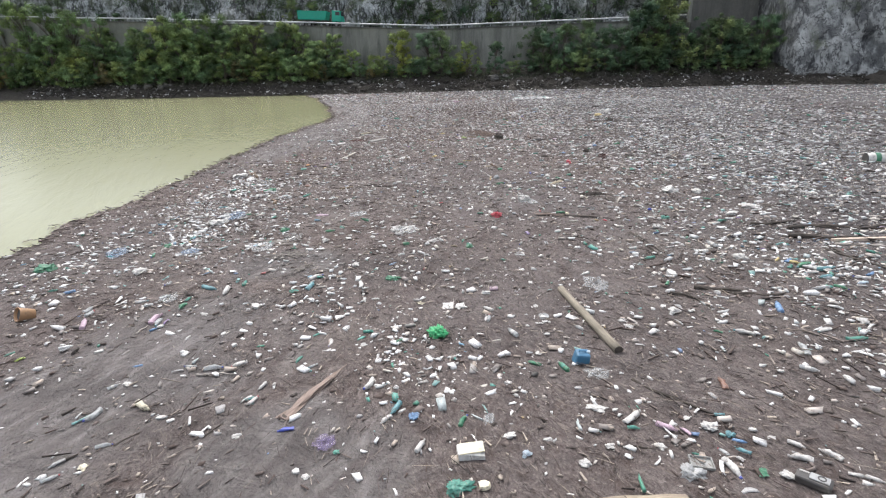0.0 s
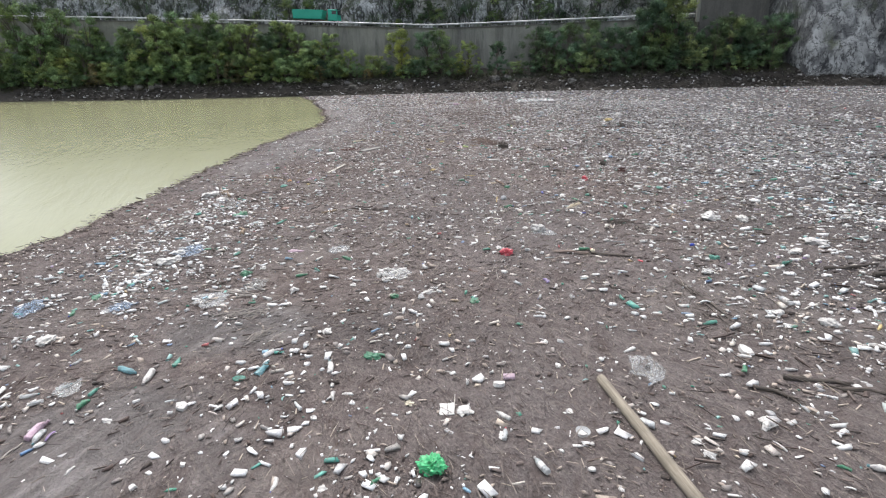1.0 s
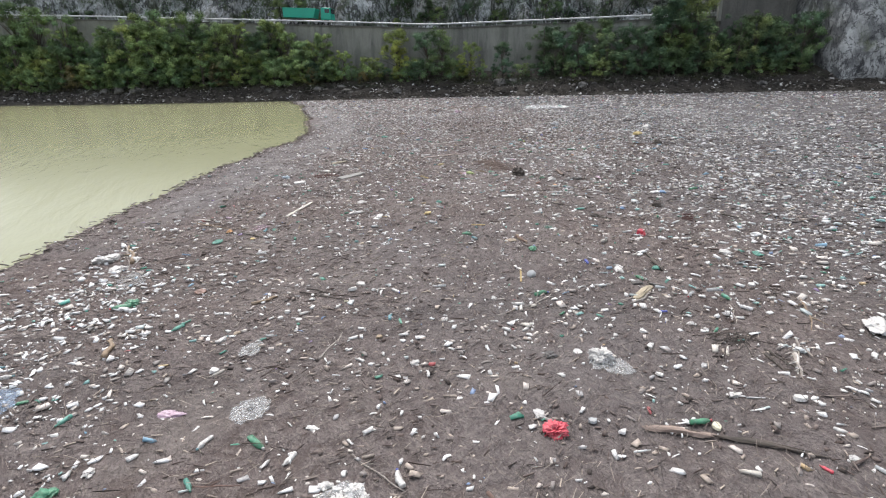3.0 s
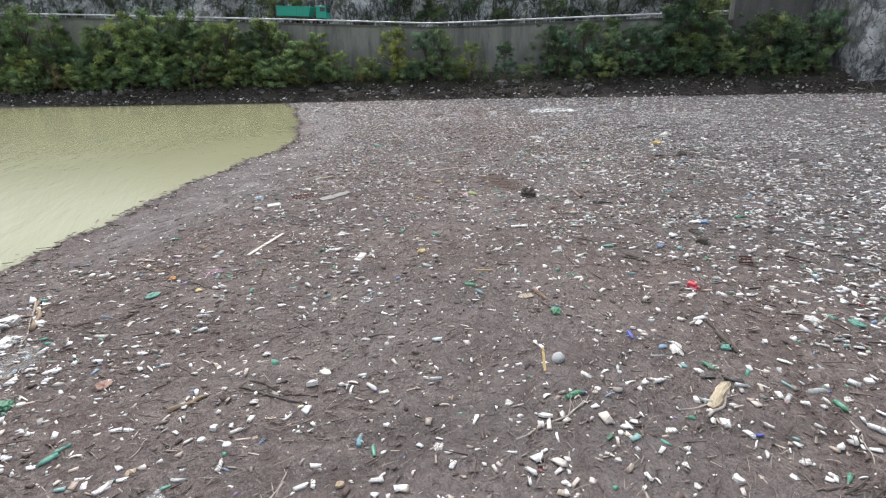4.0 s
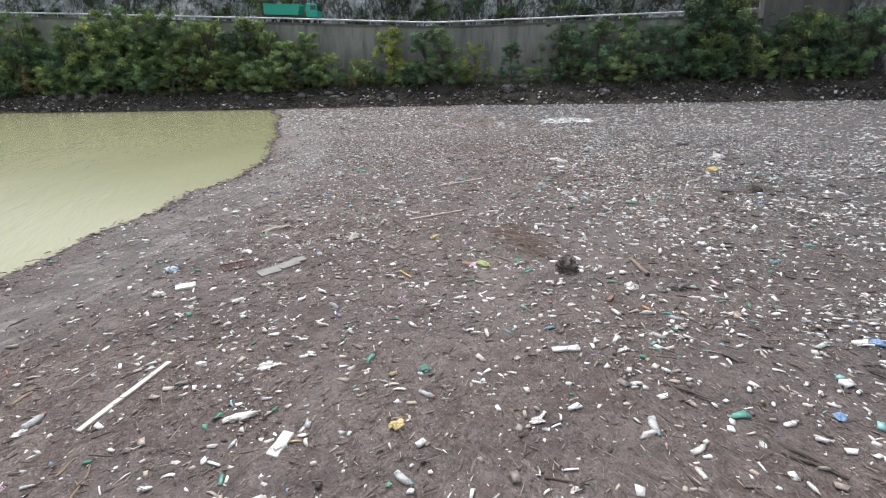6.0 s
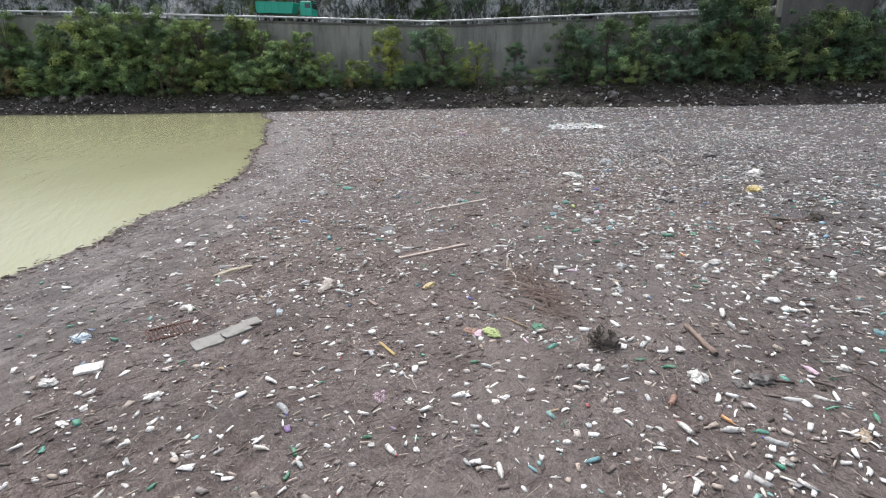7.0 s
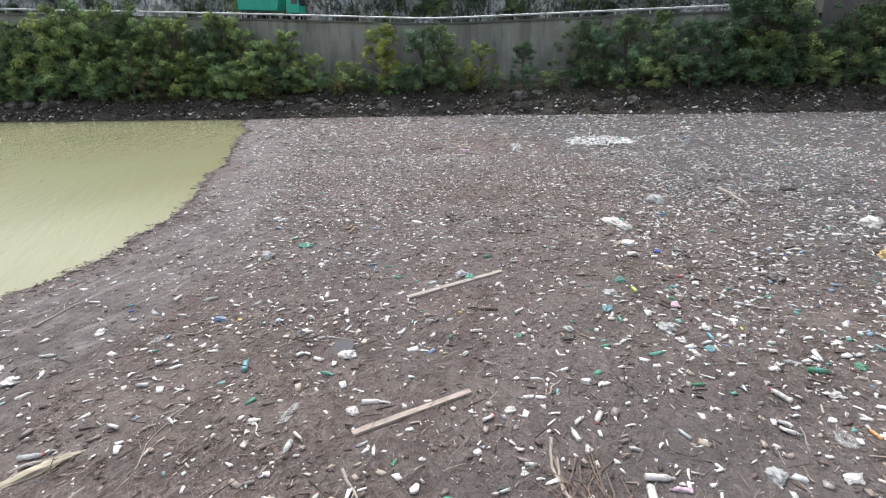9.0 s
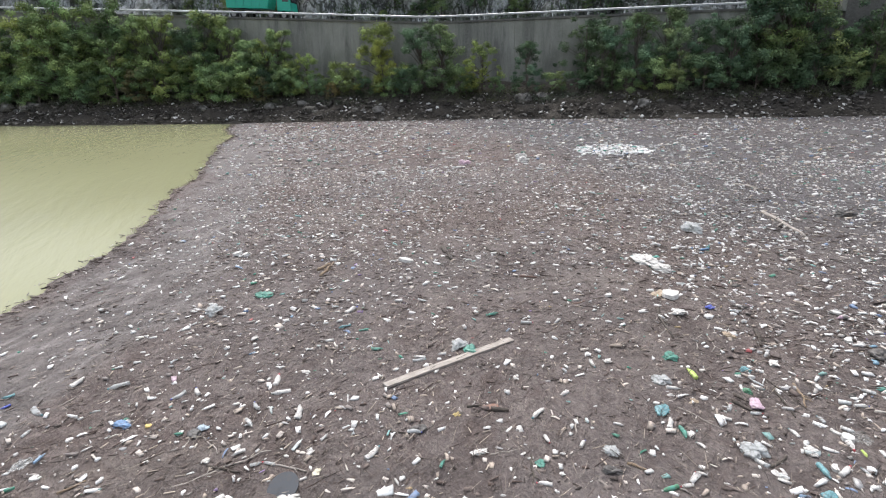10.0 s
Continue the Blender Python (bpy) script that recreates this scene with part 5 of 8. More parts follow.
scrap("white", 7.27, 25.38, 0.34, 0.30)
scrap("white", -9.77, 25.44, 0.63, 0.55)
scrap("white", -8.95, 25.57, 0.27, 0.28)
scrap("white", -9.68, 25.62, 0.42, 0.54)
scrap("white", 5.35, 26.73, 0.16, 0.25)
scrap("white", -5.71, 27.01, 0.20, 0.22)
scrap("white", 1.55, 27.08, 0.19, 0.07)
scrap("white", -1.27, 27.23, 0.08, 0.09)
scrap("white", 3.18, 27.29, 0.09, 0.10)
scrap("white", 3.80, 27.33, 0.12, 0.10)
scrap("white", -1.02, 27.33, 0.10, 0.11)
scrap("yellow", -6.28, 27.40, 0.16, 0.18)
scrap("white", -0.54, 27.70, 0.11, 0.12)
scrap("white", 1.81, 27.71, 0.24, 0.13)
scrap("white", -1.65, 27.72, 0.14, 0.15)
scrap("white", -3.99, 28.09, 0.14, 0.13)
scrap("white", 1.91, 28.21, 0.07, 0.12)
scrap("white", 5.64, 28.23, 0.13, 0.15)
scrap("white", -0.00, 28.25, 0.17, 0.10)
scrap("white", -3.06, 28.54, 0.11, 0.11)
scrap("white", -4.32, 28.75, 0.07, 0.11)
scrap("white", 1.54, 28.77, 0.16, 0.11)
scrap("white", -4.05, 29.25, 0.20, 0.11)
scrap("grey", -2.08, 29.27, 0.13, 0.17)
scrap("white", -7.76, 29.29, 0.16, 0.19)
scrap("white", -2.67, 29.59, 0.27, 0.39)
scrap("white", 4.39, 29.69, 0.15, 0.24)
scrap("white", 5.31, 29.85, 0.18, 0.12)
scrap("white", -6.93, 29.91, 0.16, 0.23)
scrap("white", 1.23, 30.27, 0.26, 0.15)
scrap("white", -3.60, 30.33, 0.48, 0.25)
scrap("white", -3.67, 31.95, 0.38, 0.24)
scrap("white", -4.98, 32.07, 0.24, 0.15)
scrap("white", 6.62, 32.18, 0.25, 0.15)
scrap("white", 3.17, 32.54, 0.25, 0.14)
scrap("white", -4.66, 32.92, 0.18, 0.07)
scrap("white", -1.10, 32.99, 0.13, 0.10)
scrap("white", -6.03, 33.02, 0.16, 0.14)
scrap("white", 1.30, 33.16, 0.16, 0.06)
scrap("white", -5.72, 33.17, 0.15, 0.13)
scrap("white", 4.33, 33.28, 0.17, 0.11)
scrap("white", 0.33, 33.33, 0.25, 0.09)
scrap("white", 4.56, 33.53, 0.15, 0.11)
scrap("white", -1.36, 33.82, 0.11, 0.09)
scrap("white", 1.57, 33.90, 0.20, 0.15)
scrap("white", 3.07, 34.23, 0.16, 0.08)
scrap("white", -6.53, 34.28, 0.25, 0.15)
scrap("white", 2.08, 34.34, 0.17, 0.13)
scrap("white", 2.55, 34.70, 0.23, 0.13)
scrap("white", -6.48, 34.75, 0.13, 0.20)
scrap("white", -0.90, 35.02, 0.11, 0.18)
scrap("white", 1.50, 35.04, 0.23, 0.08)
scrap("white", -5.42, 35.06, 0.32, 0.27)
scrap("white", -3.37, 35.13, 0.15, 0.10)
scrap("white", 0.01, 35.24, 0.24, 0.10)
scrap("pink", -1.40, 35.26, 0.11, 0.12)
scrap("white", -3.04, 35.36, 0.16, 0.13)
scrap("white", 4.20, 35.64, 0.33, 0.33)
scrap("white", 0.84, 35.76, 0.12, 0.07)
scrap("white", 3.47, 35.89, 0.17, 0.16)
scrap("white", 6.93, 36.00, 0.31, 0.30)
scrap("white", 2.52, 36.03, 0.22, 0.21)
scrap("white", 2.26, 36.06, 0.25, 0.23)
scrap("white", -2.46, 36.58, 0.14, 0.21)
scrap("white", 4.27, 36.75, 0.20, 0.25)
scrap("white", 6.81, 36.99, 0.17, 0.22)
scrap("white", -0.62, 37.48, 0.29, 0.15)
scrap("white", -1.96, 37.53, 0.28, 0.21)
scrap("white", -6.65, 38.88, 0.38, 0.25)
scrap("white", -2.47, 39.09, 0.11, 0.14)
scrap("white", -5.09, 39.11, 0.16, 0.15)
scrap("white", -7.00, 39.19, 0.10, 0.16)
scrap("white", 3.95, 39.30, 0.18, 0.06)
scrap("white", -5.21, 39.38, 0.14, 0.22)
scrap("white", -5.49, 39.42, 0.15, 0.15)
scrap("white", 2.73, 39.44, 0.15, 0.06)
scrap("white", -2.83, 39.78, 0.10, 0.16)
scrap("white", -4.40, 39.85, 0.23, 0.27)
scrap("white", 1.27, 39.89, 0.16, 0.13)
scrap("cream", 0.79, 40.17, 0.10, 0.16)
scrap("white", -0.56, 40.42, 0.15, 0.15)
scrap("white", 3.87, 40.54, 0.19, 0.11)
scrap("white", -1.99, 40.60, 0.13, 0.12)
scrap("white", 1.95, 40.72, 0.13, 0.12)
scrap("white", -0.79, 41.12, 0.17, 0.27)
scrap("white", -8.18, 41.17, 0.28, 0.18)
scrap("white", 5.41, 41.40, 0.32, 0.22)
scrap("white", 0.80, 41.48, 0.13, 0.10)
scrap("white", -3.03, 41.65, 0.12, 0.13)
scrap("white", 0.11, 41.93, 0.19, 0.20)
scrap("white", 1.84, 42.03, 0.12, 0.16)
scrap("white", -3.69, 42.70, 0.16, 0.22)
scrap("white", 5.91, 42.76, 0.26, 0.20)
scrap("white", 0.71, 43.05, 0.23, 0.16)
scrap("white", 7.68, 43.16, 0.19, 0.25)
scrap("white", 6.41, 43.51, 0.37, 0.22)
scrap("white", -9.01, 43.90, 0.41, 0.31)
scrap("white", 2.16, 43.93, 0.34, 0.25)
scrap("white", -9.65, 44.36, 0.20, 0.32)
scrap("white", 2.97, 44.48, 0.20, 0.14)
scrap("white", -6.44, 44.66, 0.22, 0.24)
scrap("white", -6.58, 45.40, 0.25, 0.17)
scrap("white", -3.43, 45.42, 0.08, 0.14)
scrap("cream", -2.29, 45.59, 0.13, 0.16)
scrap("white", 4.53, 45.60, 0.19, 0.16)
scrap("white", 1.38, 45.61, 0.08, 0.10)
scrap("white", 3.46, 45.76, 0.12, 0.13)
scrap("white", 5.37, 45.77, 0.17, 0.28)
scrap("white", -5.08, 45.82, 0.09, 0.14)
scrap("white", -4.88, 45.84, 0.09, 0.05)
scrap("white", -2.88, 45.96, 0.11, 0.09)
scrap("white", -8.57, 46.03, 0.22, 0.30)
scrap("white", 0.84, 46.04, 0.19, 0.08)
scrap("white", -2.52, 46.06, 0.14, 0.16)
scrap("white", 0.17, 46.07, 0.39, 0.17)
scrap("white", 5.96, 46.46, 0.30, 0.33)
scrap("white", -4.87, 46.54, 0.10, 0.11)
scrap("white", 3.59, 46.55, 0.14, 0.18)
scrap("yellow", -5.53, 46.69, 0.14, 0.16)
scrap("white", -2.23, 46.92, 0.08, 0.07)
scrap("yellow", -0.21, 47.07, 0.14, 0.15)
scrap("white", -3.58, 47.26, 0.15, 0.08)
scrap("white", -4.26, 47.36, 0.19, 0.11)
scrap("white", 3.31, 47.43, 0.18, 0.12)
scrap("white", -5.02, 47.50, 0.08, 0.12)
scrap("white", 3.64, 47.68, 0.15, 0.09)
scrap("white", 5.34, 48.27, 0.18, 0.20)
scrap("white", 0.92, 48.29, 0.12, 0.20)
scrap("white", 5.14, 48.33, 0.15, 0.10)
scrap("white", -3.26, 48.46, 0.21, 0.15)
scrap("white", 4.32, 48.67, 0.11, 0.16)
scrap("white", 6.02, 48.78, 0.21, 0.31)
scrap("white", 8.19, 49.56, 0.19, 0.20)
scrap("white", -4.76, 49.64, 0.13, 0.19)
scrap("white", -3.12, 49.82, 0.23, 0.13)
scrap("white", 9.41, 51.02, 0.16, 0.21)
scrap("white", 8.61, 51.12, 0.31, 0.21)
scrap("white", -4.32, 52.04, 0.26, 0.22)
scrap("white", 2.47, 52.10, 0.12, 0.19)
scrap("white", 3.60, 52.24, 0.30, 0.22)
scrap("white", -2.00, 55.10, 0.73, 0.43)
scrap("white", -7.35, 55.79, 0.32, 0.35)
bottle("white", 5.24, 5.81, -31, 0.19)
bottle("white", 5.08, 5.88, -30, 0.17)
bottle("white", 3.72, 6.00, -73, 0.33)
bottle("grey", -4.73, 6.10, 57, 0.20)
bottle("white", 4.61, 6.19, -22, 0.28)
bottle("white", 5.01, 6.25, -52, 0.27)
bottle("clear", 3.73, 6.30, -66, 0.17)
bottle("cyan", 3.97, 6.32, -40, 0.20)
bottle("white", -0.09, 6.43, 70, 0.27)
bottle("white", 4.70, 6.44, -49, 0.21)
bottle("clear", -4.33, 6.46, 31, 0.21)
bottle("blue", 4.02, 6.50, -28, 0.17)
bottle("pink", 3.42, 6.72, -57, 0.17)
bottle("cobalt", -1.97, 6.78, 14, 0.23)
bottle("pink", 3.20, 6.80, -39, 0.29)
bottle("teal", 2.76, 6.80, -0, 0.17)
bottle("green", 0.46, 6.97, 70, 0.25)
bottle("white", -0.62, 7.00, 55, 0.23)
bottle("white", 2.82, 7.02, 37, 0.36)
bottle("cyan", 4.00, 7.07, -1, 0.17)
bottle("clear", -4.89, 7.11, 83, 0.33)
bottle("cyan", -0.50, 7.26, 70, 0.30)
bottle("cream", -4.30, 7.34, -39, 0.37)
bottle("white", -2.67, 7.48, 71, 0.23)
bottle("clear", -0.79, 7.84, 26, 0.19)
bottle("rust", 4.40, 7.85, -97, 0.31)
bottle("white", -2.67, 7.87, 73, 0.20)
bottle("white", -0.98, 7.88, 75, 0.32)
bottle("clear", -5.07, 7.89, 48, 0.19)
bottle("clear", 5.91, 8.25, -41, 0.28)
bottle("green", 2.09, 8.39, -68, 0.31)
bottle("clear", -3.70, 8.45, 20, 0.31)
bottle("clear", -4.11, 8.47, 2, 0.22)
bottle("clear", -2.03, 8.47, 51, 0.19)
bottle("green", 1.66, 8.48, -33, 0.25)
bottle("blue", -5.03, 8.50, 15, 0.17)
bottle("white", -3.30, 8.55, 32, 0.27)
bottle("teal", -2.33, 8.67, 75, 0.21)
bottle("lime", -7.30, 8.78, 64, 0.17)
bottle("clear", 6.19, 8.88, -99, 0.37)
bottle("teal", -7.63, 8.96, 45, 0.17)
bottle("teal", 7.28, 9.20, 1, 0.37)
bottle("white", -1.89, 9.24, 94, 0.25)
bottle("green", -0.68, 9.32, 49, 0.19)
bottle("white", 5.51, 9.51, -30, 0.36)
bottle("white", -4.65, 9.51, 87, 0.17)
bottle("green", 5.06, 9.56, -34, 0.17)
bottle("white", 6.91, 9.56, 19, 0.30)
bottle("clear", 1.38, 9.60, -65, 0.33)
bottle("blue", -5.50, 9.89, 64, 0.17)
bottle("pink", -7.05, 10.15, 113, 0.41)
bottle("clear", -5.58, 10.18, 97, 0.31)
bottle("clear", 0.98, 10.23, 80, 0.25)
bottle("blue", 6.64, 10.53, -105, 0.44)
bottle("clear", -7.25, 10.65, 89, 0.29)
bottle("clear", 5.30, 10.78, -82, 0.17)
bottle("green", -5.46, 10.96, 89, 0.31)
bottle("clear", -6.24, 11.02, 39, 0.23)
bottle("white", -1.61, 11.17, 98, 0.24)
bottle("clear", -6.47, 11.21, 25, 0.26)
bottle("teal", -5.50, 11.33, 88, 0.24)
bottle("clear", -6.08, 11.46, 31, 0.23)
bottle("grey", 8.02, 11.46, 5, 0.36)
bottle("white", -1.69, 11.53, 99, 0.21)
bottle("blue", -8.50, 11.79, 40, 0.29)
bottle("white", 5.68, 11.83, 3, 0.21)
bottle("green", 4.97, 11.87, 61, 0.26)
bottle("teal", -8.96, 11.92, 18, 0.20)
bottle("cyan", -5.31, 11.95, -22, 0.39)
bottle("cyan", -2.97, 11.99, 78, 0.41)
bottle("white", -1.83, 12.05, 101, 0.38)
bottle("cyan", 8.48, 12.11, 14, 0.33)
bottle("teal", -4.57, 12.23, 90, 0.28)
bottle("clear", -6.40, 12.24, 79, 0.22)
bottle("white", 5.13, 12.27, -16, 0.25)
bottle("green", -1.02, 12.43, -15, 0.22)
bottle("white", -3.01, 12.56, 49, 0.37)
bottle("cyan", 8.77, 12.59, 12, 0.40)
bottle("green", 8.41, 12.86, 23, 0.42)
bottle("teal", 5.11, 13.54, 12, 0.28)
bottle("teal", 10.60, 13.68, -48, 0.32)
bottle("green", -7.85, 14.26, 111, 0.30)
bottle("clear", 7.02, 14.49, -76, 0.44)
bottle("teal", 3.77, 14.79, -84, 0.24)
bottle("teal", 0.67, 14.79, -66, 0.26)
bottle("clear", -3.45, 14.84, 109, 0.18)
bottle("white", 2.50, 15.42, 69, 0.24)
bottle("clear", 1.67, 15.66, -61, 0.27)
bottle("purple", 2.34, 15.81, -74, 0.27)
bottle("white", -2.10, 15.98, -3, 0.20)
bottle("clear", 4.82, 16.06, -92, 0.21)
bottle("white", -4.59, 16.18, 19, 0.17)
bottle("clear", 4.11, 16.20, 59, 0.21)
bottle("teal", 8.21, 16.71, 30, 0.40)
bottle("teal", -3.22, 16.72, -52, 0.27)
bottle("white", -6.26, 16.81, 116, 0.23)
bottle("white", -0.56, 16.85, -66, 0.33)
bottle("white", -4.94, 16.92, 100, 0.20)
bottle("red", 4.85, 17.04, -61, 0.17)
bottle("white", -2.37, 17.13, 62, 0.18)
bottle("white", -2.07, 17.21, 72, 0.29)
bottle("white", -3.40, 17.55, 71, 0.32)
bottle("green", -2.65, 17.55, -45, 0.39)
bottle("green", 3.69, 18.02, 12, 0.35)
bottle("white", -6.90, 18.02, 18, 0.17)
bottle("teal", -5.80, 18.07, 79, 0.29)
bottle("green", -6.85, 18.56, 28, 0.21)
bottle("white", -7.77, 19.29, 14, 0.38)
bottle("cyan", -8.16, 19.62, 16, 0.30)
bottle("teal", -4.21, 20.19, 66, 0.17)
bottle("teal", -3.65, 20.68, 46, 0.17)
bottle("white", -4.43, 20.68, 65, 0.30)
bottle("clear", -3.52, 20.82, 4, 0.21)
bottle("green", 5.11, 20.88, 51, 0.21)
bottle("white", -3.09, 21.12, 95, 0.24)
bottle("teal", -5.59, 21.20, 57, 0.29)
bottle("white", 4.33, 21.33, -107, 0.17)
bottle("teal", -5.55, 21.42, 64, 0.29)
bottle("teal", 3.07, 21.59, -55, 0.17)
bottle("white", -3.79, 21.62, 57, 0.17)
bottle("cyan", -1.27, 21.65, 92, 0.27)
bottle("green", 2.34, 21.74, 49, 0.20)
bottle("cobalt", 4.41, 21.76, 0, 0.17)
bottle("white", -3.14, 21.87, 39, 0.22)
bottle("white", 4.67, 21.99, -52, 0.17)
bottle("white", -2.47, 22.21, 58, 0.20)
bottle("green", -7.42, 22.26, 27, 0.44)
bottle("green", 6.00, 22.43, -79, 0.32)
bottle("white", 5.87, 22.59, -84, 0.18)
bottle("clear", 5.29, 22.63, 50, 0.29)
bottle("green", 2.03, 22.81, 31, 0.37)
bottle("clear", 5.91, 22.87, 3, 0.35)
bottle("white", -1.28, 23.02, -45, 0.29)
bottle("white", 3.42, 23.23, -28, 0.21)
bottle("teal", 5.05, 23.42, 54, 0.24)
bottle("clear", 6.36, 23.61, -70, 0.17)
bottle("green", 4.50, 23.69, -64, 0.29)
bottle("white", 4.21, 24.49, -55, 0.26)
bottle("cobalt", 3.49, 24.84, -86, 0.27)
bottle("clear", 4.47, 26.88, 53, 0.17)
bottle("clear", -4.86, 27.05, 94, 0.20)
bottle("cyan", 0.63, 27.07, -56, 0.28)
bottle("green", -4.93, 27.32, 109, 0.27)
bottle("green", 3.14, 27.35, -79, 0.19)
bottle("green", 0.40, 27.51, -39, 0.37)
bottle("white", -3.64, 27.66, -51, 0.31)
bottle("clear", -2.94, 27.70, 40, 0.17)
bottle("cyan", 4.43, 28.15, 4, 0.23)
bottle("cyan", 0.69, 28.28, -73, 0.17)
bottle("cyan", -6.17, 28.29, 81, 0.25)
bottle("white", 6.20, 28.39, -103, 0.30)
bottle("white", 4.61, 28.81, -78, 0.22)
bottle("teal", -3.26, 28.92, 98, 0.23)
bottle("clear", -0.75, 28.93, -47, 0.37)
bottle("white", 3.28, 29.09, -77, 0.26)
bottle("green", 6.73, 29.22, -99, 0.28)
bottle("white", 6.30, 29.44, 54, 0.39)
bottle("white", 3.46, 29.56, 32, 0.33)
bottle("clear", -3.41, 29.66, 78, 0.21)
bottle("white", 2.83, 29.91, 31, 0.36)
bottle("clear", 2.97, 30.09, -94, 0.44)
bottle("clear", 5.13, 30.22, 29, 0.17)
bottle("clear", -6.91, 30.23, 79, 0.42)
bottle("white", -3.42, 30.39, 45, 0.37)
bottle("white", 6.43, 30.53, -94, 0.18)
bottle("clear", -0.56, 30.99, -36, 0.34)
bottle("white", 7.15, 31.27, -41, 0.17)
bottle("teal", -1.74, 32.20, 74, 0.33)
bottle("white", -4.91, 32.75, 69, 0.17)
bottle("white", -2.44, 32.82, 52, 0.18)
bottle("white", -1.64, 32.84, 73, 0.17)
bottle("green", -4.26, 32.90, 72, 0.17)
bottle("white", 4.60, 33.00, -50, 0.27)
bottle("white", 3.19, 33.08, -65, 0.22)
bottle("green", -2.44, 33.13, 77, 0.17)
bottle("green", 9.46, 33.22, 20, 0.44)
bottle("white", 0.55, 33.24, -83, 0.31)
bottle("cyan", 1.01, 33.29, -49, 0.17)
bottle("white", 4.91, 33.33, -80, 0.17)
bottle("clear", -4.90, 33.37, -45, 0.20)
bottle("clear", -2.35, 33.38, -49, 0.23)
bottle("clear", 0.08, 33.42, -58, 0.17)
bottle("cyan", 1.87, 33.48, 23, 0.25)
bottle("white", -4.27, 33.52, -48, 0.24)
bottle("green", -2.50, 33.65, -63, 0.23)
bottle("white", -1.04, 33.66, -53, 0.30)
bottle("clear", 7.32, 33.71, -14, 0.23)
bottle("white", -5.22, 33.77, 60, 0.19)
bottle("clear", 4.63, 33.90, -29, 0.35)
bottle("green", -1.47, 33.99, 15, 0.17)
bottle("teal", 4.54, 34.16, -9, 0.23)
bottle("white", 4.14, 34.19, -3, 0.36)
bottle("white", 3.45, 34.26, -68, 0.32)
bottle("clear", 0.22, 34.26, -14, 0.17)
bottle("white", -5.03, 34.35, 70, 0.24)
bottle("white", 2.63, 34.38, -63, 0.20)
bottle("orange", 4.19, 34.44, -57, 0.23)
bottle("green", 6.49, 34.48, -108, 0.27)
bottle("clear", 5.17, 34.51, -80, 0.20)
bottle("clear", -5.44, 34.58, 102, 0.22)
bottle("white", -1.62, 34.59, -21, 0.23)
bottle("clear", -2.98, 34.71, -48, 0.38)
bottle("white", 5.47, 34.99, -8, 0.32)
bottle("rust", 3.54, 35.01, 60, 0.36)
bottle("white", 5.98, 35.02, -37, 0.25)
bottle("white", 4.31, 35.06, 61, 0.31)
bottle("cobalt", 5.15, 35.52, -58, 0.17)
bottle("pink", 6.31, 35.95, -70, 0.34)
bottle("green", 3.82, 36.08, -7, 0.24)
bottle("green", -5.54, 36.27, 49, 0.19)
bottle("green", 0.23, 36.27, 9, 0.19)
bottle("green", 3.40, 36.33, -0, 0.20)
bottle("clear", -1.83, 36.63, -66, 0.30)
bottle("white", 5.61, 36.82, -41, 0.19)
bottle("teal", 1.79, 36.86, 46, 0.31)
bottle("white", 3.43, 37.15, 44, 0.23)
bottle("green", 1.63, 37.64, 36, 0.30)
bottle("clear", 5.71, 37.75, -90, 0.32)
bottle("teal", -8.95, 37.90, 33, 0.17)
bottle("white", 5.78, 38.35, -110, 0.44)
bottle("cyan", 9.22, 39.09, -43, 0.17)
bottle("white", 3.96, 39.14, -92, 0.20)
bottle("clear", -4.72, 39.16, 51, 0.23)
bottle("clear", -3.46, 39.18, 80, 0.17)
bottle("blue", 4.47, 39.29, -77, 0.17)
bottle("cobalt", 0.16, 39.34, -63, 0.19)
bottle("white", 0.25, 39.87, 67, 0.25)
bottle("clear", 5.39, 39.91, -66, 0.24)
bottle("clear", 5.98, 39.95, -68, 0.17)
bottle("green", 5.80, 39.98, -52, 0.19)
bottle("white", -4.98, 40.16, 37, 0.22)
bottle("teal", 4.62, 40.24, -74, 0.17)
bottle("white", 2.86, 40.27, -59, 0.19)
bottle("white", 6.22, 40.43, -57, 0.17)
bottle("white", 2.63, 40.45, -21, 0.17)
bottle("white", -3.32, 40.45, 102, 0.29)
bottle("clear", -6.44, 40.55, 48, 0.28)
bottle("green", -6.65, 40.61, 107, 0.33)
bottle("white", -4.47, 40.67, 19, 0.20)
bottle("white", -2.17, 40.92, 66, 0.24)
bottle("white", 2.50, 40.98, -94, 0.44)
bottle("pink", 2.93, 41.15, -12, 0.31)
bottle("white", 6.84, 41.17, -91, 0.28)
bottle("clear", 6.45, 41.19, -88, 0.24)
bottle("white", 6.64, 41.42, 52, 0.44)
bottle("clear", 0.93, 41.65, 0, 0.23)
bottle("green", -1.14, 41.68, 70, 0.19)
bottle("clear", -6.91, 41.74, 21, 0.37)
bottle("white", 6.40, 41.77, -20, 0.29)
bottle("clear", -2.89, 42.00, 88, 0.35)
bottle("white", 2.57, 42.01, -8, 0.19)
bottle("clear", -1.71, 42.09, 41, 0.21)
bottle("white", 1.69, 42.36, -75, 0.32)
bottle("orange", 6.37, 42.41, -77, 0.26)
bottle("white", 5.09, 42.46, -47, 0.31)
bottle("white", 1.80, 42.72, 49, 0.28)
bottle("white", 2.15, 42.80, 62, 0.34)
bottle("white", 0.33, 42.80, 40, 0.28)
bottle("white", 6.51, 42.84, -64, 0.23)
bottle("white", -8.36, 43.43, 54, 0.30)
bottle("white", 5.48, 43.48, -62, 0.42)
bottle("white", -9.04, 43.81, 20, 0.32)
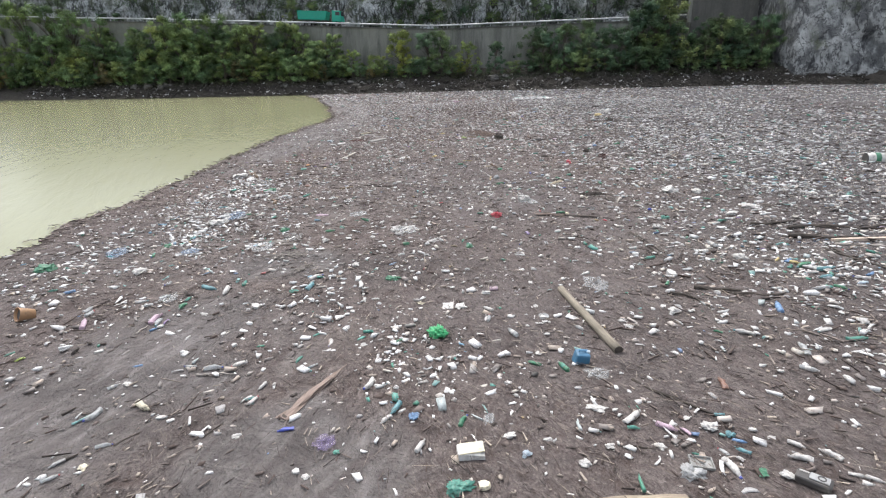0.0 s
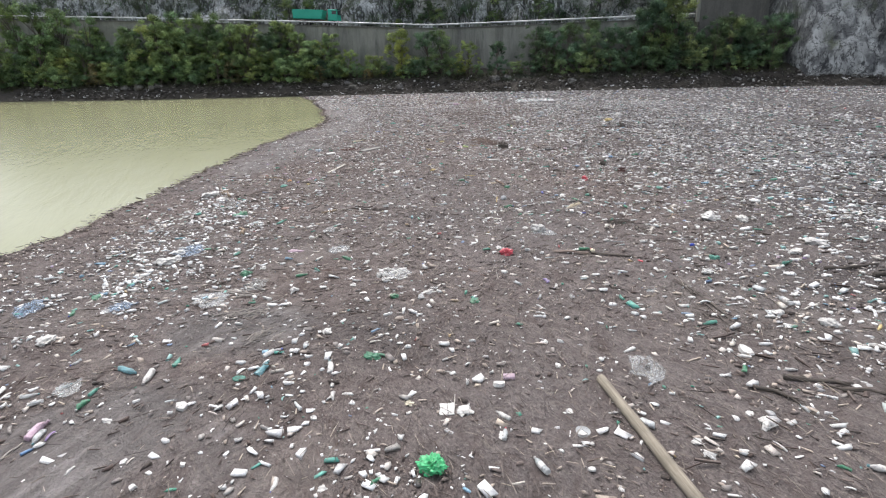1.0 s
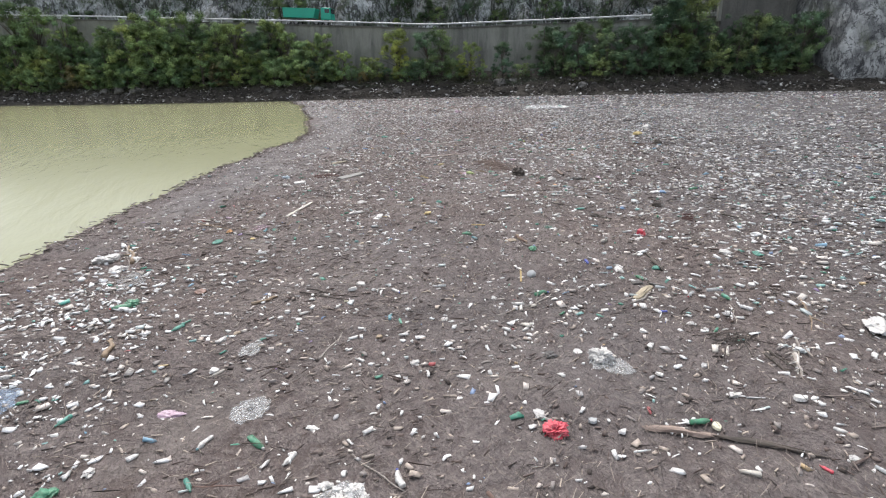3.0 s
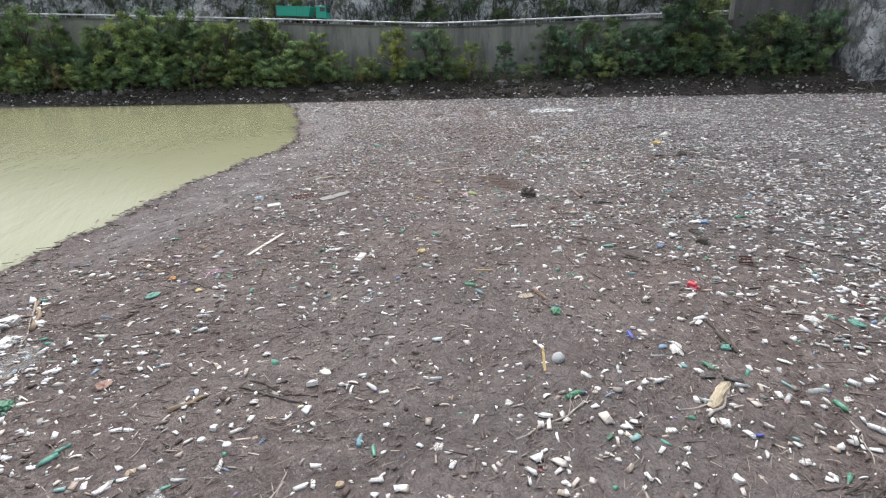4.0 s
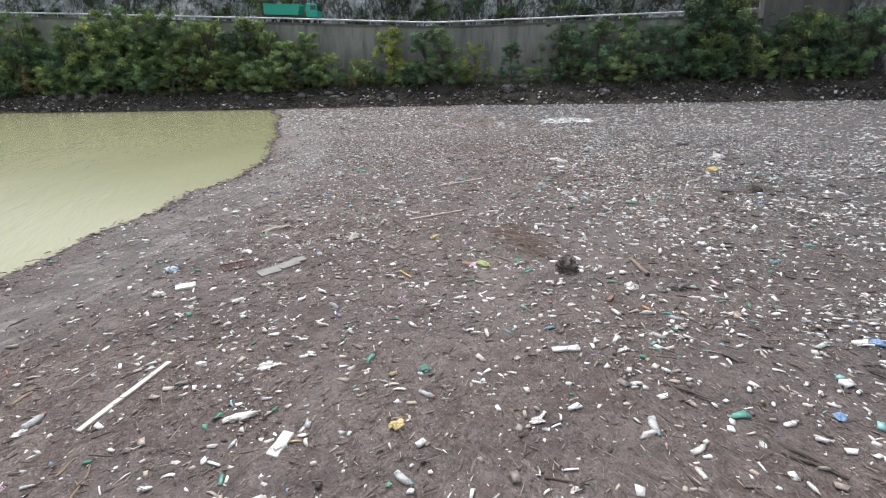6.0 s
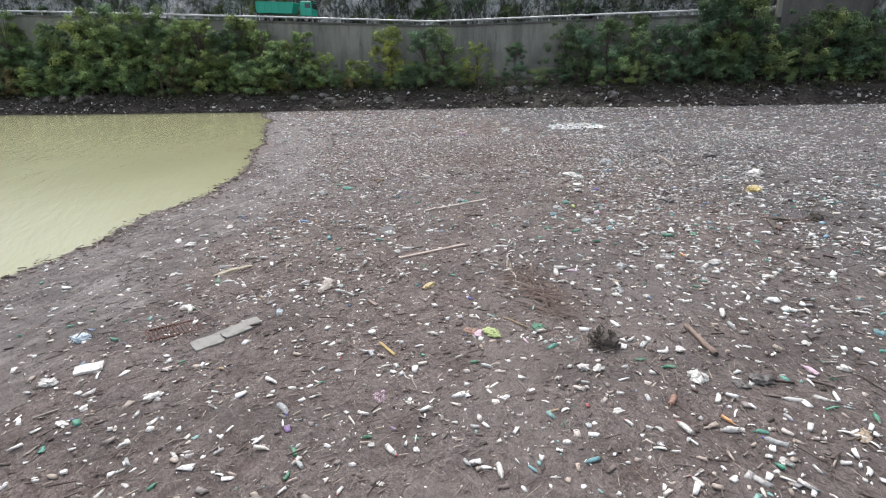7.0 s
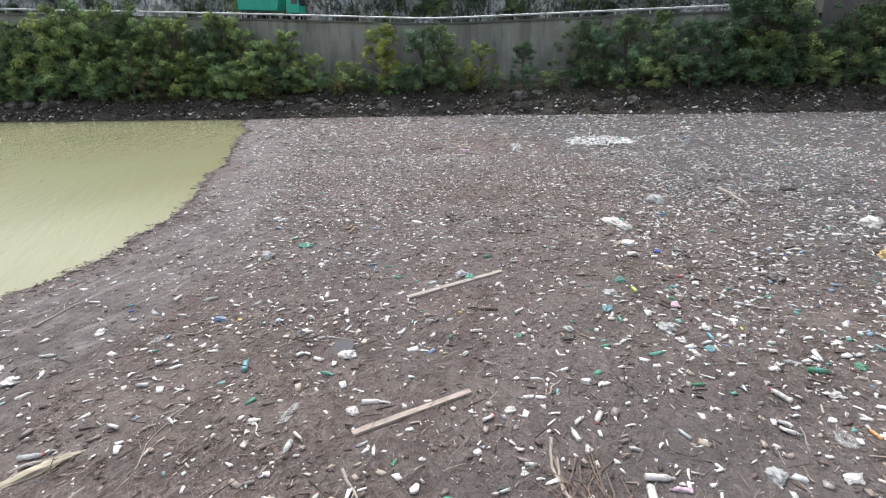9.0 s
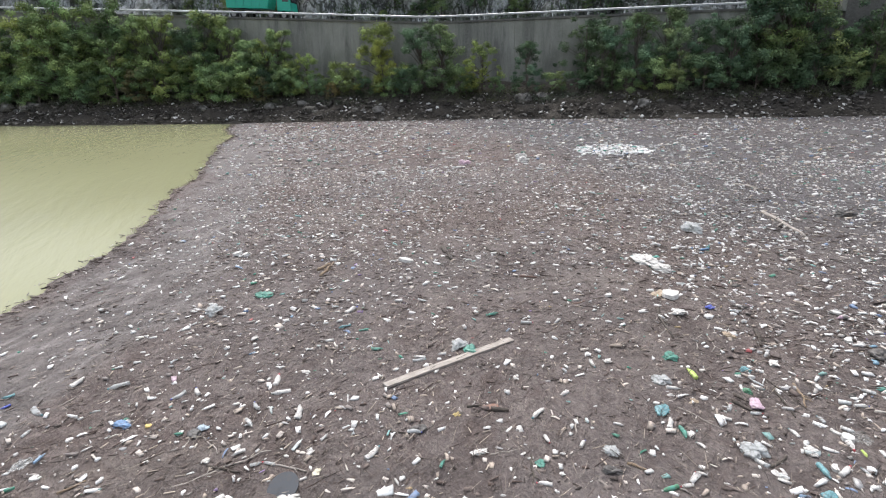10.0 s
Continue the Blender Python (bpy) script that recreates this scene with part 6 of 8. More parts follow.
bottle("green", 4.20, 43.83, -0, 0.29)
bottle("teal", -2.79, 44.23, -16, 0.29)
bottle("green", 6.63, 44.29, -16, 0.42)
bottle("cyan", -4.55, 44.52, 103, 0.44)
bottle("clear", 6.28, 44.62, -21, 0.34)
bottle("teal", 3.81, 44.97, 13, 0.36)
bottle("green", 2.84, 45.30, 19, 0.27)
bottle("white", 3.10, 45.37, 13, 0.21)
bottle("white", 1.09, 45.39, -11, 0.23)
bottle("white", 4.51, 45.47, -34, 0.19)
bottle("white", 3.40, 45.63, -31, 0.17)
bottle("cyan", 5.18, 45.69, -89, 0.32)
bottle("white", 5.49, 45.70, 36, 0.31)
bottle("clear", 5.77, 45.70, -89, 0.17)
bottle("clear", -3.28, 45.75, 27, 0.19)
bottle("clear", -3.09, 45.77, -13, 0.21)
bottle("teal", -0.41, 45.80, 72, 0.18)
bottle("clear", 4.36, 45.87, -55, 0.26)
bottle("white", -1.50, 46.02, 54, 0.32)
bottle("white", -3.67, 46.02, 35, 0.22)
bottle("lime", 6.01, 46.08, -99, 0.17)
bottle("white", 8.33, 46.27, 51, 0.44)
bottle("white", 3.65, 46.28, -58, 0.17)
bottle("white", 1.80, 46.29, 64, 0.21)
bottle("white", 5.92, 46.30, -106, 0.34)
bottle("white", 1.26, 46.39, -76, 0.21)
bottle("white", -2.38, 46.41, 59, 0.17)
bottle("clear", -7.54, 46.46, 86, 0.20)
bottle("white", 5.90, 46.57, -56, 0.23)
bottle("clear", -0.90, 46.58, 5, 0.25)
bottle("teal", 3.50, 46.58, -87, 0.29)
bottle("white", 5.24, 46.59, -76, 0.22)
bottle("clear", -3.78, 46.78, -48, 0.28)
bottle("white", 2.50, 46.80, -27, 0.17)
bottle("white", 3.36, 46.82, 67, 0.31)
bottle("clear", 5.87, 46.95, -89, 0.21)
bottle("white", 4.28, 46.98, -18, 0.26)
bottle("clear", -7.80, 47.04, -34, 0.36)
bottle("white", 1.17, 47.07, 50, 0.35)
bottle("white", -3.00, 47.10, 97, 0.39)
bottle("clear", -6.74, 47.10, 23, 0.17)
bottle("clear", 4.90, 47.11, -6, 0.20)
bottle("cobalt", -8.54, 47.23, 69, 0.17)
bottle("clear", -3.86, 47.28, -50, 0.27)
bottle("clear", 4.53, 47.29, 58, 0.24)
bottle("white", 6.76, 47.34, 0, 0.25)
bottle("cyan", -8.75, 47.56, 59, 0.21)
bottle("clear", -5.43, 47.58, 61, 0.31)
bottle("white", -5.17, 47.74, -51, 0.29)
bottle("white", 3.77, 47.89, -6, 0.25)
bottle("white", 5.30, 47.92, -50, 0.23)
bottle("white", -7.72, 48.05, 79, 0.34)
bottle("white", -3.74, 48.15, 96, 0.39)
bottle("lime", 4.30, 48.39, -86, 0.36)
bottle("white", 6.18, 48.39, -56, 0.17)
bottle("clear", 1.88, 48.54, -70, 0.17)
bottle("white", 2.47, 48.78, -83, 0.27)
bottle("clear", -1.02, 48.92, 13, 0.28)
bottle("clear", 6.05, 49.12, 52, 0.27)
bottle("teal", -1.98, 49.39, -0, 0.25)
bottle("teal", -2.40, 50.30, 16, 0.28)
bottle("cyan", -2.92, 50.49, 39, 0.31)
bottle("clear", 1.36, 50.67, -9, 0.29)
bottle("teal", 0.57, 51.14, 16, 0.31)
bottle("clear", 6.39, 51.25, -1, 0.26)
bottle("white", -2.96, 51.41, 61, 0.41)
bottle("blue", 7.46, 55.86, 23, 0.35)
stick("dark", 6.11, 7.11, -55, 0.26, 0.031)
stick("dark", 3.50, 7.52, -44, 1.27, 0.029)
stick("pale", -5.74, 9.91, 83, 0.37, 0.017)
stick("pale", 3.55, 10.00, -77, 0.23, 0.012)
stick("dark", 4.35, 10.16, -34, 0.52, 0.015)
stick("dark", 5.28, 11.01, -77, 0.85, 0.017)
stick("dark", 6.03, 11.34, -41, 0.88, 0.027)
stick("dark", 9.75, 13.62, -70, 0.90, 0.039)
stick("dark", 5.41, 14.29, -84, 2.32, 0.020)
stick("pale", -3.47, 14.52, 70, 0.41, 0.012)
stick("pale", -3.68, 14.68, 71, 0.72, 0.015)
stick("pale", -3.68, 14.88, 69, 0.48, 0.012)
stick("pale", -4.47, 15.21, 25, 0.61, 0.020)
stick("dark", 5.30, 15.29, -79, 0.85, 0.029)
stick("pale", -4.93, 15.38, -17, 1.39, 0.024)
stick("pale", -2.87, 15.91, 59, 0.36, 0.012)
stick("pale", -0.85, 16.98, -42, 1.05, 0.012)
stick("dark", 5.79, 19.73, -72, 0.88, 0.023)
stick("white", 6.03, 19.81, -117, 1.11, 0.026)
stick("wood", -6.52, 20.37, 110, 0.78, 0.060)
stick("pale", -2.14, 20.89, 87, 0.68, 0.012)
stick("pale", 1.68, 21.29, -88, 0.29, 0.012)
stick("pale", -4.43, 21.49, 90, 0.44, 0.012)
stick("pale", 5.79, 21.63, -111, 1.02, 0.013)
stick("pale", 2.02, 22.48, 53, 0.84, 0.013)
stick("pale", 4.08, 22.57, 25, 1.13, 0.017)
stick("wood", -4.24, 22.58, 42, 0.62, 0.044)
stick("dark", -2.92, 22.80, -24, 1.41, 0.022)
stick("pale", -8.42, 22.87, 81, 1.82, 0.014)
stick("dark", -2.83, 22.99, -24, 1.39, 0.020)
stick("yellow", 1.69, 23.95, -95, 0.83, 0.028)
stick("dark", -1.40, 24.94, 20, 0.52, 0.027)
stick("dark", 5.19, 25.02, -96, 0.93, 0.029)
stick("pale", -9.23, 25.68, -58, 2.83, 0.022)
stick("wood", -9.34, 26.02, 121, 1.72, 0.062)
stick("dark", 2.17, 26.13, -67, 0.87, 0.014)
stick("wood", 1.99, 26.94, -73, 0.67, 0.046)
stick("dark", -3.65, 26.97, 18, 0.20, 0.019)
stick("dark", -6.71, 27.86, -15, 1.46, 0.022)
stick("dark", 0.54, 28.02, -45, 1.06, 0.012)
stick("yellow", 0.76, 28.56, -6, 0.45, 0.028)
stick("wood", -5.21, 28.86, 102, 0.80, 0.019)
stick("wood", -8.05, 28.89, -27, 2.56, 0.031)
stick("dark", 1.46, 28.93, -16, 0.60, 0.022)
stick("dark", 9.13, 28.94, -58, 1.00, 0.037)
stick("wood", -5.65, 29.17, 86, 0.43, 0.020)
stick("dark", 4.88, 29.27, -45, 0.81, 0.031)
stick("wood", -7.65, 30.87, 81, 0.45, 0.043)
stick("pale", -7.00, 31.67, 85, 0.84, 0.015)
stick("dark", 5.04, 32.21, -47, 0.67, 0.032)
stick("pale", -1.76, 33.34, 73, 0.23, 0.012)
stick("dark", 3.54, 33.55, -9, 0.53, 0.014)
stick("pale", -6.56, 33.64, 81, 0.26, 0.018)
stick("pale", -7.04, 34.59, 48, 0.37, 0.023)
stick("dark", 5.45, 35.10, -35, 0.41, 0.019)
stick("dark", 7.13, 35.49, -87, 0.48, 0.022)
stick("pale", -0.87, 35.54, -72, 0.42, 0.015)
stick("white", -1.05, 35.79, -53, 0.31, 0.016)
stick("pale", 7.05, 36.67, -93, 0.47, 0.012)
stick("yellow", -1.53, 36.81, -55, 0.65, 0.036)
stick("wood", 1.15, 38.00, -48, 0.71, 0.029)
stick("dark", 0.34, 38.73, -18, 0.53, 0.020)
stick("orange", -2.19, 39.08, -48, 0.37, 0.050)
stick("dark", 3.41, 39.37, -107, 0.66, 0.032)
stick("dark", -2.34, 39.61, -53, 0.24, 0.031)
stick("pale", 1.51, 39.69, -60, 0.55, 0.012)
stick("pale", -8.44, 39.74, 63, 0.93, 0.018)
stick("pale", -4.02, 40.01, 89, 0.69, 0.012)
stick("dark", 3.85, 40.09, 34, 0.51, 0.013)
stick("dark", 4.21, 40.11, 8, 0.42, 0.015)
stick("pale", -6.66, 40.21, 55, 0.73, 0.014)
stick("pale", 1.35, 40.27, -87, 0.69, 0.018)
stick("dark", -3.52, 40.27, 99, 0.62, 0.014)
stick("pale", -1.13, 40.83, 86, 0.25, 0.020)
stick("pale", -5.68, 40.88, 76, 0.48, 0.027)
stick("dark", -2.01, 40.99, -41, 0.88, 0.020)
stick("pale", 1.32, 41.03, -89, 2.48, 0.027)
stick("dark", -6.89, 41.03, 103, 0.20, 0.043)
stick("pale", -1.70, 41.15, -57, 0.86, 0.027)
stick("pale", 1.32, 41.22, -88, 1.22, 0.020)
stick("pale", -6.66, 41.61, 36, 0.81, 0.040)
stick("dark", 1.75, 41.62, -22, 0.27, 0.030)
stick("dark", -7.53, 41.85, 29, 0.41, 0.020)
stick("dark", -9.90, 41.86, -57, 2.08, 0.015)
stick("pale", 5.23, 42.27, -109, 0.68, 0.012)
stick("white", -3.57, 42.48, -59, 0.47, 0.018)
stick("dark", -6.46, 42.49, 11, 0.33, 0.024)
stick("pale", -5.45, 42.53, 49, 0.23, 0.028)
stick("pale", -5.29, 43.00, 42, 0.45, 0.014)
stick("pale", 1.56, 43.77, 58, 0.61, 0.022)
stick("pale", -6.41, 44.07, 25, 0.46, 0.024)
stick("pale", -7.53, 44.43, 36, 0.43, 0.020)
stick("wood", -5.87, 45.23, 50, 0.37, 0.020)
stick("pale", 2.03, 45.32, -48, 0.46, 0.012)
stick("dark", -3.76, 45.64, -14, 0.61, 0.021)
stick("dark", 0.95, 45.71, -94, 0.64, 0.022)
stick("pale", 0.59, 46.10, 17, 0.53, 0.013)
stick("pale", -4.21, 46.21, -43, 0.58, 0.014)
stick("pale", -4.64, 46.32, 94, 0.41, 0.014)
stick("dark", -1.17, 46.57, -9, 0.38, 0.014)
stick("pale", 1.81, 46.82, 75, 0.48, 0.014)
stick("dark", 0.09, 47.32, 11, 0.26, 0.030)
stick("pale", -7.50, 47.44, 70, 0.31, 0.013)
stick("dark", 4.86, 47.58, -57, 0.30, 0.029)
stick("dark", 5.71, 47.74, -75, 1.18, 0.012)
stick("pale", 6.37, 49.53, 28, 0.66, 0.017)
stick("dark", 8.24, 49.58, -74, 1.03, 0.030)
stick("pale", 5.00, 49.85, 59, 1.03, 0.014)
stick("dark", 6.27, 49.88, -107, 0.77, 0.042)
stick("pale", 5.24, 49.89, -110, 1.37, 0.014)
stick("pale", 4.46, 50.37, 61, 0.87, 0.015)
stick("pale", 8.96, 50.50, -93, 0.84, 0.018)
stick("pale", 4.80, 50.96, 59, 0.51, 0.012)
stick("pale", -6.73, 51.50, 20, 0.55, 0.026)
stick("pale", -5.34, 51.68, -31, 0.39, 0.022)
stick("rust", 2.78, 51.82, 28, 0.41, 0.027)
stick("wood", -4.44, 54.63, 68, 0.61, 0.055)
stick("pale", 10.12, 56.18, 31, 1.22, 0.020)
stick("pale", -10.47, 57.94, 75, 1.02, 0.019)

bag("clear", -0.22, 49.55, 0.32, 0.36)
bag("clear", -6.46, 51.38, 0.37, 0.41)
bag("clear", 2.24, 46.11, 0.20, 0.22)
bag("clear", 4.40, 46.14, 0.32, 0.35)
bag("dark", 8.23, 48.99, 0.35, 0.38)
bag("grey", 3.20, 5.93, 0.22, 0.24)
bag("teal", 0.03, 49.33, 0.25, 0.27)
bag("white", -7.48, 17.48, 0.35, 0.39)
bag("white", 1.97, 6.11, 0.12, 0.14)
bottle("clear", -4.62, 5.83, 44, 0.21)
bottle("clear", -6.82, 47.94, 31, 0.39)
bottle("clear", -7.39, 10.83, 91, 0.31)
bottle("clear", 2.07, 14.86, 70, 0.20)
bottle("clear", 5.54, 16.99, -61, 0.22)
bottle("clear", 7.16, 47.78, -46, 0.25)
bottle("green", -3.54, 16.36, 32, 0.32)
bottle("pink", -5.72, 10.35, 91, 0.42)
bottle("pink", 8.61, 50.85, 16, 0.32)
bottle("tan", 0.24, 14.74, -32, 0.21)
bottle("teal", 3.39, 6.25, -29, 0.14)
bottle("white", -1.05, 45.39, -61, 0.14)
bottle("white", -1.59, 19.87, -28, 0.19)
bottle("white", -2.47, 45.43, -146, 0.14)
bottle("white", -3.53, 47.71, 19, 0.36)
bottle("white", -4.83, 11.74, 98, 0.42)
bottle("white", 0.98, 10.64, -47, 0.27)
bottle("white", 3.64, 8.76, -63, 0.15)
bottle("white", 5.52, 17.81, -38, 0.19)
bottle("white", 8.90, 50.07, -15, 0.22)
film("blue", -7.29, 18.44, 0.86, 0.99)
film("clear", -3.01, 18.35, 0.58, 0.67)
film("clear", -5.20, 14.96, 0.75, 0.86)
film("purple", -1.36, 6.50, 0.27, 0.32)
scrap("cobalt", 5.86, 51.47, 0.22, 0.24)
scrap("cobalt", 6.58, 18.23, 0.17, 0.19)
scrap("cream", 0.70, 5.71, 0.22, 0.24)
scrap("green", 4.03, 5.93, 0.13, 0.15)
scrap("grey", 2.15, 18.05, 0.17, 0.18)
scrap("white", -0.58, 19.75, 0.17, 0.18)
scrap("white", -4.11, 45.82, 0.14, 0.16)
scrap("white", -4.85, 49.93, 0.19, 0.21)
scrap("white", -7.34, 17.72, 0.33, 0.36)
scrap("white", -7.50, 18.27, 0.29, 0.32)
scrap("white", -7.58, 18.62, 0.24, 0.27)
scrap("white", -7.66, 55.87, 0.40, 0.44)
scrap("white", -7.72, 17.59, 0.31, 0.34)
scrap("white", 0.43, 10.75, 0.26, 0.28)
scrap("white", 1.11, 6.64, 0.16, 0.18)
scrap("white", 2.36, 6.43, 0.13, 0.14)
scrap("white", 2.81, 48.89, 0.17, 0.19)
scrap("white", 3.00, 6.41, 0.13, 0.14)
scrap("white", 8.02, 49.71, 0.27, 0.30)
stick("dark", -0.21, 15.76, -33, 0.34, 0.021)
stick("dark", -2.99, 6.79, 65, 0.34, 0.018)
stick("dark", -4.10, 6.61, 54, 0.37, 0.019)
stick("dark", -4.63, 6.24, 48, 0.15, 0.019)
stick("dark", -5.36, 7.25, 64, 0.20, 0.021)
stick("dark", -5.55, 16.12, -36, 0.83, 0.021)
stick("dark", 0.55, 47.20, -9, 0.30, 0.052)
stick("dark", 2.78, 6.40, -14, 0.27, 0.016)
stick("dark", 3.79, 15.39, -50, 0.51, 0.018)
stick("dark", 4.50, 50.68, -95, 1.64, 0.036)
stick("dark", 4.65, 45.89, 34, 0.45, 0.031)
stick("dark", 4.77, 47.33, -58, 0.32, 0.040)
stick("dark", 5.20, 24.55, -89, 0.80, 0.060)
stick("dark", 5.54, 47.44, -94, 0.86, 0.024)
stick("dark", 5.61, 19.65, -86, 0.67, 0.032)
stick("dark", 9.93, 13.34, -81, 1.66, 0.042)
stick("pale", -2.24, 20.38, 77, 0.92, 0.019)
stick("pale", -2.75, 45.70, -16, 0.65, 0.019)
stick("pale", -3.45, 45.90, 33, 0.69, 0.015)
stick("pale", -3.58, 8.26, 1, 0.61, 0.021)
stick("pale", -4.06, 45.46, 38, 0.80, 0.015)
stick("pale", -4.24, 15.31, 51, 0.36, 0.014)
stick("pale", -4.52, 15.33, -16, 0.84, 0.024)
stick("pale", -4.93, 15.54, -6, 0.57, 0.015)
stick("pale", -5.19, 15.50, -11, 0.71, 0.025)
stick("pale", -5.36, 57.65, 61, 1.15, 0.031)
stick("pale", 0.34, 54.41, -37, 0.84, 0.025)
stick("pale", 1.24, 16.25, -88, 0.55, 0.013)
stick("pale", 1.65, 22.14, 34, 1.62, 0.021)
stick("pale", 3.91, 47.01, -51, 0.81, 0.011)
stick("pale", 4.21, 22.50, 44, 0.84, 0.030)
stick("pale", 5.92, 19.58, -107, 0.82, 0.032)
stick("pale", 6.20, 20.06, -118, 1.10, 0.020)
stick("rust", -2.88, 16.73, 2, 0.63, 0.015)
stick("rust", 0.75, 16.39, -47, 0.59, 0.031)
stick("rust", 1.69, 53.63, -12, 0.48, 0.041)
stick("white", -4.75, 15.45, -23, 0.18, 0.043)
stick("wood", -4.28, 54.43, 88, 1.23, 0.044)
stick("wood", 2.53, 45.77, -33, 0.33, 0.024)
stick("wood", 5.94, 47.68, -103, 0.77, 0.025)
stick("wood", 7.26, 21.64, -113, 1.74, 0.023)
bag("clear", 3.64, 48.15, 0.28, 0.30)
bag("clear", 4.37, 41.44, 0.26, 0.29)
bag("clear", 7.89, 58.03, 0.62, 0.68)
bag("dark", 14.19, 59.76, 0.54, 0.59)
bag("pink", -0.28, 73.00, 0.59, 0.65)
bag("white", 14.08, 54.06, 0.65, 0.71)
bag("white", 3.36, 73.56, 0.64, 0.71)
bottle("cyan", 7.72, 47.01, -32, 0.18)
bottle("white", -1.73, 43.25, 10, 0.40)
bottle("white", -9.03, 44.94, -0, 0.35)
bottle("white", 2.71, 41.38, -2, 0.42)
scrap("white", 5.01, 51.15, 0.37, 0.40)
scrap("white", 5.13, 52.11, 0.54, 0.59)
stick("dark", -0.72, 55.75, -74, 1.33, 0.067)
stick("dark", 0.78, 55.96, -59, 1.23, 0.045)
stick("dark", 1.80, 41.49, 60, 0.52, 0.028)
stick("dark", 3.32, 41.85, -25, 0.59, 0.020)
stick("pale", -10.35, 47.29, 86, 1.88, 0.026)
stick("pale", -5.14, 42.13, 90, 2.18, 0.011)
stick("pale", -5.15, 43.01, 66, 0.65, 0.017)
stick("pale", 11.37, 58.73, -95, 3.23, 0.083)
stick("pale", 13.03, 65.12, -61, 1.24, 0.068)
stick("wood", 1.31, 41.43, -85, 0.82, 0.023)

# ---- single things on the raft ----
def between(a, b, z=0.06):
    """A pose whose x axis runs from a to b on the raft, and the length."""
    d = math.hypot(b[0] - a[0], b[1] - a[1])
    return pose((a[0] + b[0]) / 2, (a[1] + b[1]) / 2, z, 0, 0, math.degrees(math.atan2(b[1] - a[1], b[0] - a[0]))), d


def put(ob, m, label, category, group=""):
    ob.matrix_basis = m
    return tagged(ob, label, category, group)


def round_pole(a, b, radius, mat, label):
    m, d = between(a, b, 0.06 + radius * 0.55)
    ob = new("wooden_pole")
    n = 12
    pts = [((i / (n - 1) - 0.5) * d, 0.015 * noise.noise((i * 0.4, radius * 90, 0)), 0) for i in range(n)]
    rad = [radius * (1 + 0.1 * i / n + 0.04 * noise.noise((i * 0.9, 3, radius * 50))) for i in range(n)]
    part("shaft", tube(pts, rad, 14), mat, ob, smooth=True)
    part("cut_end", lathe([(d / 2 - 0.004, radius * 1.02), (d / 2 + 0.006, radius * 1.0), (d / 2 + 0.008, radius * 0.6)], 14), WOOD["dark"], ob, "dark sawn end grain")
    return put(ob, m, label, "pole")


M_POLE = make_wood("grey_tan_pole", (0.13, 0.11, 0.082), (0.26, 0.225, 0.175))
round_pole((2.59, 11.56), (3.10, 8.84), 0.075, M_POLE, "long grey-tan round wooden pole floating on the raft")
round_pole((4.76, 37.75), (4.86, 36.50), 0.05, make_wood("brown_pole", (0.10, 0.07, 0.055), (0.22, 0.16, 0.13)), "short brown round wooden pole on the raft")


def split_log(a, b, r0, r1, mat, label, hollow=False):
    """A riven piece of trunk: flat, ragged, tapering to torn ends."""
    m, d = between(a, b, 0.07)
    n = 18
    pts, rad = [], []
    for i in range(n):
        u = i / (n - 1)
        torn = min(1.0, 0.35 + 6 * u, 0.2 + 5 * (1 - u)) if not hollow else min(1.0, 0.2 + 4 * (1 - u))
        pts.append(((u - 0.5) * d, 0.04 * d * noise.noise((u * 2, r0 * 70, 0)), 0.02 * noise.noise((u * 4, 1, 5))))
        rad.append((r0 + (r1 - r0) * u) * torn * (1 + 0.3 * noise.noise((u * 6, 2, r0 * 40))))
    bm = tube(pts, rad, 14)
    for p in bm.verts:
        q = Vector((p.co.x * 3, p.co.y * 16, p.co.z * 16))
        p.co += r0 * 0.6 * noise.noise_vector(q + Vector((r0 * 10, 0, 0)))
        p.co.x += 0.5 * r0 * noise.noise((p.co.y * 30, p.co.z * 30, d))
        p.co.z = p.co.z * 0.62
    ob = new("split_log")
    part("trunk", bm, mat, ob)
    if hollow:
        # no cavity is cut: a solid dark plug paints the shade inside the hollow
        part("hollow_shade_plug", roughen(lathe([(-d / 2 - 0.02, r0 * 0.45), (-d / 2 - 0.01, r0 * 0.7), (-d / 2 + 0.04, r0 * 0.75)], 12), 0.02, 20), WOOD["dark"], ob, "dark plug coloured as the shade inside the broken hollow end")
    else:
        part("bark", roughen(tube([(-0.3 * d, r0 * 0.5, 0.0), (0, r0 * 0.62, 0.01), (0.28 * d, r0 * 0.4, 0.0)], [r0 * 0.2, r0 * 0.32, r0 * 0.15], 7), r0 * 0.2, 12), WOOD["dark"], ob, "strip of dark bark")
    return put(ob, m, label, "log")


split_log((-2.08, 7.0), (-1.48, 8.52), 0.085, 0.03, WOOD["orange"], "orange-brown split log with a hollow end", True)
split_log((-6.95, 41.0), (-6.15, 41.95), 0.10, 0.06, make_wood("pale_split_wood", (0.25, 0.215, 0.15), (0.44, 0.395, 0.30)), "pale yellowish split log with a dark end")
split_log((-3.62, 39.75), (-3.55, 40.72), 0.13, 0.09, WOOD["pale"], "thick grey weathered chunk of wood")
split_log((-0.97, 39.97), (-0.78, 40.42), 0.08, 0.06, make_wood("tan_wood", (0.25, 0.20, 0.10), (0.44, 0.36, 0.20)), "short tan stub of a log")
split_log((4.05, 22.42), (4.63, 23.2), 0.10, 0.07, make_wood("straw_wood", (0.22, 0.18, 0.115), (0.40, 0.345, 0.25)), "pale straw-coloured slab of split wood")
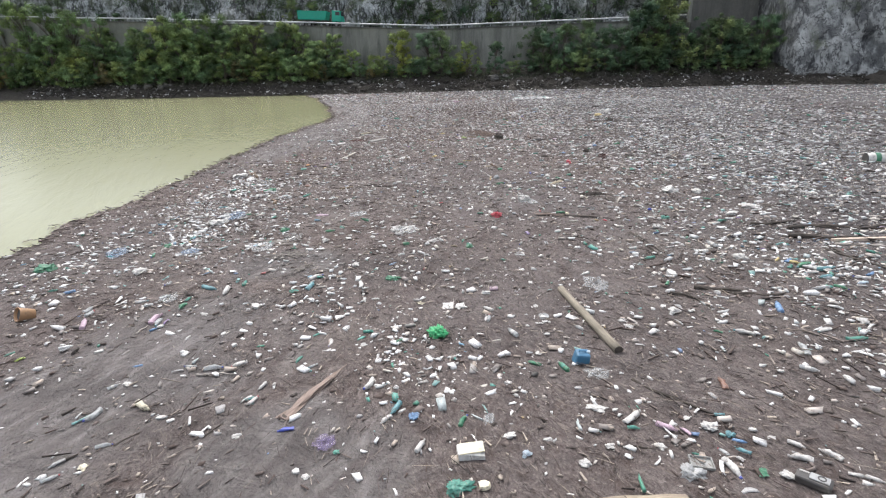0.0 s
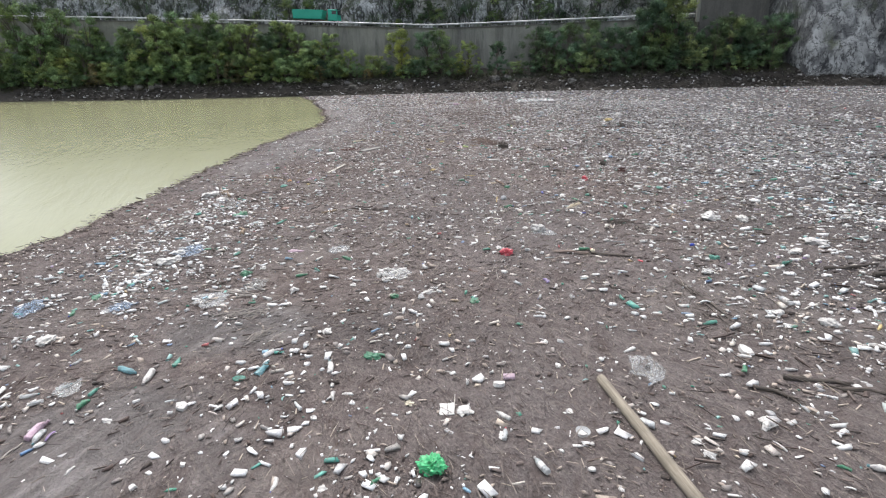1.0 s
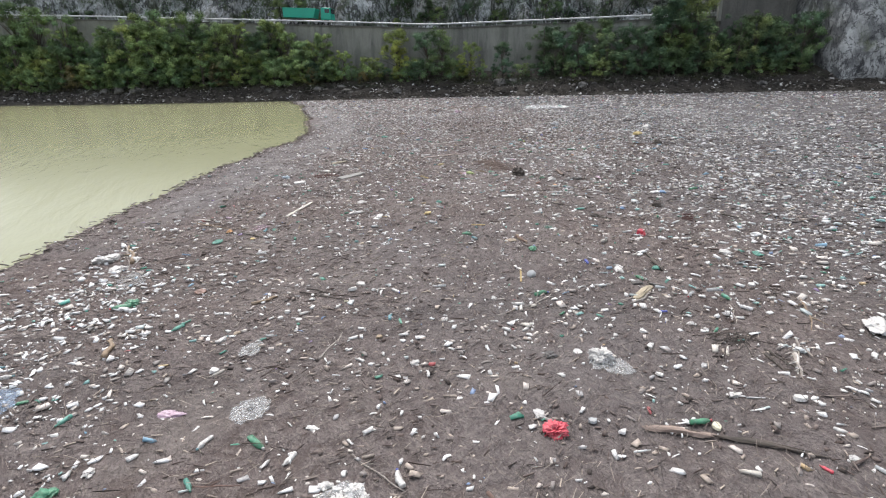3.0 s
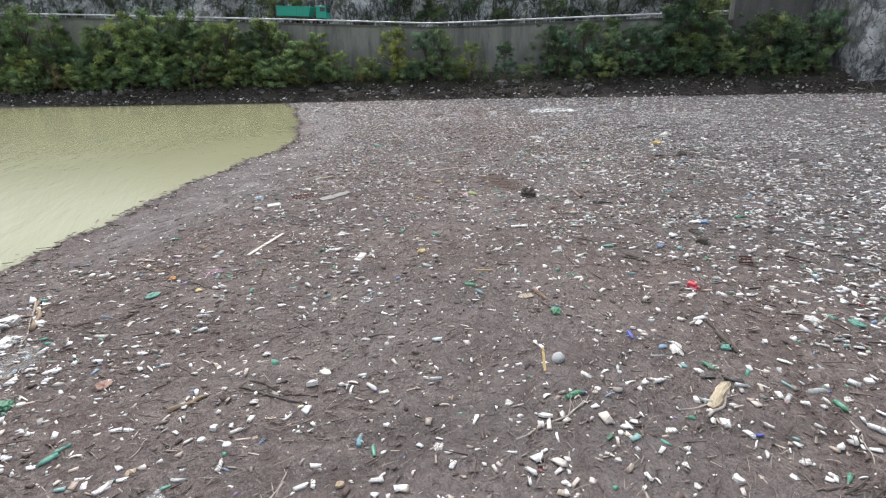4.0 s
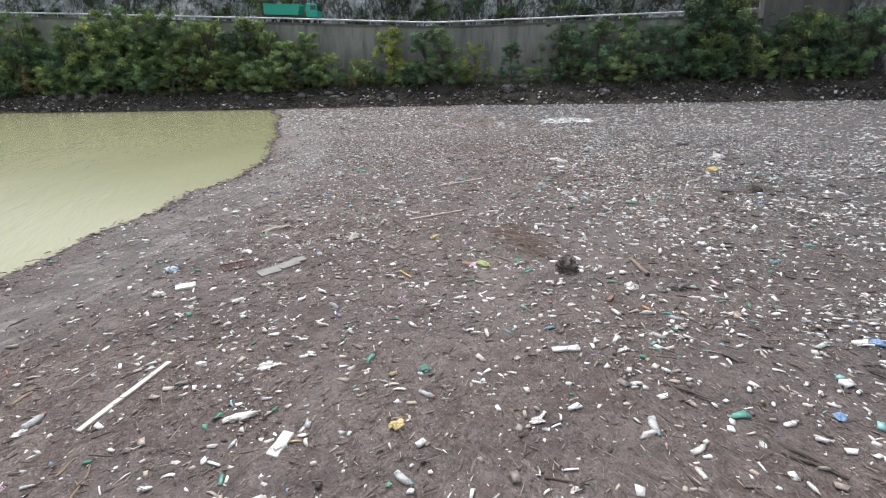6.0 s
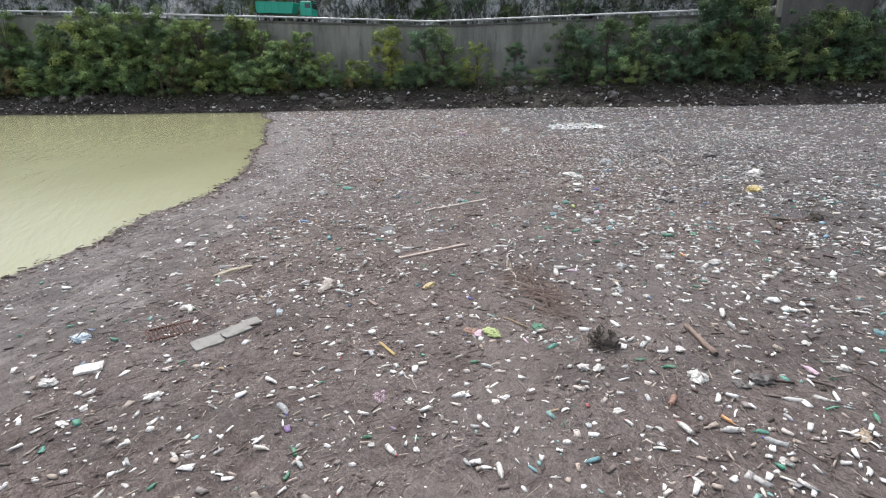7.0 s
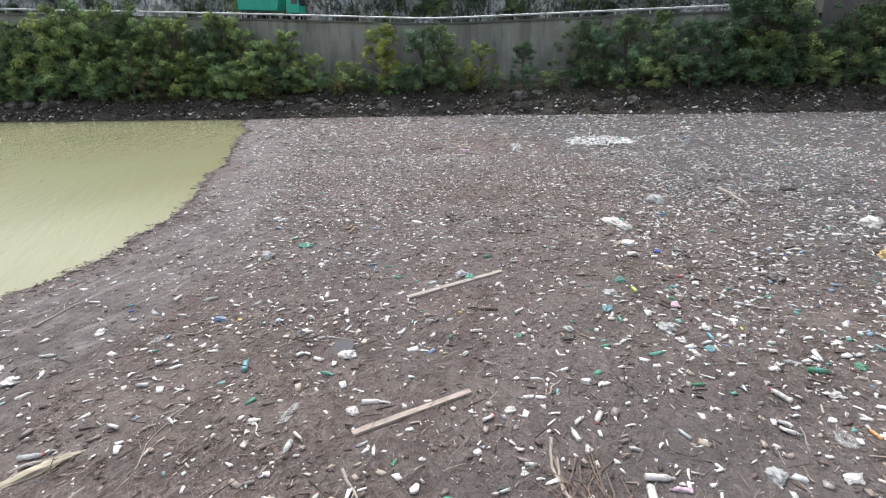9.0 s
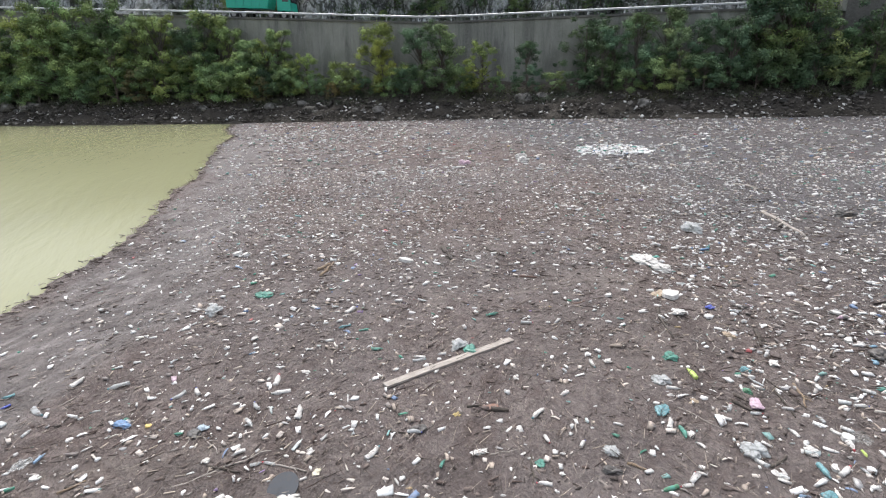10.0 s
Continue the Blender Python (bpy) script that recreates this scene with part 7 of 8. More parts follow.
split_log((2.80, 17.90), (3.80, 17.72), 0.055, 0.05, WOOD["orange"], "orange-brown broken branch with pale litter on it")
split_log((3.72, 17.72), (5.15, 17.25), 0.05, 0.02, WOOD["dark"], "dark drift branch lying in a line with litter")


def plank(a, b, width, thick, mat, label):
    m, d = between(a, b, 0.075)
    bm = box((d, width, thick), bevel=0.006)
    bmesh.ops.subdivide_edges(bm, edges=[e for e in bm.edges if e.calc_length() > d * 0.8], cuts=7)
    for p in bm.verts:
        p.co.y += 0.012 * noise.noise((p.co.x * 2, d, 0)) + 0.006 * noise.noise((p.co.x * 17, p.co.y * 30, 0))
    return put(part("plank", bm, mat), m, label, "plank")


M_PINE = make_wood("bleached_pine", (0.38, 0.34, 0.29), (0.60, 0.56, 0.50))
plank((-6.01, 29.96), (-5.64, 32.11), 0.10, 0.04, M_PINE, "long bleached pine plank afloat among litter")
plank((-1.60, 47.95), (0.94, 49.82), 0.17, 0.05, WOOD["pale"], "long weathered grey plank across the debris")
plank((-1.92, 42.35), (0.02, 43.60), 0.13, 0.05, make_wood("pinkish_plank", (0.22, 0.17, 0.145), (0.38, 0.32, 0.28)), "long pinkish-grey weathered plank on the raft")
plank((10.2, 14.66), (12.6, 14.74), 0.11, 0.09, make_wood("pink_beam", (0.36, 0.27, 0.21), (0.58, 0.47, 0.39)), "pale pinkish sawn timber beam")
plank((-3.66, 40.0), (-3.45, 40.2), 0.12, 0.06, WOOD["pale"], "short grey block of sawn timber")


def sheet(x, y, w, d, t, turn, mat, label, category, name):
    bm = box((w, d, t), bevel=t * 0.25)
    bmesh.ops.subdivide_edges(bm, edges=[e for e in bm.edges if e.calc_length() > min(w, d) * 0.7], cuts=5, use_grid_fill=True)
    for p in bm.verts:
        p.co += Vector((0.05 * w * noise.noise((p.co.y * 9, x, 0)), 0.05 * d * noise.noise((p.co.x * 9, y, 0)), 0.02 * noise.noise((p.co.x * 5, p.co.y * 5, x))))
    return put(part(name, bm, mat), pose(x, y, 0.06 + t / 2, 3, -2, turn), label, category)


M_PLY = make_wood("plywood", (0.20, 0.16, 0.115), (0.33, 0.275, 0.205))
M_SLATE = make_plain("grey_board", (0.21, 0.205, 0.19), 0.8, 0, 0.5, 5.0)
sheet(2.3, 5.27, 1.35, 0.5, 0.02, 2, M_PLY, "tan plywood board at the surface of the debris", "board", "plywood_board")
sheet(-5.36, 37.08, 0.62, 0.44, 0.05, 42, M_SLATE, "flat grey insulation board broken at the edges", "board", "insulation_board")
sheet(-4.98, 37.62, 0.62, 0.40, 0.05, 50, M_SLATE, "flat grey insulation board broken at the edges", "board", "insulation_board")
sheet(-4.78, 38.05, 0.34, 0.30, 0.04, 40, M_SLATE, "small grey insulation board broken at the edges", "board", "insulation_board")
sheet(0.17, 10.80, 0.22, 0.26, 0.025, 0, FOAM["white"], "clean white square of foam card", "card", "foam_card")
sheet(-2.67, 29.65, 0.20, 0.52, 0.05, -12, FOAM["white"], "white angular offcut of foam board", "foam", "foam_board")
sheet(2.06, 32.55, 0.54, 0.16, 0.05, 3, FOAM["white"], "white notched foam packing strip", "foam", "foam_strip")
sheet(-7.22, 36.0, 0.5, 0.3, 0.06, 25, FOAM["white"], "white notched foam packing sheet", "foam", "foam_board")
stick("white", 0.27, 10.95, 88, 0.55, 0.008)

# foam box
ob = new("foam_box")
bm = box((0.34, 0.22, 0.11), (0, 0, 0.05), 0.012)
roughen(bm, 0.05, 5)
part("body", bm, FOAM["white"], ob)
part("lid_rim", box((0.31, 0.19, 0.025), (0.01, 0.0, 0.115), 0.008), FOAM["cream"], ob, "yellowed rim of the lid")
put(ob, pose(0.57, 6.28, 0.04, 4, -3, 8), "white broken foam box with a yellowed rim", "box")


def canister(x, y, turn, s, mat, cap, label):
    ob = new("canister")
    bm = box((0.26, 0.20, 0.24), (0, 0, 0.10), 0.03)
    for p in bm.verts:
        if p.co.z > 0.16:
            p.co.x *= 0.86
        p.co += 0.008 * noise.noise_vector(p.co * 12)
    part("body", bm, mat, ob, smooth=False)
    part("handle", tube([(-0.08, 0, 0.2), (-0.06, 0, 0.25), (0.03, 0, 0.25), (0.05, 0, 0.2)], [0.014] * 4, 8), mat, ob)
    part("cap", lathe([(0.2, 0.025), (0.21, 0.03), (0.245, 0.03), (0.25, 0.02)], 12, "z"), cap, ob).location = (0.09, 0, 0)
    ob.matrix_basis = pose(x, y, 0.02, 10, 6, turn) @ Matrix.Scale(s, 4)
    return tagged(ob, label, "canister")


canister(2.41, 8.58, 4, 1.0, make_plain("steel_blue_plastic", (0.05, 0.16, 0.27), 0.4, 0, 0.4, 8), PLASTIC["paleblue"], "steel-blue plastic canister half sunk in debris")
ob = canister(5.60, 27.28, -38, 0.82, PLASTIC["red"], PLASTIC["white"], "red plastic canister lying tilted on the raft")
part("label", box((0.08, 0.004, 0.06), (0.02, -0.104, 0.1)), PLASTIC["pink"], ob, "faded printed label patch")

# bucket lying on its side
ob = new("bucket")
M_BUCKET = make_plain("orange_brown_plastic", (0.36, 0.21, 0.11), 0.5, 0, 0.6, 8)
part("shell", lathe([(-0.17, 0.12), (-0.165, 0.135), (0.15, 0.165), (0.17, 0.172), (0.17, 0.16), (0.14, 0.15), (-0.15, 0.12), (-0.155, 0.02)], 20), M_BUCKET, ob, smooth=True)
# black disc square across the bucket, just inside its mouth
part("dark_inside", lathe([(0.10, 0.135), (0.11, 0.138), (0.112, 0.02)], 20), PLASTIC["dark"], ob, "dark disc inside the bucket")
put(ob, pose(-8.5, 10.5, 0.13, 0, -22, 238) @ Matrix.Scale(0.88, 4), "orange-brown plastic bucket on its side, dark inside", "bucket")

# a knot of coloured bottles caught behind a drift branch
knot = random.Random(91)
for c in ("cyan", "blue", "clear", "white", "teal", "white", "blue", "clear", "yellow", "lime", "white", "teal", "paleblue", "white", "clear", "yellow", "green", "white"):
    bottle(c, 8.7 + knot.gauss(0, 0.45), 12.5 + knot.gauss(0, 0.5), knot.uniform(-70, 70), knot.uniform(0.2, 0.34))
stick("dark", 10.4, 14.9, -9, 2.2, 0.07)
stick("dark", 11.2, 15.9, 3, 3.0, 0.06)
stick("dark", 9.6, 16.4, 12, 1.4, 0.05)
stick("pale", 10.9, 14.2, -14, 1.6, 0.045)
stick("dark", 5.9, 11.5, -12, 0.95, 0.05)
stick("dark", 6.6, 11.2, -4, 1.0, 0.045)
stick("dark", 5.1, 11.2, -35, 0.6, 0.04)

# tray, casing, crate
ob = new("plastic_tray")
M_TRAY = make_plain("grey_tray", (0.30, 0.30, 0.285), 0.5, 0, 0.5, 12)
part("base", box((0.27, 0.2, 0.012), (0, 0, 0.01), 0.003), M_TRAY, ob)
for sx, sy, lx, ly in ((0.13, 0, 0.014, 0.2), (-0.13, 0, 0.014, 0.2), (0, 0.095, 0.27, 0.012), (0, -0.095, 0.27, 0.012)):
    part("rim", box((lx, ly, 0.035), (sx, sy, 0.03), 0.003), M_TRAY, ob)
put(ob, pose(3.37, 6.09, 0.05, 3, 3, -8), "shallow grey plastic food tray", "tray")

ob = new("appliance_casing")
bm = box((0.36, 0.17, 0.12), (0, 0, 0.05), 0.03)
roughen(bm, 0.015, 9)
part("shell", bm, PLASTIC["dark"], ob)
part("front_plate", box((0.2, 0.12, 0.012), (0.05, -0.0, 0.115), 0.004), PLASTIC["grey"], ob, "grey front plate")
part("opening", lathe([(0.112, 0.045), (0.128, 0.045), (0.128, 0.032), (0.118, 0.03)], 16, "z"), PLASTIC["dark"], ob).location = (0.07, 0, 0)
part("stripe", box((0.1, 0.02, 0.012), (-0.11, 0.03, 0.115), 0.003), PLASTIC["white"], ob, "white stripe")
put(ob, pose(4.5, 5.74, 0.05, 0, 0, -40), "black plastic appliance casing with a round opening", "casing")

ob = new("plastic_crate")
M_CRATE = make_plain("red_brown_plastic", (0.09, 0.035, 0.03), 0.5, 0, 0.4, 9)
for sx, sy, lx, ly in ((0.2, 0, 0.02, 0.5), (-0.2, 0, 0.02, 0.5), (0, 0.25, 0.42, 0.02), (0, -0.25, 0.42, 0.02)):
    for k in range(2):
        part("slat", box((lx, ly, 0.06), (sx, sy, 0.05 + k * 0.085), 0.004), M_CRATE, ob)
for k in range(5):
    part("base_bar", box((0.02, 0.5, 0.015), (-0.16 + k * 0.08, 0, 0.03)), M_CRATE, ob)
put(ob, pose(7.6, 28.9, 0.03, 4, -3, -22) @ Matrix.Scale(0.78, 4), "dark red-brown slatted plastic crate, silt-filled", "crate")

# rusty grate
ob = new("metal_grate")
M_RUST = make_plain("rusted_iron", (0.10, 0.042, 0.03), 0.85, 0.2, 0.6, 10, (0.05, 0.03, 0.025))
for sy in (-0.28, 0.28):
    part("frame_bar", box((1.1, 0.03, 0.03), (0, sy, 0.02), 0.004), M_RUST, ob)
for sx in (-0.54, 0.54, 0.0):
    part("frame_bar", box((0.03, 0.56, 0.03), (sx, 0, 0.022), 0.004), M_RUST, ob)
for k in range(13):
    part("bar", tube([(-0.48 + k * 0.08, -0.28, 0.03), (-0.48 + k * 0.08, 0.28, 0.03)], [0.011, 0.011], 6), M_RUST, ob)
put(ob, pose(-6.40, 37.70, 0.04, 2, 2, 38), "rusted iron grate of thin bars lying on silt", "grate")

# round things
put(part("plate", lathe([(0, 0.04), (0.004, 0.07), (0.022, 0.10), (0.028, 0.102), (0.026, 0.098), (0.012, 0.068), (0.01, 0.02)], 24, "z"), FOAM["grey"], smooth=True), pose(2.04, 10.27, 0.055, 4, 4), "round pale plastic plate", "plate")
ob = new("rubber_tub")
M_RUBBER = make_plain("slate_rubber", (0.032, 0.037, 0.046), 0.5, 0, 0.4, 9)
part("bowl", lathe([(0, 0.14), (0.01, 0.17), (0.11, 0.22), (0.12, 0.235), (0.125, 0.225), (0.06, 0.18), (0.05, 0.02)], 28, "z"), M_RUBBER, ob, smooth=True)
part("rim", lathe([(0.112, 0.222), (0.112, 0.242), (0.128, 0.242), (0.128, 0.222)], 28, "z"), M_RUBBER, ob)
put(ob, pose(-2.66, 45.25, 0.0, 20, -12), "round slate-grey rubber tub, half sunk", "tub")
bm = bmesh.new()
bmesh.ops.create_icosphere(bm, subdivisions=3, radius=0.11)
roughen(bm, 0.03, 6)
put(part("foam_float", bm, FOAM["grey"], smooth=True), pose(1.94, 23.9, 0.1), "worn grey oval foam float", "float")

# drum on its side
ob = new("drum")
part("shell", lathe([(-0.42, 0.24), (-0.40, 0.27), (-0.14, 0.27), (-0.13, 0.28), (-0.11, 0.27), (0.12, 0.27), (0.13, 0.28), (0.15, 0.27), (0.40, 0.27), (0.42, 0.24)], 24), PLASTIC["white"], ob, smooth=True)
part("band", lathe([(-0.10, 0.272), (-0.098, 0.276), (0.10, 0.276), (0.102, 0.272)], 24), PLASTIC["green"], ob, "dark green painted band")
part("lid", lathe([(-0.445, 0.22), (-0.44, 0.26), (-0.415, 0.265)], 24), PLASTIC["dark"], ob)
put(ob, pose(19.1, 26.0, 0.16, 0, 0, -8), "white steel drum with a green band, afloat on its side", "drum")

# bags that stand out
bag("vivid", 0.04, 9.58, 0.30, 0.28, 0.75, "bright green knotted plastic bag")
bag("white", 2.70, 19.85, 0.34, 0.38, 0.75, "bulging white plastic bag on wet film")
film("clear", 2.80, 19.6, 0.7, 0.45)
bag("red", 1.58, 17.83, 0.32, 0.27, 0.6, "crumpled red plastic bag")
bag("white", 5.40, 54.85, 0.62, 0.9, 0.3, "sprawling white plastic sheet bag")
bag("white", 5.62, 54.2, 0.5, 0.5, 0.3, "sprawling white plastic sheet bag")
bag("yellow", 12.4, 50.75, 0.5, 0.4, 0.6, "bulging yellow plastic sack")
bag("white", 3.4, 74.2, 0.65, 0.6, 0.8, "large white bulging sack far out")
vest = part("safety_vest", crumpled(4.4, 1.4, 5), make_plain("hi_vis_cloth", (0.34, 0.40, 0.18), 0.8, 0, 0.3, 8), smooth=True)
vest.matrix_basis = pose(0.62, 37.45, 0.08, 0, 0, 20) @ Matrix.Diagonal((0.27, 0.36, 0.11, 1))
tagged(vest, "crumpled high-visibility yellow-green cloth vest", "vest")
# white heap of wrapping film and scraps
rh = random.Random(19)
for k in range(44):
    a, r = rh.uniform(0, 6.28), rh.uniform(0, 1) ** 0.7
    x, y, w = -1.26 + 0.42 * r * math.cos(a), 16.45 + 0.55 * r * math.sin(a), rh.uniform(0.05, 0.17)
    if k % 9 == 0:
        bag("white", x, y, w * 1.4, w * 1.4, 0.5, "wad of torn pale plastic wrapping in a heap")
    else:
        scrap("white", x, y, w, w * rh.uniform(0.5, 1.2))
film("clear", -1.2, 16.4, 0.7, 0.8)


# uprooted stump: a knotted core and wiry roots
def root_ball(x, y, r, seed, label):
    rng = random.Random(seed)
    ob = new("tree_stump")
    bm = bmesh.new()
    bmesh.ops.create_icosphere(bm, subdivisions=3, radius=r * 0.85)
    for p in bm.verts:
        p.co *= 1 + 0.5 * noise.noise(p.co * 6 + Vector((seed, 0, 0)))
        p.co.z *= 0.75
    part("core", bm, WOOD["dark"], ob)
    for k in range(60):
        a, e = rng.uniform(0, 6.28), rng.uniform(-0.1, 1.2)
        d = Vector((math.cos(a) * math.cos(e), math.sin(a) * math.cos(e), math.sin(e)))
        q = [d * r * 0.4, d * r * 0.75 + Vector((rng.uniform(-1, 1), rng.uniform(-1, 1), rng.uniform(-0.5, 1))) * r * 0.18, d * r * rng.uniform(0.85, 1.1) + Vector((rng.uniform(-1, 1), rng.uniform(-1, 1), rng.uniform(-1, 0.4))) * r * 0.3]
        part("root", tube(q, [r * 0.055, r * 0.035, r * 0.012], 5), WOOD["dark"], ob)
    return put(ob, pose(x, y, 0.1), label, "stump")


root_ball(2.84, 36.98, 0.36, 3, "dark uprooted stump with wiry tangled roots")
root_ball(12.25, 46.1, 0.26, 8, "dark tangled root ball on the raft")
stick("rust", 10.62, 45.7, 77, 2.0, 0.05)
stick("rust", 11.5, 45.8, 22, 1.3, 0.045)
root_ball(7.15, 30.54, 0.17, 12, "small dark root ball with broken stubs")
split_log((10.5, 46.3), (11.9, 45.7), 0.10, 0.05, WOOD["dark"], "dark forked branch joining two root stubs")
split_log((10.35, 44.95), (10.75, 46.4), 0.09, 0.06, WOOD["dark"], "dark wet limb of a forked branch")
split_log((4.65, 29.75), (5.18, 29.05), 0.05, 0.035, WOOD["dark"], "dark wet log end half sunk in debris")
split_log((4.95, 32.35), (5.15, 32.0), 0.06, 0.05, WOOD["dark"], "short black chunk of wet wood")
split_log((3.4, 31.45), (4.2, 30.8), 0.04, 0.025, WOOD["dark"], "dark drift branch half under debris")
split_log((1.85, 27.25), (2.14, 26.6), 0.06, 0.04, WOOD["rust"], "red-brown broken length of wood")
split_log((-7.1, 28.1), (-5.98, 27.55), 0.05, 0.03, WOOD["dark"], "dark drift log among pale litter")
split_log((5.34, 15.66), (5.58, 13.35), 0.035, 0.02, WOOD["dark"], "long dark drift branch lying with the current")
sheet(1.71, 26.82, 0.24, 0.2, 0.02, 24, M_PLY, "small tan plywood offcut on the debris", "board", "plywood_board")


# heaps of long thin twigs
M_BRUSH = make_wood("brushwood", (0.075, 0.05, 0.04), (0.20, 0.145, 0.12))


def twig_heap(x, y, w, d, turn, count, seed, mat, label):
    rng = random.Random(seed)
    ob = new("twig_heap")
    for k in range(count):
        px, py, L = rng.gauss(0, w * 0.25), rng.gauss(0, d * 0.25), rng.uniform(0.3, 1.0) * d * 0.5
        a = math.radians(turn) + rng.gauss(0, 0.6)
        c, s, z = math.cos(a), math.sin(a), rng.uniform(0.02, 0.1)
        b = rng.uniform(-0.3, 0.3) * L
        part("twig", tube([(px - c * L, py - s * L, 0.02), (px - s * b, py + c * b, z), (px + c * L, py + s * L, 0.03)], [0.013, 0.011, 0.005], 4), mat, ob)
    return put(ob, pose(x, y, 0.04), label, "brushwood", "twigs")


twig_heap(2.05, 39.3, 0.55, 2.4, -66, 60, 4, M_BRUSH, "tangled heap of long red-brown twigs")
twig_heap(1.55, 40.6, 0.7, 1.5, -70, 44, 6, M_BRUSH, "tangled heap of thin brown twigs")
twig_heap(-3.45, 13.2, 0.5, 0.5, 40, 18, 9, WOOD["pale"], "small tangle of bleached twigs")
twig_heap(-4.2, 14.2, 0.9, 0.8, 20, 16, 12, WOOD["pale"], "bundle of bleached reed and twigs")
twig_heap(5.3, 20.6, 0.7, 0.8, 30, 22, 15, WOOD["dark"], "dark tangle of brushwood with litter caught in it")


# ---- on the far bank ----
def boulder(x, off, s, seed):
    bm = bmesh.new()
    bmesh.ops.create_icosphere(bm, subdivisions=3, radius=0.5)
    for p in bm.verts:
        q = p.co * 2 + Vector((seed, 0, 0))
        p.co *= 1 + 0.45 * noise.noise(q) + 0.15 * noise.noise(q * 3)
        p.co.z *= 0.62
    ob = part("boulder", bm, M_STONE)
    z = float(np.interp(off, [b[0] for b in BANK], [b[1] for b in BANK]))
    ob.matrix_basis = pose(x, shore(x) + off, z, 0, 0, seed * 50) @ Matrix.Diagonal((s, s * 0.8, s * 0.8, 1))
    return tagged(ob, "grey weathered boulder on the muddy bank", "boulder", "boulders on the bank")


rb = random.Random(77)
for i in range(46):
    boulder(rb.uniform(-85, 50), rb.uniform(1.6, 3.6), rb.uniform(0.4, 1.2) * (1.5 if rb.random() < 0.15 else 1), i * 1.7)
boulder(-57.5, 3.2, 3.2, 3.3)
boulder(-60.8, 3.4, 2.6, 5.1)
boulder(-64, 3.5, 2.2, 7.1)
boulder(6.0, 3.4, 2.4, 9.4)
boulder(8.3, 3.6, 1.8, 2.2)

rngb = np.random.default_rng(31)
nb = 22000
bxs = rngb.uniform(-90, 62, nb)
boff = rngb.uniform(0.0, 4.2, nb)
bxy = np.stack([bxs, np.array([shore(v) for v in bxs]) + boff, np.interp(boff, [b[0] for b in BANK], [b[1] for b in BANK]) + 0.08], 1)
bs = 0.035 + 0.28 * rngb.uniform(0, 1, nb) ** 5
M_BANKLIT = make_litter("bank_litter", [(0.0, (0.02, 0.017, 0.014)), (0.4, (0.05, 0.043, 0.036)), (0.68, (0.10, 0.09, 0.078)), (0.84, (0.2, 0.185, 0.165)), (0.93, (0.58, 0.57, 0.55))], 0.8)
tagged(joined("bank_litter", SHARDS + LUMPS[:1], bxy, rngb.uniform(0, 6.28, nb), rngb.normal(0, 0.4, nb), np.stack([bs, bs, bs * 0.7], 1), M_BANKLIT, rngb), "stones and scattered pale litter on the muddy bank", "litter", kind="stuff")

# low grass and weeds at the foot of the shrubs
nw = 26000
tuft = np.stack([rngb.uniform(-95, 52, 420), rngb.uniform(2.7, 5.2, 420)], 1)
tk = rngb.integers(0, len(tuft), nw)
wx, woff = tuft[tk, 0] + rngb.normal(0, 0.6, nw), tuft[tk, 1] + rngb.normal(0, 0.3, nw)
wz = np.interp(woff, [b[0] for b in BANK], [b[1] for b in BANK]) + rngb.uniform(0.0, 0.7, nw) * rngb.uniform(0.2, 1, nw)
ws = rngb.uniform(0.06, 0.16, nw)
BLADE = [(np.array([(-1, 0, 0), (0, 0.3, 0.15), (1, 0, 0), (0, -0.3, 0.1)], float), np.array([(0, 1, 2, 3)]))]
M_WEED = make_leaf("bank_weeds", (0.075, 0.08, 0.05), (0.09, 0.095, 0.058), (0.11, 0.105, 0.068))
tagged(joined("weeds", BLADE, np.stack([wx, np.array([shore(v) for v in wx]) + woff, wz], 1), rngb.uniform(0, 6.28, nw), rngb.normal(0.9, 0.5, nw), np.stack([ws, ws, ws], 1), M_WEED, rngb), "low grey-green weeds along the top of the bank", "weeds", kind="stuff")

# scrub on the cliff above the road: loose leaf blades in patches
nl = 22000
patch = np.stack([rngb.uniform(-120, 42, 130), rngb.uniform(0.2, 9, 130)], 1)
pk = rngb.integers(0, len(patch), nl)
lx = patch[pk, 0] + rngb.normal(0, 1.3, nl)
lz = np.array([road_z(v) for v in lx]) + np.maximum(0.1, patch[pk, 1] + rngb.normal(0, 0.9, nl))
ly = np.array([cliff_point(float(a), float(b))[1] for a, b in zip(lx, lz)]) - 0.15 - np.abs(rngb.normal(0, 0.3, nl))
LEAF = [(np.array([(-1, 0, 0), (0, 0.6, 0.15), (1, 0, 0), (0, -0.6, 0.1)], float), np.array([(0, 1, 2, 3)]))]
ls = rngb.uniform(0.09, 0.2, nl)
tagged(joined("cliff_scrub", LEAF, np.stack([lx, ly, lz], 1), rngb.uniform(0, 6.28, nl), rngb.normal(0, 1.0, nl), np.stack([ls, ls, ls], 1), M_LEAVES[0], rngb), "patches of ivy and scrub clinging to the cliff", "scrub", kind="stuff")


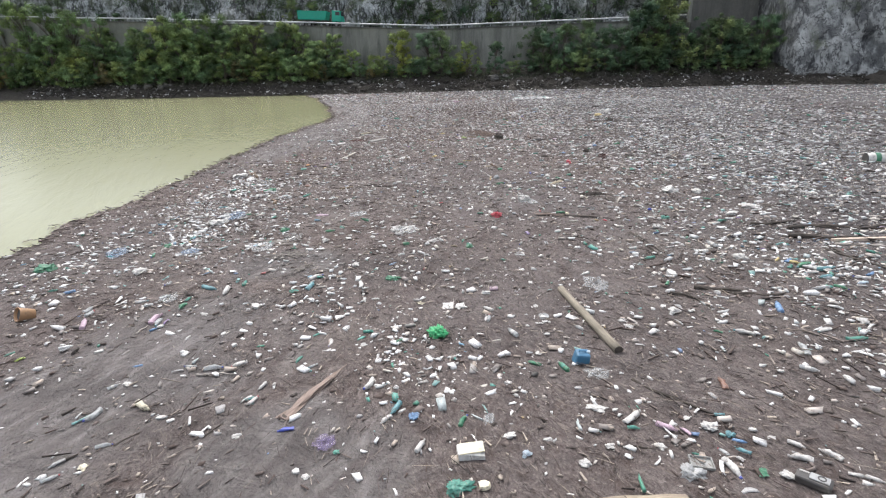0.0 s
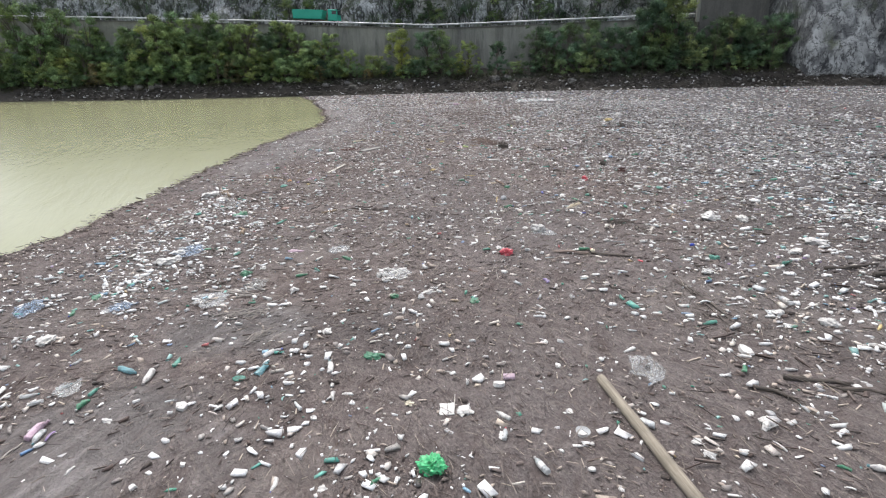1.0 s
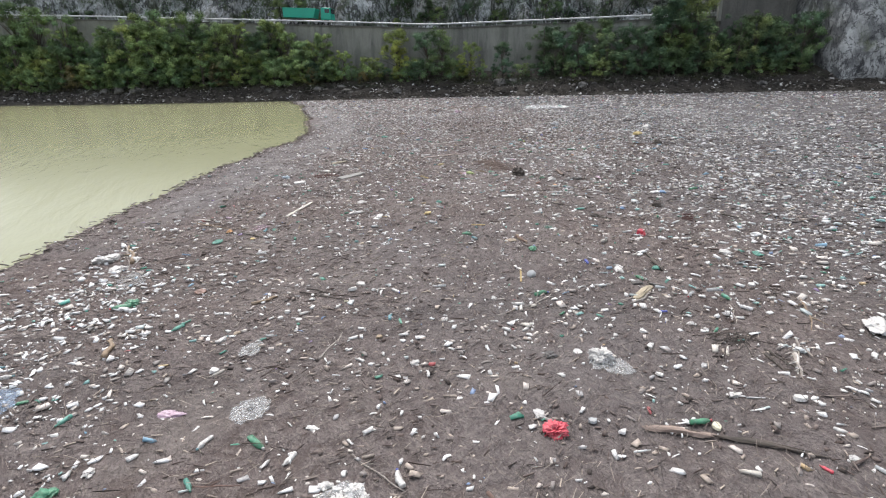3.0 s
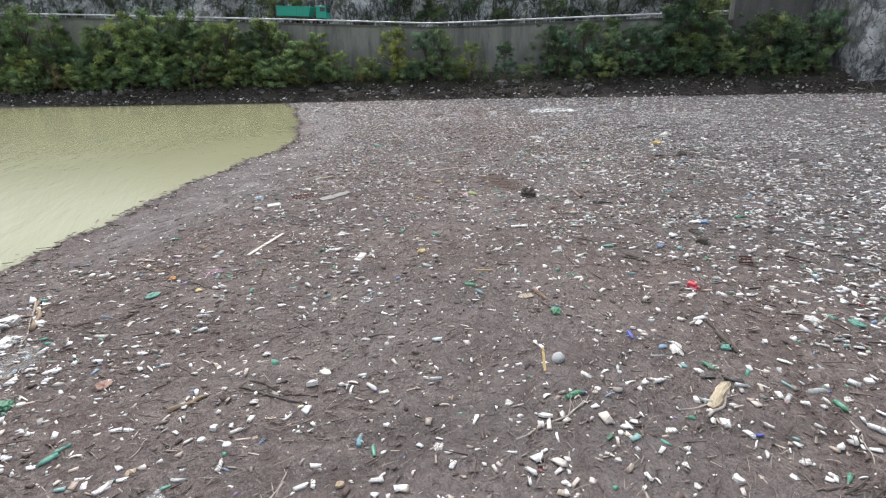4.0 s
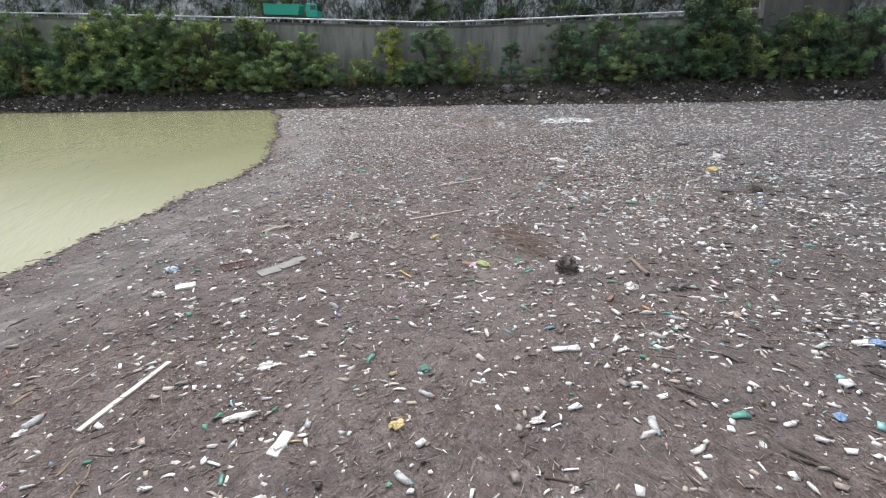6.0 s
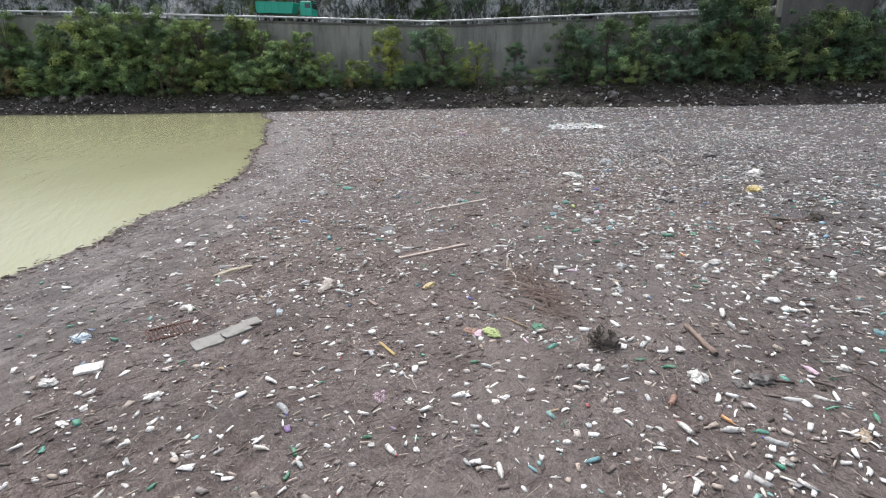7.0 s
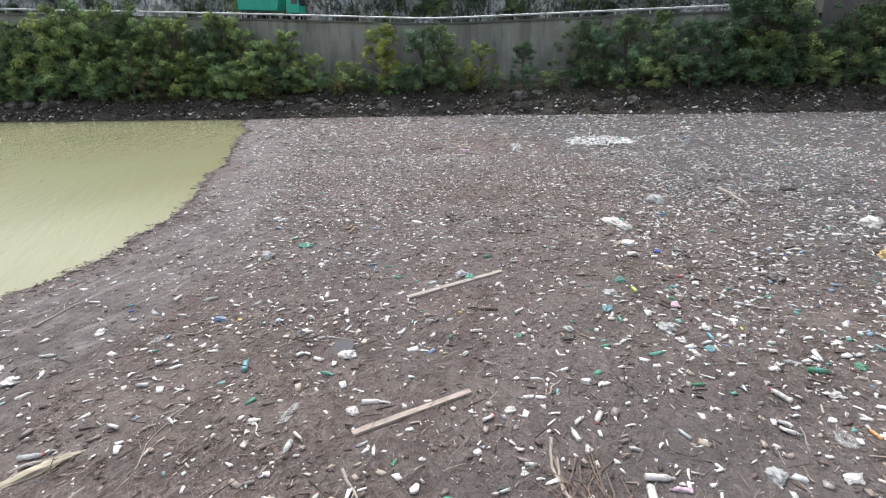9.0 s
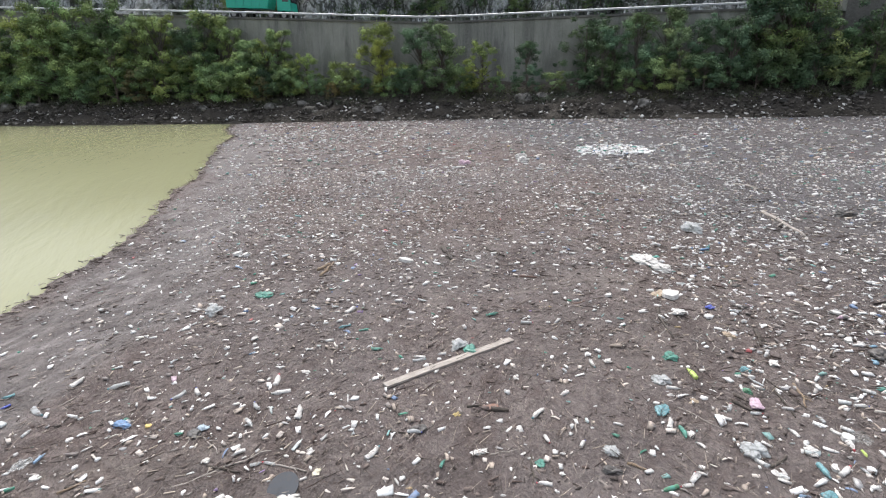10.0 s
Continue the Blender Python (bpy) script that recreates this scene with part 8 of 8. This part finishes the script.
# ---- green tipper truck on the road ----
def truck(x):
    ob = new("tipper_truck")
    green = make_plain("truck_green", (0.004, 0.30, 0.215), 0.4, 0, 0.2, 3)
    tyre_m, glass = make_plain("tyre", (0.015, 0.015, 0.015), 0.9), make_plain("cab_glass", (0.02, 0.025, 0.03), 0.08)
    part("chassis", box((8.4, 0.9, 0.3), (0, 0, 0.85), 0.04), make_plain("chassis_black", (0.02, 0.02, 0.02), 0.7), ob)
    bm = box((5.9, 2.45, 1.55), (-1.45, 0, 2.0), 0.05)
    for p in bm.verts:
        if p.co.z < 1.5 and p.co.x > 0.8:
            p.co.x -= 0.35
        if p.co.z < 1.5 and p.co.x < -3.5:
            p.co.x += 0.1
    body = part("tipper_body", bm, green, ob)
    for k in range(6):
        part("rib", box((0.09, 0.05, 1.4), (-4.1 + k * 1.05, -1.245, 2.0), 0.01), green, body)
    part("top_rail", box((5.9, 0.08, 0.12), (-1.45, -1.25, 2.75), 0.02), green, body)
    bm = box((1.9, 2.4, 2.0), (3.35, 0, 1.95), 0.12)
    for p in bm.verts:
        if p.co.z > 2.2 and p.co.x > 3.8:
            p.co.x -= 0.22
    cab = part("cab", bm, green, ob)
    part("side_window", box((0.85, 0.03, 0.62), (3.55, -1.205, 2.4), 0.02), glass, cab)
    part("windscreen", box((0.04, 2.0, 0.75), (4.21, 0, 2.4), 0.02), glass, cab)
    part("bumper", box((0.25, 2.4, 0.4), (4.3, 0, 0.8), 0.05), make_plain("bumper_grey", (0.12, 0.12, 0.12), 0.6), cab)
    part("wind_screen_visor", box((0.2, 2.1, 0.12), (4.2, 0, 2.95), 0.03), tyre_m, cab)
    for wx in (-3.4, -2.05, 1.55, 3.3):
        for sy in (-1, 1):
            w = lathe([(-0.16, 0.3), (-0.16, 0.49), (-0.12, 0.52), (0.12, 0.52), (0.16, 0.49), (0.16, 0.3)], 20)
            wheel = part("wheel", w, tyre_m, ob)
            wheel.matrix_basis = pose(wx, sy * 1.05, 0.52, 0, 0, 90)
            part("rim", lathe([(-0.17, 0.3), (-0.175, 0.12), (0.175, 0.12), (0.17, 0.3)], 16), make_plain("rim_steel", (0.3, 0.3, 0.3), 0.5, 0.6), wheel)
    dz = road_z(x + 4) - road_z(x - 4)
    dy = road_y(x + 4) - road_y(x - 4)
    ob.matrix_basis = pose(x, road_y(x) + 2.6, road_z(x) + 0.13, 0, -math.degrees(dz / 8), math.degrees(dy / 8))
    return tagged(ob, "green four-axle tipper truck on the cliff road", "truck")


truck(-26.5)
